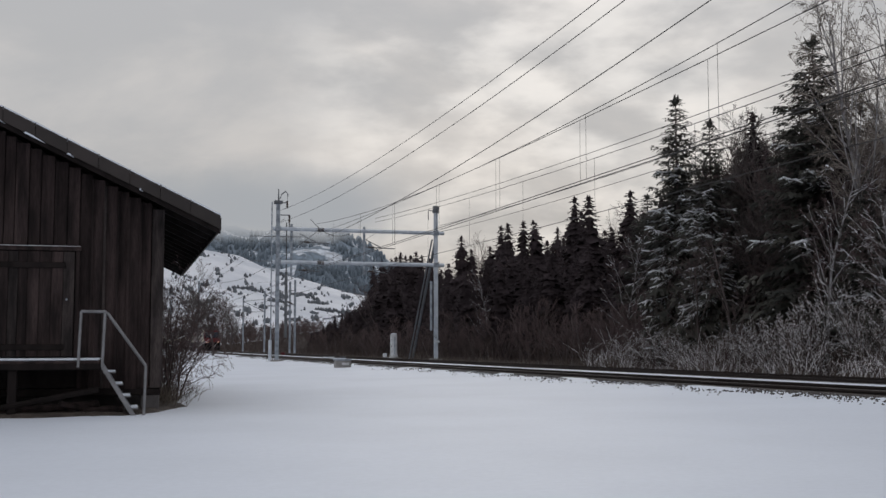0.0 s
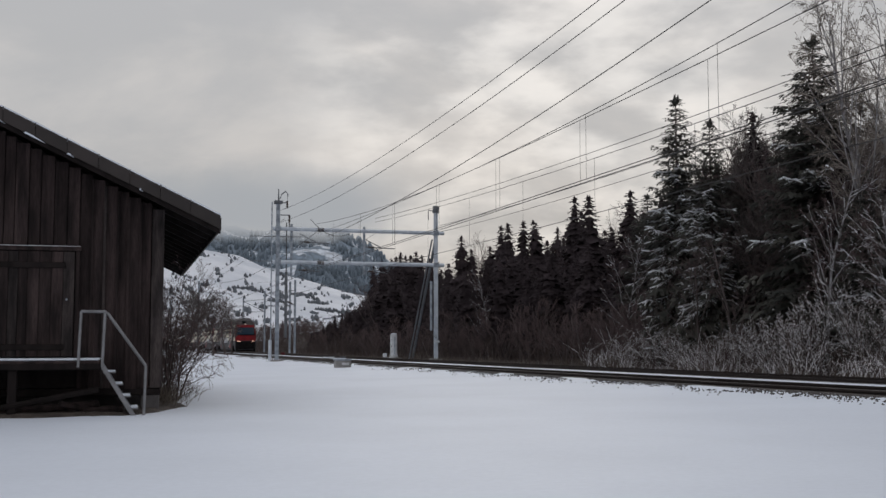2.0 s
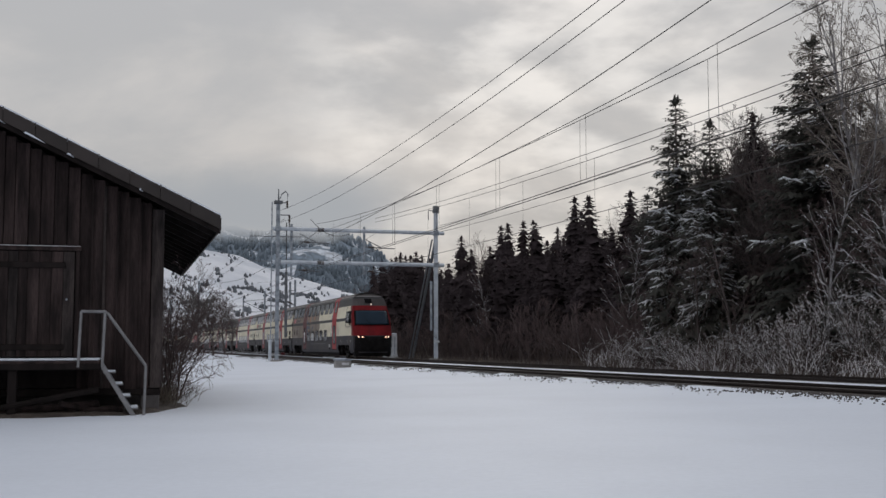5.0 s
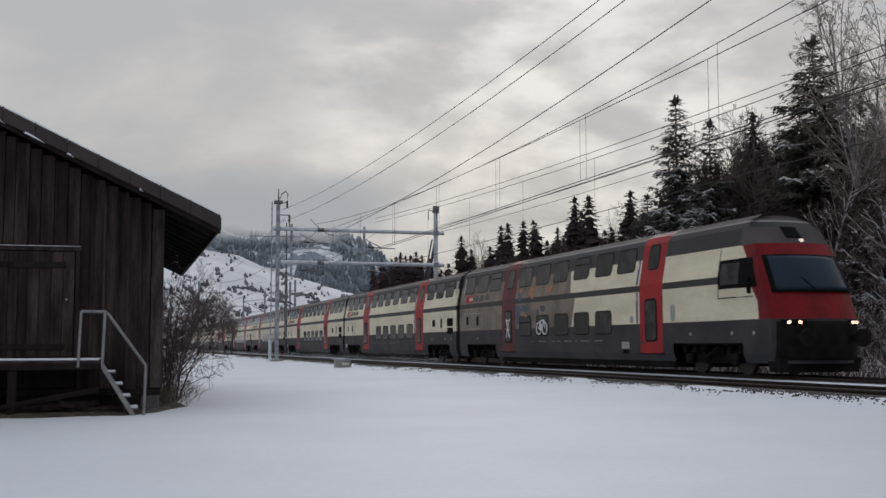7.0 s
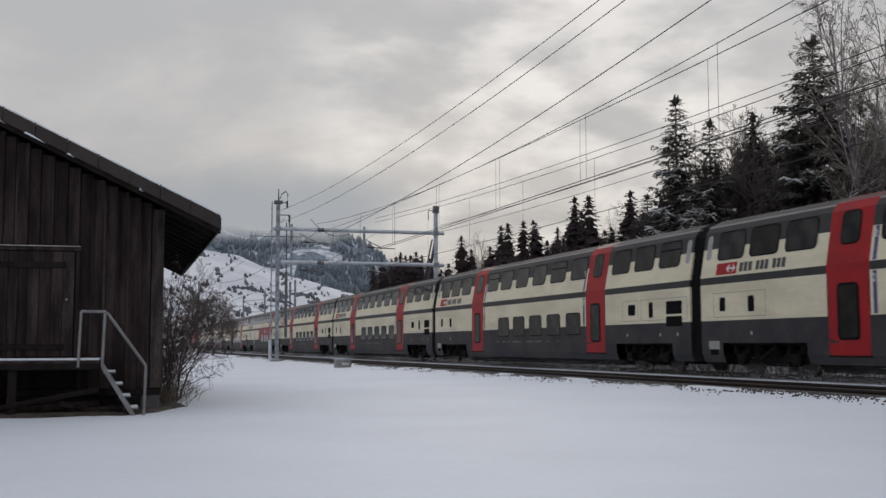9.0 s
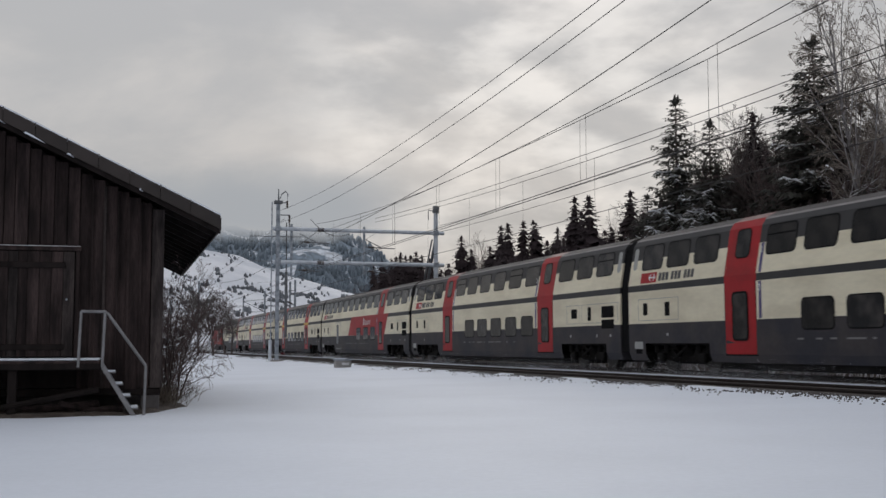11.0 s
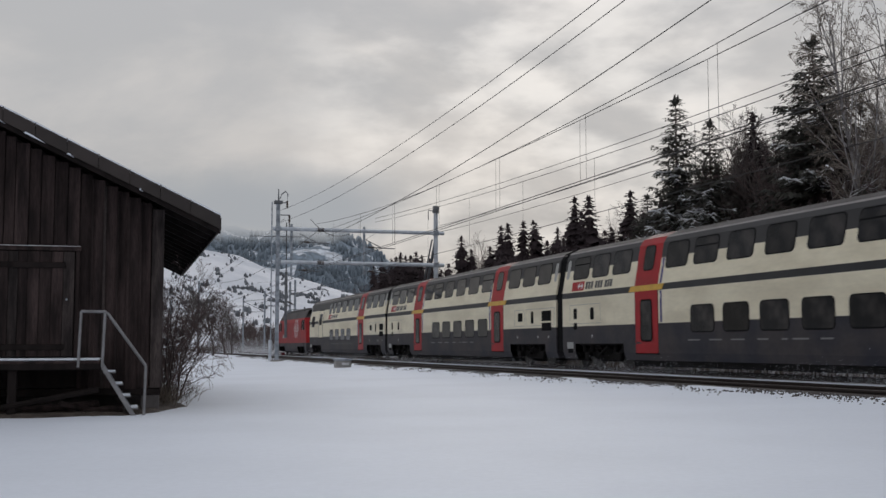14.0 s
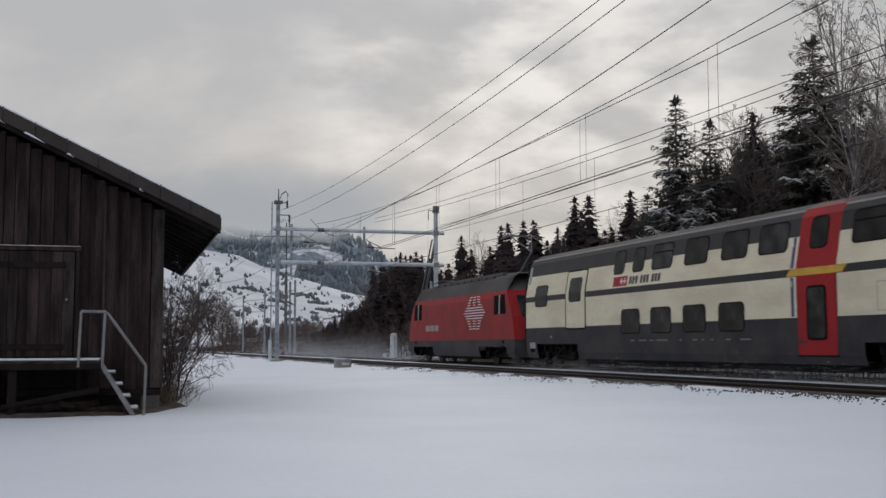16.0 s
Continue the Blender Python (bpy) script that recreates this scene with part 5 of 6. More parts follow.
def locomotive():
    """The red electric locomotive that pushes; its x runs from -9.1 to 9.1."""
    t = thing("locomotive", "red electric locomotive with raised pantograph, pushing the train", "locomotive", "cars of the train")

    def nose(y, z):
        return 8.85 - float(np.interp(z, [0.3, 0.8, 1.2, 1.9, 3.1, 3.4, 4.0, 4.1], [0.25, 0.0, 0.0, 0.12, 0.95, 1.25, 2.2, 2.5])) - 0.55 * abs(y / 1.49) ** 2.4

    def tail(y, z):
        return -nose(y, z)

    mats = [SLATE, LOCO_RED, ROOF_GREY, UNDERFRAME]

    def pick(x, z, i):
        if abs(x) < 900 and z < 0.8 and abs(abs(x) - 5.5) < 1.8:
            return None
        return 0 if z < 1.12 else (1 if z < 3.3 else 2)

    shell(LOCO_RING, [-8.0, -7.3, -6.6, -3.7, 3.7, 7.3, 7.6, 8.0][0:1] + [-7.31, -3.69, 3.69, 7.31] + [8.0], pick, mats, "body", t, front=nose, back=tail)
    for x in (-5.5, 5.5):
        bogie(x, t)
    # roof: garden of vents, insulators, pantographs
    part("roof_vents", Geo().box(-5.2, 5.0, -0.75, 0.75, 4.0, 4.22, 0.06), ROOF_GREY, t)
    for k in range(9):
        part("roof_hatch", Geo().box(-5.0 + k * 1.08, -4.15 + k * 1.08, -1.02, -0.8, 3.93, 4.06, 0.02), SLATE_BAND, t)
    for x, up in ((5.9, True), (-5.9, False)):
        g = Geo()
        d = 1 if x > 0 else -1
        g.box(x - 0.8, x + 0.8, -0.6, 0.6, 4.06, 4.14, 0.02)
        if up:
            g.tube((x - 0.7, 0, 4.15), (x + 0.75, 0, 5.05), 0.05, 0.04, 8)
            for s in (-1, 1):
                g.tube((x + 0.75, 0, 5.05), (x - 0.5, s * 0.5, 5.85), 0.03, 0.03, 6)
            for dx in (-0.2, 0.2):
                g.path([(x - 0.5 + dx, -0.95, 5.72), (x - 0.5 + dx, -0.6, 5.88), (x - 0.5 + dx, 0.6, 5.88), (x - 0.5 + dx, 0.95, 5.72)], 0.03, 6)
        else:
            g.tube((x - 0.9, 0, 4.2), (x + 0.9, 0, 4.3), 0.05, 0.05, 8)
            g.path([(x + 0.8, -0.95, 4.22), (x + 0.8, -0.6, 4.38), (x + 0.8, 0.6, 4.38), (x + 0.8, 0.95, 4.22)], 0.03, 6)
        part("pantograph", g, GALV_DARK, t, "raised pantograph" if up else "folded pantograph")
    # cab side windows, doors joints and windscreen
    for s in (1, -1):
        side_part("cab_window", [(s * 6.55, 2.25), (s * 7.25, 2.25), (s * 7.1, 3.12), (s * 6.55, 3.12)][::s], 0.01, RUBBER, t, ring=LOCO_RING)
        side_part("mirror_strip", [(s * 6.38, 2.25), (s * 6.5, 2.25), (s * 6.5, 3.1), (s * 6.38, 3.1)][::s], 0.014, PALE_GREY, t, ring=LOCO_RING)
        side_part("cab_window", [(s * 5.75, 2.25), (s * 6.33, 2.25), (s * 6.33, 3.1), (s * 5.75, 3.1)][::s], 0.01, RUBBER, t, ring=LOCO_RING)
        for z in (0.72, 0.95):
            side_part("step_recess", rect(s * 6.9 - 0.12, s * 6.9 + 0.12, z, z + 0.14), 0.006, RUBBER, t, ring=LOCO_RING)
        g = Geo()
        for k in range(7):
            for j in range(9):
                z, y = 2.1 + 0.95 * k / 6, (-1.15 + 2.3 * j / 8)
                g.v.append((s * (nose(y, z) + 0.02), y, z))
        g.f = [(k * 9 + j, k * 9 + j + 1, k * 9 + j + 10, k * 9 + j + 9) for k in range(6) for j in range(8)]
        g.m = [0] * len(g.f)
        part("windscreen", g, GLASS, t, smooth=True)
        for y in (-0.87, 0.87):
            part("buffer", Geo().tube((s * 8.5, y, 1.05), (s * 9.0, y, 1.05), 0.1, 0.1, 10).tube((s * 8.95, y, 1.05), (s * 9.02, y, 1.05), 0.24, 0.24, 14), UNDERFRAME, t)
            part("tail_lamp", Geo().tube((s * (nose(y, 1.45)), y, 1.45), (s * (nose(y, 1.45) + 0.04), y, 1.45), 0.09, 0.09, 10), PALE_GREY, t)
    # pressed ribs along the side
    for k in range(12):
        z = 1.28 + k * 0.145
        side_part("side_rib", rect(-5.6, 5.6, z, z + 0.03), 0.012, LOCO_RED, t, ring=LOCO_RING, thick=0.02)
    # big emblem of white bars
    cx = 3.05
    for k in range(13):
        z = 1.62 + k * 0.125
        d = abs(k - 6) / 6
        if abs(k - 6) <= 2:
            side_part("emblem_bar", rect(cx - 1.5 + 0.18 * abs(k - 6), cx + 1.5 - 0.18 * abs(k - 6), z, z + 0.045), 0.022, WHITE, t, ring=LOCO_RING, both=False, thick=0.02)
        else:
            for a, b in ((-1.25 + 0.55 * d, -0.85 + 0.5 * d), (-0.16, 0.18), (0.85 - 0.5 * d, 1.25 - 0.55 * d)):
                side_part("emblem_bar", rect(cx + a, cx + b, z, z + 0.045), 0.022, WHITE, t, ring=LOCO_RING, both=False, thick=0.02)
    for k in range(9):
        x = -4.9 + k * 0.23 + (0.12 if k > 2 else 0) + (0.12 if k > 5 else 0)
        side_part("name_bar", rect(x, x + 0.17, 1.62, 1.92), 0.022, PALE_GREY, t, ring=LOCO_RING, both=False, thick=0.02)
    part("underframe_box", Geo().box(-3.3, 3.3, -1.25, 1.25, 0.22, 0.6, 0.05), UNDERFRAME, t)
    return t


cab_car = coach("cab", "red, cream and grey double-deck driving trailer with tan mural")
second_car = coach("second", "cream and grey double-deck coach with red doors")
bistro_car = coach("bistro", "cream and grey double-deck buffet coach with red panel")
first_car = coach("first", "cream double-deck first-class coach with yellow door stripes")
end_car = coach("end", "cream double-deck coach with luggage door and yellow stripe")
loco = locomotive()
CARS = [cab_car, second_car] + [copy_thing(second_car, Matrix()) for _ in range(3)] + [bistro_car, first_car, copy_thing(first_car, Matrix()), end_car, loco]


def motions():
    """The train runs in at about 25 m/s; rows: seconds and the place of the first coupling along the line."""
    run = ((0, 182.05), (2, 132.2), (3.5, 94.5), (4.2, 77.2), (6.3, 24.7), (6.5, 19.75), (7, 6.97), (7.5, -4.8), (8, -17.74), (8.5, -29.6), (9, -42.5), (9.2, -47.2), (11.3, -98.9),
           (11.5, -103.85), (12, -116.5), (12.5, -128.8), (13, -141.7), (13.5, -153.7), (14, -166.35), (14.5, -178.35), (15, -191.3), (15.5, -203.3), (16, -216.2))
    for i, car in enumerate(CARS):
        off = (i - 1) * 26.8 + 13.4 if car is not loco else 8 * 26.8 + 9.15
        walk(car, [(t, line_frame(s + off, 0, RAIL)) for t, s in run])
    for i, cloud in enumerate(SPRAYS):
        walk(cloud, [(t, line_frame(s + i * 26.8 + 13.4, 0, RAIL)) for t, s in run])
    walk(tail_spray, [(t, line_frame(s + 8 * 26.8 + 9.15, 0, RAIL)) for t, s in run])


# ---- woods ----
def prisms(A, B, ra, rb):
    """Three-sided sticks from A to B as points and faces."""
    A, B = np.asarray(A, float), np.asarray(B, float)
    ra, rb = np.broadcast_to(ra, len(A)), np.broadcast_to(rb, len(A))
    d = B - A
    d /= np.linalg.norm(d, axis=1, keepdims=True) + 1e-9
    ref = np.where(np.abs(d[:, 2:3]) > 0.9, [[1.0, 0, 0]], [[0, 0, 1.0]])
    u = np.cross(d, ref)
    u /= np.linalg.norm(u, axis=1, keepdims=True) + 1e-9
    w = np.cross(d, u)
    V = []
    for P, rr in ((A, ra), (B, rb)):
        for a in (0, 2.094, 4.189):
            V.append(P + (u * math.cos(a) + w * math.sin(a)) * rr[:, None])
    V = np.stack(V, 1).reshape(-1, 3)
    o = np.arange(len(A))[:, None] * 6
    F = np.concatenate([o + [[0, 1, 4, 3]], o + [[1, 2, 5, 4]], o + [[2, 0, 3, 5]]])
    return V, F


def raw_mesh(name, V, F, mat, smooth=False):
    me = bpy.data.meshes.new(name)
    V, F = np.asarray(V, float), np.asarray(F, int)
    n = F.shape[1]
    me.vertices.add(len(V))
    me.vertices.foreach_set("co", V.ravel())
    me.loops.add(F.size)
    me.loops.foreach_set("vertex_index", F.ravel())
    me.polygons.add(len(F))
    me.polygons.foreach_set("loop_start", np.arange(len(F)) * n)
    me.update(calc_edges=True)
    me.materials.append(mat)
    return me


def kites(C, D, S, fold=0.06, wide=0.32):
    """Ragged needle sprays, folded along their middle: from C along D, S long."""
    D = D / np.linalg.norm(D, axis=1, keepdims=True)
    W = np.cross(D, [0.03, 0.02, 1.0])
    W /= np.linalg.norm(W, axis=1, keepdims=True) + 1e-9
    Z = np.cross(W, D)
    S = S[:, None]
    V = np.stack([C, C + D * S * 0.4 + W * S * wide - Z * fold, C + D * S * 1.2, C + D * S * 0.5 - W * S * wide * 0.9 - Z * fold], 1).reshape(-1, 3)
    o = np.arange(len(C))[:, None] * 4
    return V, np.concatenate([o + [[0, 1, 2]], o + [[0, 2, 3]]])


def spruce_meshes(seed):
    """A close-grown spruce, 10 m high: trunk, a dark inner crown and hanging sprays over it."""
    rng = np.random.default_rng(seed)
    H = 10.0
    lean = rng.normal(0, 0.012, 2)

    def reach(z):
        q = 1 - z / H
        return (0.02 + 2.0 * (1 - math.exp(-q * 2.4))) * (1 + 0.16 * math.sin(z * 2.3 + seed) + 0.10 * math.sin(z * 5.1 + 2 * seed))

    V, F = [], []
    for z in np.arange(0.5, 9.75, 0.24):
        z = z + rng.uniform(-0.1, 0.1)
        o, n, R = len(V), int(rng.integers(13, 18)), 0.74 * reach(z) * rng.uniform(0.9, 1.1)
        a0 = rng.uniform(0, 6.28)
        cx, cy = lean * z
        for j in range(n):
            a = a0 + 6.283 * j / n
            V.append((math.cos(a) * R * 0.22 + cx, math.sin(a) * R * 0.22 + cy, z + rng.uniform(0.2, 0.5) * R + 0.1))
        for j in range(n):
            a = a0 + 6.283 * (j + 0.5 + rng.normal(0, 0.2)) / n
            rr = R * (rng.uniform(0.8, 1.15) if j % 2 else rng.uniform(0.6, 0.9))
            V.append((math.cos(a) * rr + cx, math.sin(a) * rr + cy, z - rng.uniform(-0.15, 0.42) * rr))
        for j in range(n):
            F += [(o + j, o + (j + 1) % n, o + n + j), (o + (j + 1) % n, o + n + (j + 1) % n, o + n + j)]
    c, dirs, size = [], [], []
    z = 0.5
    while z < H - 0.12:
        q = 1 - z / H
        k = max(5, int(6 + 9 * q))
        a0 = rng.uniform(0, 6.28)
        for j in range(k):
            a = a0 + 6.283 * j / k + rng.normal(0, 0.2)
            L = reach(z) * rng.uniform(0.75, 1.2)
            m = max(2, int(L / 0.40))
            tt = 0.45 + 0.55 * (np.arange(m) + rng.uniform(0, 1, m)) / m
            zz = z + rng.normal(0, 0.08) - 0.30 * L * tt
            c.append(np.stack([np.cos(a) * L * tt + lean[0] * z, np.sin(a) * L * tt + lean[1] * z, zz], 1))
            b = a + rng.normal(0, 0.55, m)
            dirs.append(np.stack([np.cos(b), np.sin(b), rng.uniform(-0.9, -0.1, m) * (0.3 + q)], 1))
            size.append(rng.uniform(0.22, 0.46, m) * (0.5 + 0.5 * q))
        z += rng.uniform(0.18, 0.27)
    c.append(np.array([[lean[0] * H, lean[1] * H, H - 0.45]] * 4))
    dirs.append(np.stack([rng.normal(0, 0.12, 4), rng.normal(0, 0.12, 4), np.ones(4)], 1))
    size.append(np.full(4, 0.4))
    V2, F2 = kites(np.concatenate(c), np.concatenate(dirs), np.concatenate(size))
    V, F = np.concatenate([np.array(V), V2]), np.concatenate([np.array(F), F2 + len(V)])
    tr = prisms([[0, 0, -0.4], [lean[0] * 4, lean[1] * 4, 4]], [[lean[0] * 4, lean[1] * 4, 4], [lean[0] * 10, lean[1] * 10, H - 0.1]], [0.16, 0.10], [0.10, 0.015])
    return raw_mesh("trunk", *tr, BARK), raw_mesh("crown", V, F, NEEDLE_FAR), None


def snow_spruce_meshes(seed, snow, slim=1.0):
    """A spruce in the open, 10 m high: separate boughs with hanging branchlets, snow lying along them."""
    rng = np.random.default_rng(seed)
    H = 10.0
    lean = rng.normal(0, 0.010, 2)
    C, D, S, A, B, RA = [], [], [], [], [], []
    wood_a, wood_b, wood_r = [], [], []
    z = 0.7
    while z < H - 0.1:
        q = 1 - z / H
        k = rng.integers(5, 8)
        a0 = rng.uniform(0, 6.28)
        for j in range(k):
            a = a0 + 6.283 * j / k + rng.normal(0, 0.25)
            L = (0.06 + 1.85 * slim * (1 - math.exp(-q * 2.9))) * rng.uniform(0.62, 1.22) * (0.8 if z < 1.6 else 1)
            rise = 0.42 - 0.95 * q + rng.normal(0, 0.16)
            out = np.array([math.cos(a), math.sin(a), 0.0])
            side = np.array([-math.sin(a), math.cos(a), 0.0]) * rng.normal(0, 0.12)
            n = max(3, int(L / 0.24))
            t = np.linspace(0, 1, n + 1)
            ax = np.array([lean[0] * z, lean[1] * z, z]) + np.outer(L * t, out) + np.outer(L * t ** 2, side)
            ax[:, 2] += L * (rise * t - 0.30 * t ** 2 + 0.26 * t ** 4)
            wood_a += list(ax[:-1])
            wood_b += list(ax[1:])
            wood_r += list(0.024 * (1 - 0.7 * t[:-1]) * (0.4 + q))
            laden = z < 7.4 and 0.5 + 0.9 * value(math.cos(a) * 1.3, math.sin(a) * 1.3, z * 0.9 + seed) + rng.uniform(-0.3, 0.3) < snow * (1.35 if 1.5 < z < 6.2 else (0.55 if z < 8.3 else 0.12))
            m = max(3, int(L / 0.085))
            tt = np.sort(rng.uniform(0.12, 1.0, m))
            P = np.stack([np.interp(tt, t, ax[:, i]) for i in range(3)], 1)
            for s in (-1, 1):
                b = a + s * rng.uniform(0.45, 1.15, m)
                ln = (0.12 + 0.34 * L / 1.7 * np.sqrt(tt) * (1.25 - tt)) * rng.uniform(0.7, 1.3, m) * (0.75 + 0.5 * q)
                d = np.stack([np.cos(b), np.sin(b), -rng.uniform(0.15, 0.85, m) * (0.35 + q)], 1)
                C += [P, P + d * (ln * 0.75)[:, None]]
                D += [d, d + rng.normal(0, 0.25, (m, 3)) - [0, 0, 0.25]]
                S += [ln * 0.85, ln * 0.7]
                if laden:
                    w = rng.random(m) < 0.55
                    up = np.array([0, 0, 0.035])
                    A += list(P[w] + up)
                    B += list((P + d * (ln * rng.uniform(0.6, 1.25, m))[:, None])[w] + up)
                    RA += list(rng.uniform(0.016, 0.042, int(w.sum())))
            if laden:
                g = rng.uniform(0.15, 0.5)
                keep = t[:-1] >= g
                A += list(ax[:-1][keep] + [0, 0, 0.035])
                B += list(ax[1:][keep] + [0, 0, 0.03])
                RA += list(rng.uniform(0.022, 0.046, int(keep.sum())))
        z += rng.uniform(0.13, 0.21)
    top = np.array([lean[0] * H, lean[1] * H, H - 0.5])
    C.append(np.array([top] * 5))
    D.append(np.stack([rng.normal(0, 0.25, 5), rng.normal(0, 0.25, 5), np.ones(5)], 1))
    S.append(np.full(5, 0.40))
    V, F = kites(np.concatenate(C), np.concatenate(D), np.concatenate(S), 0.02, 0.31)
    tr = prisms([[0, 0, -0.4], [lean[0] * 5, lean[1] * 5, 5]] + wood_a, [[lean[0] * 5, lean[1] * 5, 5], [lean[0] * H, lean[1] * H, H]] + wood_b,
                np.array([0.15, 0.085] + wood_r), np.array([0.085, 0.012] + [w * 0.8 for w in wood_r]))
    RA = np.array(RA)
    white = raw_mesh("branch_snow", *prisms(A, B, RA, RA * 0.55), BRANCH_SNOW)
    return raw_mesh("trunk", *tr, BARK), raw_mesh("crown", V, F, NEEDLE), white


def offshoots(rng, P, R, n, t0, t1, angle, ratio, K, up, wob):
    """n side branches on each of the branches P (count, points, 3) with foot radius R: their points and radii."""
    m, Kp = P.shape[:2]
    i = np.repeat(np.arange(m), n)
    t = t0 + (t1 - t0) * (np.tile(np.arange(n), m) + rng.uniform(0, 1, m * n)) / n
    f = np.clip(t * (Kp - 1), 0, Kp - 1.001)
    a = f.astype(int)
    w = (f - a)[:, None]
    p = P[i, a] * (1 - w) + P[i, a + 1] * w
    d = P[i, a + 1] - P[i, a]
    d /= np.linalg.norm(d, axis=1, keepdims=True) + 1e-9
    length = np.linalg.norm(np.diff(P, axis=1), axis=2).sum(1)[i] * ratio * rng.uniform(0.6, 1.2, m * n) * (1.2 - 0.75 * t)
    s = rng.normal(0, 1, (m * n, 3))
    s -= d * (s * d).sum(1, keepdims=True)
    s /= np.linalg.norm(s, axis=1, keepdims=True)
    ang = angle * rng.uniform(0.7, 1.3, m * n)[:, None]
    d = d * np.cos(ang) + s * np.sin(ang)
    pts = [p]
    for _ in range(K - 1):
        d = d + rng.normal(0, wob, d.shape) + [0, 0, up]
        d /= np.linalg.norm(d, axis=1, keepdims=True)
        pts.append(pts[-1] + d * (length / (K - 1))[:, None])
    return np.stack(pts, 1), R[i] * (1 - 0.6 * t) * 0.5


def sticks(P, R, least):
    """Tapered sticks along the branches."""
    K = P.shape[1]
    A, B, ra, rb = [], [], [], []
    for k in range(K - 1):
        A.append(P[:, k])
        B.append(P[:, k + 1])
        ra.append(R * (1 - 0.7 * k / (K - 1)))
        rb.append(R * (1 - 0.7 * (k + 1) / (K - 1)))
    return np.concatenate(A), np.concatenate(B), np.maximum(np.concatenate(ra), least), np.maximum(np.concatenate(rb), least * 0.7)


def bare_meshes(seed, H=10.0, counts=(16, 8, 6, 3), angles=(0.75, 0.65, 0.6, 0.55), ups=(0.16, 0.06, 0.02, 0.0), ratios=(0.5, 0.5, 0.5, 0.5), first=0.22, stems=0,
                bark=None, mat=None, thin=0.007, snow=0.0, arch=0.0, girth=0.0125):
    """A leafless tree or, with several stems, a bush: limbs that fork into fine twigs; snow lies on the flatter limbs."""
    rng = np.random.default_rng(seed)
    bark, mat = bark or BARK, mat or TWIG
    if stems:
        a = rng.uniform(0, 6.28, stems)
        tilt = rng.uniform(0.1, 0.75, stems)
        d = np.stack([np.cos(a) * tilt, np.sin(a) * tilt, np.ones(stems)], 1)
        p = np.stack([rng.normal(0, 0.16, stems), rng.normal(0, 0.16, stems), np.full(stems, -0.15)], 1)
        pts = [p]
        for _ in range(6):
            d = d / np.linalg.norm(d, axis=1, keepdims=True) + rng.normal(0, 0.10, d.shape) - [0, 0, arch]
            pts.append(pts[-1] + d * (H / 6.5 * rng.uniform(0.7, 1.1, stems))[:, None])
        P, R = np.stack(pts, 1), np.full(stems, 0.011 * H)
    else:
        pts = [np.array([0, 0, -0.3])]
        d = np.array([rng.normal(0, 0.05), rng.normal(0, 0.05), 1.0])
        for _ in range(8):
            d = d + rng.normal(0, 0.06, 3) * [1, 1, 0]
            pts.append(pts[-1] + d / np.linalg.norm(d) * H / 8.6)
        P, R = np.array(pts)[None], np.array([girth * H])
    levels = [(P, R)]
    for lv, n in enumerate(counts):
        K = (5, 4, 3, 2)[lv]
        levels.append(offshoots(rng, *levels[-1], n, first if lv == 0 else 0.2, 0.98, angles[lv], ratios[lv], K, ups[lv], (0.10, 0.12, 0.14, 0.1)[lv]))
    k = H / max(float(q[0][..., 2].max()) for q in levels)
    levels = [(q * k, rr) for q, rr in levels]

    def joined(part_levels):
        segs = [sticks(q, rr, thin) for q, rr in part_levels]
        return [np.concatenate([s[i] for s in segs]) for i in range(4)]

    cut = 2 if not stems else 1
    low = joined(levels[:cut])
    white = None
    if snow:
        A, B, ra, rb = joined(levels[:4])
        flat = np.abs(B - A)[:, 2] / (np.linalg.norm(B - A, axis=1) + 1e-9)
        on = (flat < 0.85) & (rng.random(len(A)) < snow * np.where(ra > thin * 1.6, 1.0, 0.45))
        up = np.stack([0 * ra, 0 * ra, ra * 0.8], 1)[on]
        rs = np.clip(ra[on] * 0.9, thin * 1.2, 0.03)
        white = raw_mesh("branch_snow", *prisms(A[on] + up, B[on] + up, rs, rs * 0.8), BRANCH_SNOW)
    return raw_mesh("brushwood" if stems else "trunk", *prisms(*low), bark), raw_mesh("crown", *prisms(*joined(levels[cut:])), mat), white


SPRUCE = [spruce_meshes(10 + i) for i in range(5)]
SPRUCE_SNOW = [snow_spruce_meshes(30 + i, 0.42, 0.80) for i in range(2)]
SPRUCE_DUST = [snow_spruce_meshes(40 + i, 0.20, 0.95) for i in range(2)]
BARE = [bare_meshes(50 + i, counts=(12, 6, 6)) for i in range(3)]
DOME = [bare_meshes(55 + i, counts=(20, 9, 7, 3), angles=(0.6, 0.6, 0.6, 0.7), ups=(0.2, 0.04, -0.05, -0.12), mat=TWIG_FROST) for i in range(2)]
BARE_PALE = [bare_meshes(60 + i, counts=(22, 7, 5, 2), angles=(0.9, 0.6, 0.6, 0.6), ups=(0.17, 0.05, 0.0, 0.0), ratios=(0.42, 0.5, 0.5, 0.5), bark=BARK_PALE, snow=0.5, girth=0.0095) for i in range(2)]
PALE_BUSH = [bare_meshes(90 + i, H=3.0, counts=(6, 5, 3), stems=9, arch=0.03, mat=BRUSH_FROST, snow=0.35) for i in range(3)]
BIRCH = [bare_meshes(70, counts=(22, 9, 7, 3), angles=(0.6, 0.6, 0.6, 0.6), ups=(0.12, -0.04, -0.16, -0.35), mat=BIRCH_TWIG, bark=BARK_PALE, thin=0.006)]
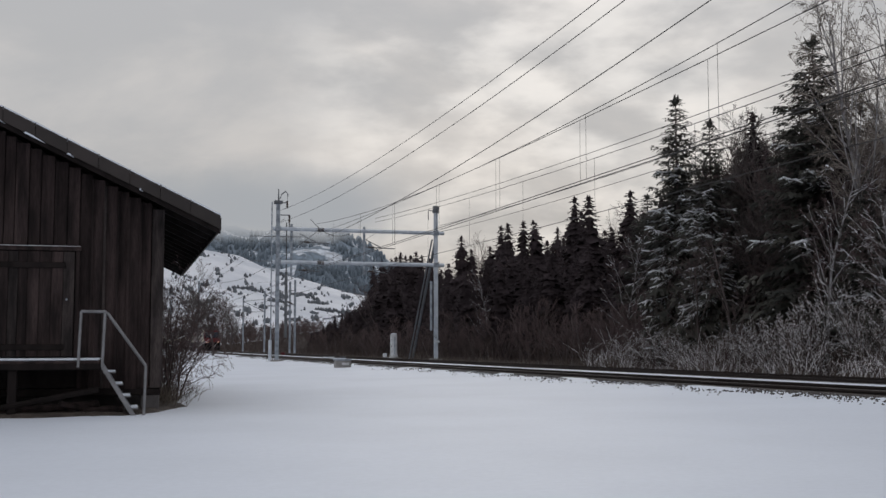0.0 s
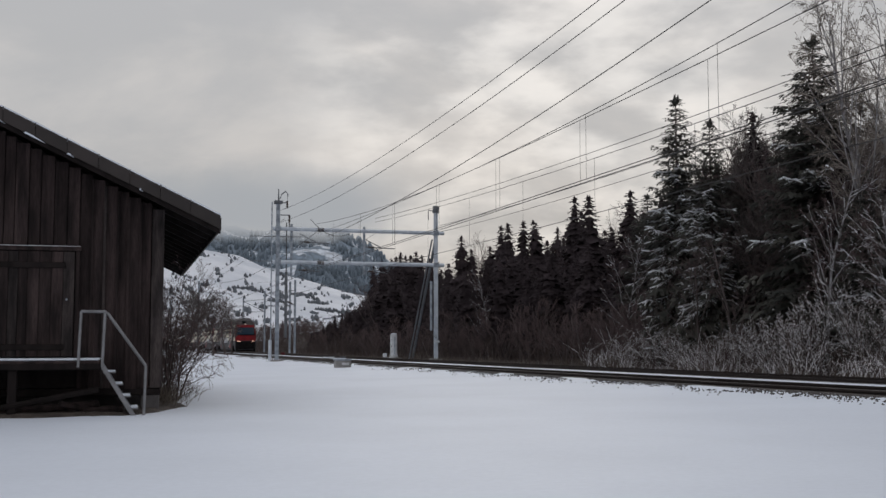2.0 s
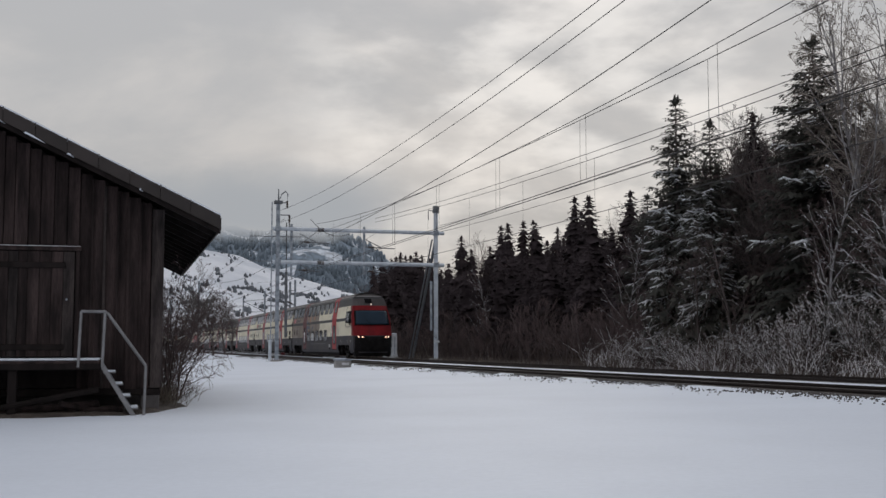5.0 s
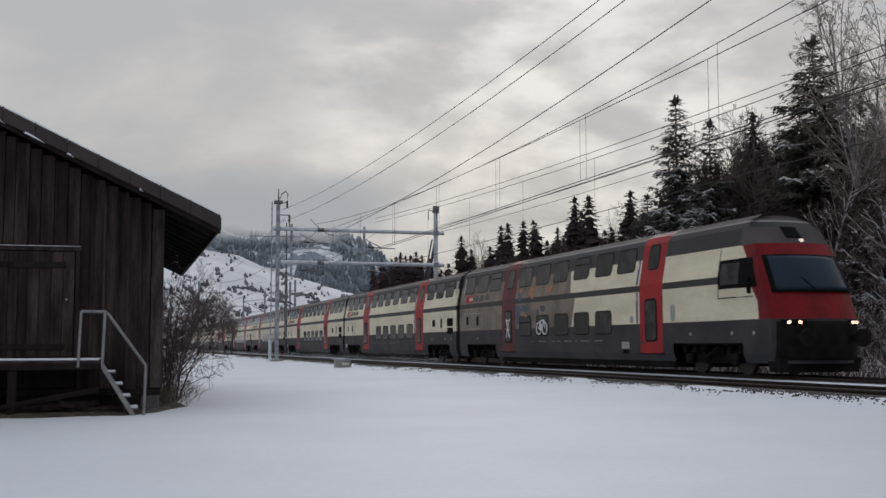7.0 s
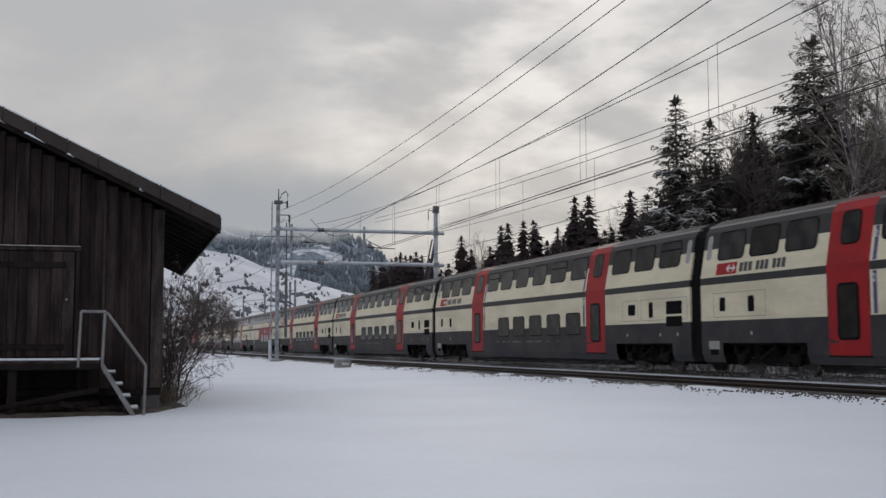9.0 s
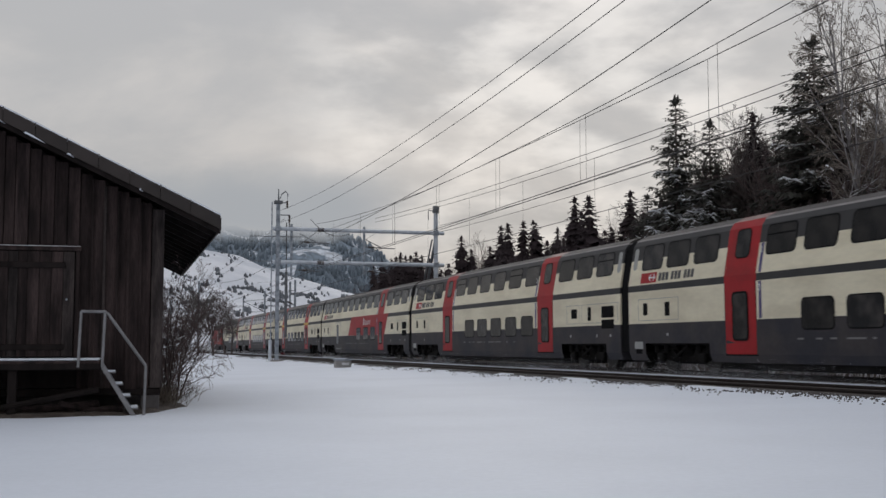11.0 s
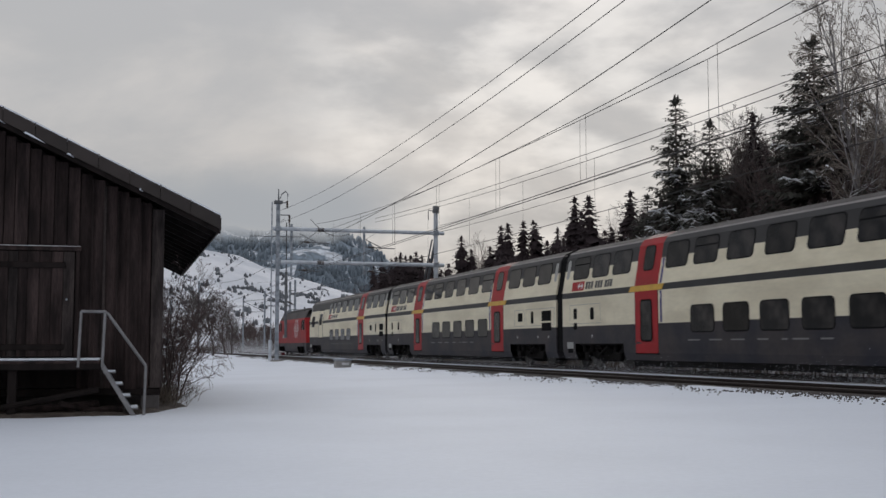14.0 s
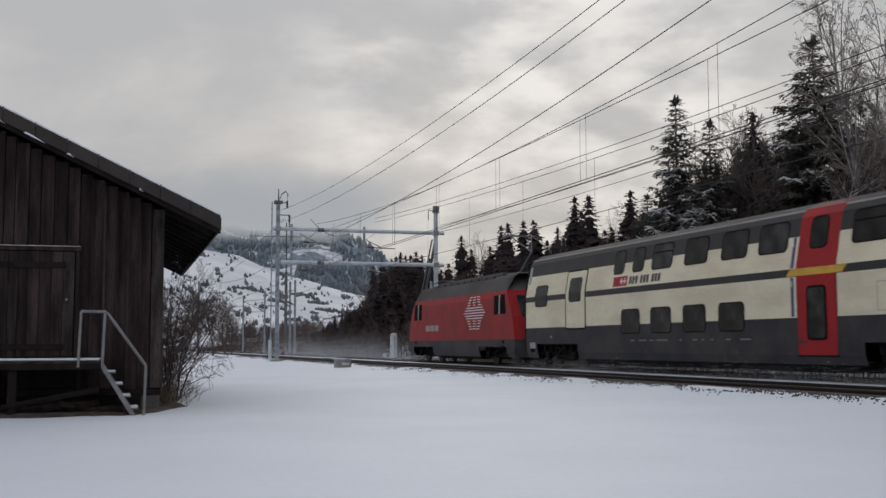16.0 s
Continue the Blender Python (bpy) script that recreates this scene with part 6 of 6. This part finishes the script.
BUSH = [bare_meshes(80, H=3.0, counts=(10, 6, 4, 2), stems=12, arch=0.07, thin=0.0042, snow=0.04, angles=(0.85, 0.8, 0.7, 0.6), ups=(0.05, 0.03, 0.02, 0.0), ratios=(0.55, 0.55, 0.5, 0.5), first=0.15)]
THICKET = [bare_meshes(85 + i, H=3.0, counts=(4, 4, 2), stems=7, arch=0.02, thin=0.012) for i in range(2)]
TREE_KINDS = {"spruce": (SPRUCE, "dark spruce at the edge of the wood", "spruce"),
              "snow": (SPRUCE_SNOW, "tall dark spruce with snow on its branches", "spruce"),
              "dust": (SPRUCE_DUST, "dark spruce lightly dusted with snow", "spruce"),
              "bare": (BARE, "leafless dark deciduous tree in the wood", "tree"),
              "dome": (DOME, "broad leafless tree with a dense crown of fine twigs", "tree"),
              "pale": (BARE_PALE, "leafless tree with snow along its pale limbs", "tree"),
              "birch": (BIRCH, "tall leafless birch with frosted hanging twigs", "birch"),
              "frostbush": (PALE_BUSH, "leafless bush with frosted pale stems", "bush"),
              "thicket": (THICKET, "dark leafless thicket beside the railway", "bush"),
              "bush": (BUSH, "leafless dark bush with many thin stems", "bush")}


def tree(kind, x, y, h, turn, i=0, wide=1.0):
    meshes, label, cat = TREE_KINDS[kind]
    ms = meshes[i % len(meshes)]
    z = float(ground_height(x, y)[0])
    k = h / (3.0 if cat == "bush" else 10.0)
    ob = thing({"spruce": "spruce_tree", "birch": "birch_tree", "bush": "bush", "tree": "bare_tree"}[cat], label, cat, "bushes" if cat == "bush" else "trees along the line",
               m=Matrix.LocRotScale((x, y, z), Euler((0, 0, turn)), (k * wide, k * wide, k)))
    for me in ms:
        if me is not None:
            q = part(me.name.split(".")[0], me, None, ob)
            if "snow" in me.name or (cat == "bush" and me is ms[0]):
                q["kind"] = "stuff"
    return ob


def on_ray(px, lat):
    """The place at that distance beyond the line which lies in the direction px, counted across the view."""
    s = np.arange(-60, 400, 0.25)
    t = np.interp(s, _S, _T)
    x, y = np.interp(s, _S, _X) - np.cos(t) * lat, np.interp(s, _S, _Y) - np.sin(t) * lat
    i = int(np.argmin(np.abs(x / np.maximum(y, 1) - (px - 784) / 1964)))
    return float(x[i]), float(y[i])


def wood_edge():
    rng = random.Random(11)
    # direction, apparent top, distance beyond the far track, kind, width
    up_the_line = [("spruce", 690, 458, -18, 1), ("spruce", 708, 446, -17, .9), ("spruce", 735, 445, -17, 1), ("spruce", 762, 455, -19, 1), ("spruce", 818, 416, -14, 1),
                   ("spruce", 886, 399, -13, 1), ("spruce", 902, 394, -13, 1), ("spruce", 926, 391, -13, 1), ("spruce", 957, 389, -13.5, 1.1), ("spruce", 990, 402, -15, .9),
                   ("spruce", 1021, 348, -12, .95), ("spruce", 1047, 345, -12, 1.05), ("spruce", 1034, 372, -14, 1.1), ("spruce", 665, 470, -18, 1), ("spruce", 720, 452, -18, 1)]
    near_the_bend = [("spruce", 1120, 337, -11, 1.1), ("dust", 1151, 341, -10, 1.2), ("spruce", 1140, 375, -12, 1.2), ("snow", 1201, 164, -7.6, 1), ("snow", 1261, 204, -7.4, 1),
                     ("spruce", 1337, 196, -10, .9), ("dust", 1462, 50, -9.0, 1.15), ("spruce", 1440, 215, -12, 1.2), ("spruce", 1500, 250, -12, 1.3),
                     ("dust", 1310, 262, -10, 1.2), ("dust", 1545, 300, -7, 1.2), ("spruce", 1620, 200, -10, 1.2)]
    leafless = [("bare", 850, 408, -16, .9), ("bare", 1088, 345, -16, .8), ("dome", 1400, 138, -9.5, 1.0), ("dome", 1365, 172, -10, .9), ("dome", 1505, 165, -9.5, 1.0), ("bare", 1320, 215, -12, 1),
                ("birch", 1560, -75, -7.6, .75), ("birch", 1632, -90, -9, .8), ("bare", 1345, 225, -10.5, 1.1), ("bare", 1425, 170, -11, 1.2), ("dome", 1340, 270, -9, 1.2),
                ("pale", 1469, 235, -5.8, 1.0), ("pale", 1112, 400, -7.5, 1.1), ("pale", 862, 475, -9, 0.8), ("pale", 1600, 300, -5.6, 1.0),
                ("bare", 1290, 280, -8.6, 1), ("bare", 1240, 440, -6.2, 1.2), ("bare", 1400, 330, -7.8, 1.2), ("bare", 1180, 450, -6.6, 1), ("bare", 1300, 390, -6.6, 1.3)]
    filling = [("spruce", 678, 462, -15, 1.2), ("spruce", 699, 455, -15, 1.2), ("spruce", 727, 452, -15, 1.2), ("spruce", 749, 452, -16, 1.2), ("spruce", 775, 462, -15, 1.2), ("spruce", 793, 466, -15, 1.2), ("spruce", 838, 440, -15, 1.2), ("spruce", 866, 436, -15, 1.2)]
    rows = up_the_line + near_the_bend + leafless + filling
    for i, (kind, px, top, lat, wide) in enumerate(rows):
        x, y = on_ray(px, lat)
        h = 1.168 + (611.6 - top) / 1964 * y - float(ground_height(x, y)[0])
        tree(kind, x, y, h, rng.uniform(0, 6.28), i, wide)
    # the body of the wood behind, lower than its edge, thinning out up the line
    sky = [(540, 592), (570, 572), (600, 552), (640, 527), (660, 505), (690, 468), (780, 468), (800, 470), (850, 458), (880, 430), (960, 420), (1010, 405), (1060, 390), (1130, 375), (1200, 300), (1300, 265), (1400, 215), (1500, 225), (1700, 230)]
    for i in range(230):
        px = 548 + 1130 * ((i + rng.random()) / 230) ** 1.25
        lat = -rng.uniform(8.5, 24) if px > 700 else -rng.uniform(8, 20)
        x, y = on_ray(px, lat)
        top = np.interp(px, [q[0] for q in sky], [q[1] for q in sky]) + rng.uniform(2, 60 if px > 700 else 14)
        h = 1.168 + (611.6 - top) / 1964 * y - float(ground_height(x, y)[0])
        if h < 1.2:
            continue
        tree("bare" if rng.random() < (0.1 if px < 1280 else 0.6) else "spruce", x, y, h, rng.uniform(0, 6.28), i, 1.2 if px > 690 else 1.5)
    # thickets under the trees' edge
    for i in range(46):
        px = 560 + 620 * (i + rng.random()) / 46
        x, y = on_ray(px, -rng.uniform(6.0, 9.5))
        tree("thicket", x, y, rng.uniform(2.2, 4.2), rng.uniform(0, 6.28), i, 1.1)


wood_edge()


def brush():
    """Thickets of thin stems and dry grass in front of the trees; frosted where they stand in the open."""
    rng = np.random.default_rng(5)
    for name, mat, n, s0, s1, l0, l1, hh, run, label in (
            ("brush", BRUSH_DARK, 9500, -48, 240, -10.5, -4.4, 2.6, 1.35, "dark leafless brushwood along the railway"),
            ("frosted_brush", BRUSH_FROST, 3600, -48, 4, -6.0, -3.7, 1.5, 1.35, "frosted pale brushwood along the railway"),
            ("tall_grass", DRY_GRASS, 3400, -48, 60, -5.4, -3.3, 0.55, 1.5, "dry brown grass standing in the snow")):
        s = rng.uniform(0, 1, n) ** run * (s1 - s0) + s0
        lat = rng.uniform(l0, l1, n)
        t = np.interp(s, _S, _T)
        x, y = np.interp(s, _S, _X) - np.cos(t) * lat, np.interp(s, _S, _Y) - np.sin(t) * lat
        z, _l = ground_height(x, y)
        clump = np.array([max(0.18, 0.45 + 1.3 * abs(value(a * 0.22, b * 0.22, 7)) + 0.9 * value(a * 0.6, b * 0.6, 2)) for a, b in zip(x, y)])
        h = hh * clump * rng.uniform(0.45, 1.15, n)
        P = np.stack([x, y, z - 0.05], 1)
        d = np.stack([rng.normal(0, 0.32, n), rng.normal(0, 0.32, n), np.ones(n)], 1)
        M = P + d * (h * 0.55)[:, None]
        d2 = d + rng.normal(0, 0.35, (n, 3))
        d2[:, 2] = 0.7
        T = M + d2 * (h * 0.45)[:, None]
        side = d + rng.normal(0, 0.8, (n, 3))
        side[:, 2] = np.abs(side[:, 2]) * 0.8
        R = M + side * (h * 0.3)[:, None]
        r0 = rng.uniform(0.005, 0.015, n)
        V, F = prisms(np.concatenate([P, M, M]), np.concatenate([M, T, R]), np.concatenate([r0, r0 * 0.7, r0 * 0.6]), np.concatenate([r0 * 0.7, r0 * 0.35, r0 * 0.3]))
        tagged(new(name, raw_mesh(name, V, F, mat)), label, "brush", kind="stuff")


brush()
rb = random.Random(31)
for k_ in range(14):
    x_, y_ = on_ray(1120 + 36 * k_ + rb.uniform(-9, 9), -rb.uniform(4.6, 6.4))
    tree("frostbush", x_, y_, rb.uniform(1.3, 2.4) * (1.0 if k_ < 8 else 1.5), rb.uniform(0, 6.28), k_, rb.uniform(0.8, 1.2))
for k_, (x_, y_, h_, w_) in enumerate(((-5.8, 23.3, 3.2, 0.68), (-6.4, 25.6, 2.3, 0.55))):
    tree("bush", x_, y_, h_, 0.6 + k_ * 1.7, k_, w_)
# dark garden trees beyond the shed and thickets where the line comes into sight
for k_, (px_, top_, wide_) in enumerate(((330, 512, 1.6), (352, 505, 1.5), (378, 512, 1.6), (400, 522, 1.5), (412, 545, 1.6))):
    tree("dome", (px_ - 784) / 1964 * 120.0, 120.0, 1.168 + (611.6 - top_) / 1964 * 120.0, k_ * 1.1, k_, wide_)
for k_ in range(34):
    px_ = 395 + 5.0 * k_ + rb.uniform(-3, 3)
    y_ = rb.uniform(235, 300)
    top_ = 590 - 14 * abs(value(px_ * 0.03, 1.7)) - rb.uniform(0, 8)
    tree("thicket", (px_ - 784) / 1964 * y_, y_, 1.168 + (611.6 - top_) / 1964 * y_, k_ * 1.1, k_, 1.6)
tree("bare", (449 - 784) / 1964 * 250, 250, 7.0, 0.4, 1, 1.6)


def shed_grass():
    rng = np.random.default_rng(8)
    n = 900
    x, y = rng.normal(-5.5, 0.28, n), 20.8 + np.abs(rng.normal(0, 3.2, n))
    x -= (y - 20) * 0.16
    P = np.stack([x, y, np.zeros(n) - 0.03], 1)
    T = P + np.stack([rng.normal(0, 0.22, n), rng.normal(0, 0.22, n), rng.uniform(0.12, 0.55, n)], 1)
    V, F = prisms(P, T, 0.007, 0.002)
    tagged(new("grass_tuft", raw_mesh("grass_tuft", V, F, DRY_GRASS)), "dry brown grass along the shed wall", "grass", kind="stuff")


shed_grass()

# ---- hills beyond the valley ----
HILL_SNOW = material("hill_snow", (0.80, 0.82, 0.86), 0.9, second=(0.66, 0.69, 0.74), scale=0.012, fine=0.09, fine_amount=0.07, space="Object", spec=0.1)
# pale blue-grey base holds the distance haze; second is the snowy clearings
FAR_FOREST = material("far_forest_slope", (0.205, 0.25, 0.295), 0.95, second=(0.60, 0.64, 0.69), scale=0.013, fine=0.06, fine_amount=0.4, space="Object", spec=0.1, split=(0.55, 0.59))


def fade_heights(m, z0, z1, cloud_tint):
    """Whitens the forest with height: its fading into cloud is put into the colour."""
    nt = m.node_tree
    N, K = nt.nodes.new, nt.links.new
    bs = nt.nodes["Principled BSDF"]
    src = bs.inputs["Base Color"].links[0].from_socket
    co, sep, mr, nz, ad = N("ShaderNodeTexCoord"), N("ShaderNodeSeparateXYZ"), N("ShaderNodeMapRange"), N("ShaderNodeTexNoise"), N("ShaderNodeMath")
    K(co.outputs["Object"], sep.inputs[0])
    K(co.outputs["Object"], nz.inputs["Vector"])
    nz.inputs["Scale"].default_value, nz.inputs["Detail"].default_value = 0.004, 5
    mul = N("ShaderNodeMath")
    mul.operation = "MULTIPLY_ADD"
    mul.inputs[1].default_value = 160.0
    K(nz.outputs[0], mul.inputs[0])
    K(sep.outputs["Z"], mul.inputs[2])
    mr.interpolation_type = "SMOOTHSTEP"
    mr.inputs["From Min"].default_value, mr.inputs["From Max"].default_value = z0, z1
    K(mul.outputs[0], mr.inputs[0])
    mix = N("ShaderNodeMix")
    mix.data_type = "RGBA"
    mix.inputs[7].default_value = (*cloud_tint, 1)
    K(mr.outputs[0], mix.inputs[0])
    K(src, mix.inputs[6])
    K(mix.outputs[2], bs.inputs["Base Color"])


fade_heights(FAR_FOREST, 400, 600, (0.55, 0.58, 0.62))
# far trees, hedges and house walls: distance haze included in the grey
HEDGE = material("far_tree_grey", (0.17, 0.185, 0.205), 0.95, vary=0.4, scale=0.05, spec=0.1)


def hill(name, label, ridge, d_ridge, d_foot, mat, rough, rows=26, foot_z=0.0):
    """A slope that rises from the valley at d_foot to a ridge line at d_ridge; ridge in direction and apparent height."""
    px = np.linspace(ridge[0][0], ridge[-1][0], 150)
    py = np.interp(px, [q[0] for q in ridge], [q[1] for q in ridge])
    V, F = [], []
    for k in range(rows + 4):
        q = min(k / (rows - 1), 1.0)
        d = d_foot + (d_ridge - d_foot) * q + max(0, k - rows + 1) * 250
        for a, b in zip(px, py):
            x = (a - 784) / 1964 * d
            top = 1.168 + (611.6 - b) / 1964 * d_ridge
            z = foot_z + (top - foot_z) * q ** 1.25 - max(0, k - rows + 1) * 40
            z += rough * (q * (1.2 - q)) * (value(x * 0.006, d * 0.006) + 0.5 * value(x * 0.02, d * 0.02, 3)) * (1 if k < rows else 0)
            V.append((x, d, z))
    n = len(px)
    for k in range(rows + 3):
        for j in range(n - 1):
            F.append((k * n + j, k * n + j + 1, (k + 1) * n + j + 1, (k + 1) * n + j))
    ob = new(name, raw_mesh(name, V, F, mat))
    ob.data.polygons.foreach_set("use_smooth", [True] * len(F))
    tagged(ob, label, "hill", kind="structure")
    return ob


near_hill = hill("backdrop_hill", "snowy meadow slope across the valley", [(-250, 440), (150, 425), (300, 436), (365, 441), (420, 452), (470, 474), (520, 491), (580, 508), (640, 521), (720, 538), (820, 560), (1000, 600)], 1500, 700, HILL_SNOW, 16)
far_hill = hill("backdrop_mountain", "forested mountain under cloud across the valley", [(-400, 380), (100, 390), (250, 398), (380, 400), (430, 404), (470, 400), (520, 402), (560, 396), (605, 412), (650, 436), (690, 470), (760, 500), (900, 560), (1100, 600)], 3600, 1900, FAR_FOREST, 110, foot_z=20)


def little_trees(name, hill_ob, places, mat, label, rng, slim):
    """Small far trees standing on a slope: five-sided crowns, pointed or round."""
    V, F = [], []
    for x, d, h in places:
        hit, p, nrm, idx = hill_ob.ray_cast((x, d, 1500), (0, 0, -1))
        if not hit:
            continue
        o = len(V)
        r_ = h * rng.uniform(0.7, 1.2) * slim
        for zz, q in ((-0.1, 0.7), (0.3, 1.0), (0.7, rng.uniform(0.35, 0.8))):
            for k in range(5):
                a_ = 1.2566 * k + zz
                V.append((x + math.cos(a_) * r_ * q * rng.uniform(0.7, 1.2), d + math.sin(a_) * r_ * q, p.z + h * zz))
        V.append((x, d, p.z + h))
        for w in (0, 5):
            for k in range(5):
                i, j = o + w + k, o + w + (k + 1) % 5
                F += [(i, j, i + 5), (j, j + 5, i + 5)]
        F += [(o + 10 + k, o + 10 + (k + 1) % 5, o + 15) for k in range(5)]
    tagged(new(name, raw_mesh(name, V, F, mat)), label, "trees", kind="stuff")


def hill_trees():
    """Scattered trees and hedges on the snowy slope, and the woods of the mountain behind."""
    rng = np.random.default_rng(9)
    spots = []
    for i in range(2800):
        px, q = rng.uniform(280, 730), rng.uniform(0.03, 1.0)
        if value(px * 0.035, q * 14, 4) < 0.26 and rng.random() > 0.04:
            continue
        d = 700 + 800 * float(np.clip(q, 0.02, 0.99))
        spots.append(((px - 784) / 1964 * d, d, rng.uniform(1.5, 5.5)))
    # hedges and orchard rows across the lower slope
    for k in range(15):
        px, q, ln = rng.uniform(390, 690), rng.uniform(0.12, 0.75), rng.uniform(14, 60)
        for j in range(int(ln / 1.7)):
            d = 700 + 800 * (q + 0.0012 * j * rng.uniform(0.5, 1.5))
            spots.append(((px + 1.7 * j - 784) / 1964 * d, d, rng.uniform(1.5, 4.5)))
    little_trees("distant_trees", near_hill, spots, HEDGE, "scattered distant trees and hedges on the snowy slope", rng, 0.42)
    spots = []
    for i in range(9000):
        px, q = rng.uniform(200, 720), rng.uniform(0.1, 0.98)
        d = 1900 + 1700 * q
        x = (px - 784) / 1964 * d
        if value(x * 0.0065, d * 0.0045, 9) + 0.5 * value(x * 0.02, d * 0.014, 5) > -0.02 and len(spots) < 3600:
            spots.append((x, d, rng.uniform(9, 24)))
    little_trees("mountain_forest", far_hill, spots, MOUNTAIN_TREES, "haze-pale spruce forest patches on the mountain", rng, 0.26)


# spruces paled to blue-grey: distance haze painted into their colour
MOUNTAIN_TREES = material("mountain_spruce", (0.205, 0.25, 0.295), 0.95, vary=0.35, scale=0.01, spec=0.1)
hill_trees()


def farmhouse(px, q, w, turn):
    """A far wooden house with a snowy roof on the slope."""
    d = 700 + 800 * q
    x = (px - 784) / 1964 * d
    hit, p, nrm, idx = near_hill.ray_cast((x, d, 900), (0, 0, -1))
    t = thing("farmhouse", "distant brown farmhouse with snowy roof on the slope", "house", "farmhouses on the slope", m=Matrix.Translation((x, d, p.z - 0.8)) @ Matrix.Rotation(turn, 4, "Z"))
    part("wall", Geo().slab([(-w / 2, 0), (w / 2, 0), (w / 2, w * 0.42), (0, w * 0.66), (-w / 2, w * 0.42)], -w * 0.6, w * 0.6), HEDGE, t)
    for s_ in (-1, 1):
        part("roof", Geo().slab([(0, w * 0.66), (0, w * 0.72), (s_ * w * 0.62, w * 0.42), (s_ * w * 0.62, w * 0.36)], -w * 0.68, w * 0.68), HILL_SNOW, t)


for k_, (px_, q_, w_) in enumerate(((466, 0.40, 7), (520, 0.33, 8), (548, 0.30, 7), (585, 0.36, 8), (600, 0.28, 7), (618, 0.33, 6), (640, 0.25, 7), (556, 0.44, 6), (440, 0.62, 6), (505, 0.52, 6))):
    farmhouse(px_, q_, w_, k_ * 1.3)


def cloud_bank():
    """Low cloud that hangs before the mountain and hides its heights."""
    m = bpy.data.materials.new("low_cloud")
    m.use_nodes = True
    nt = m.node_tree
    nt.nodes.clear()
    N, K = nt.nodes.new, nt.links.new
    out, mix, clear, em = N("ShaderNodeOutputMaterial"), N("ShaderNodeMixShader"), N("ShaderNodeBsdfTransparent"), N("ShaderNodeEmission")
    em.inputs[0].default_value = (0.385, 0.402, 0.425, 1)
    co, sep, nz = N("ShaderNodeTexCoord"), N("ShaderNodeSeparateXYZ"), N("ShaderNodeTexNoise")
    K(co.outputs["Object"], sep.inputs[0])
    K(co.outputs["Object"], nz.inputs["Vector"])
    nz.inputs["Scale"].default_value, nz.inputs["Detail"].default_value = 0.011, 5
    wave = N("ShaderNodeMath")
    wave.operation = "MULTIPLY_ADD"
    wave.inputs[1].default_value = 52.0
    K(nz.outputs[0], wave.inputs[0])
    K(sep.outputs["Z"], wave.inputs[2])
    last = None
    for axis_out, a_, b_ in ((wave.outputs[0], 184, 236), (wave.outputs[0], 334, 240), (sep.outputs["X"], -30, -190)):
        mr = N("ShaderNodeMapRange")
        mr.interpolation_type = "SMOOTHSTEP"
        flip = a_ > b_
        mr.inputs["From Min"].default_value, mr.inputs["From Max"].default_value = min(a_, b_), max(a_, b_)
        mr.inputs["To Min"].default_value, mr.inputs["To Max"].default_value = (1, 0) if flip else (0, 1)
        K(axis_out, mr.inputs[0])
        if last is None:
            last = mr.outputs[0]
        else:
            mu = N("ShaderNodeMath")
            mu.operation = "MULTIPLY"
            K(last, mu.inputs[0])
            K(mr.outputs[0], mu.inputs[1])
            last = mu.outputs[0]
    K(last, mix.inputs[0])
    K(clear.outputs[0], mix.inputs[1])
    K(em.outputs[0], mix.inputs[2])
    K(mix.outputs[0], out.inputs[0])
    ob = part("backdrop_cloud", Geo().box(-1500, 30, 1750, 1751, 60, 420), m)
    tagged(ob, "grey low cloud hanging before the mountain", "cloud", kind="structure")


cloud_bank()

# ---- fine snow whirled up by the train ----
FLAKE = material("powder_snow", (0.80, 0.82, 0.86), 0.9, vary=0.05, spec=0.1)


def spray(name, label, n, x0, x1, seed, spread, height, tail, size):
    """Loose flakes low along the train or trailing behind it; local x towards the front."""
    rng = np.random.default_rng(seed)
    x = rng.uniform(x0, x1, n)
    q = (x1 - x) / (x1 - x0)
    z = np.abs(rng.normal(0, 1, n)) * height * (0.55 + 0.75 * np.sqrt(q) if tail else 0.7 + 0.3 * np.sin(x * 0.47) ** 2)
    y = rng.normal(0, spread, n) * (0.8 + q if tail else 1)
    if not tail:
        y = -1.55 - np.abs(y)
        keep = rng.random(n) < 0.35 + 0.65 * np.abs(np.sin(x * 0.235)) ** 2
        x, y, z, n = x[keep], y[keep], z[keep], int(keep.sum())
    c = np.stack([x, y, z - 0.12], 1)
    V = (c[:, None, :] + rng.normal(0, size, (n, 3, 3))).reshape(-1, 3)
    F = np.arange(3 * n).reshape(-1, 3)
    return tagged(new(name, raw_mesh(name, V, F, FLAKE)), label, "snow spray", kind="stuff")


tail_spray = spray("snow_spray", "fine powder snow trailing behind the locomotive", 110000, -70, -8.6, 21, 1.5, 0.75, True, 0.009)
SPRAYS = [spray("snow_spray", "thin powder snow whirled up beside the running wheels", 26000, -13.4, 13.4, 40 + i, 0.5, 0.24, False, 0.0055) for i in range(8)]

motions()
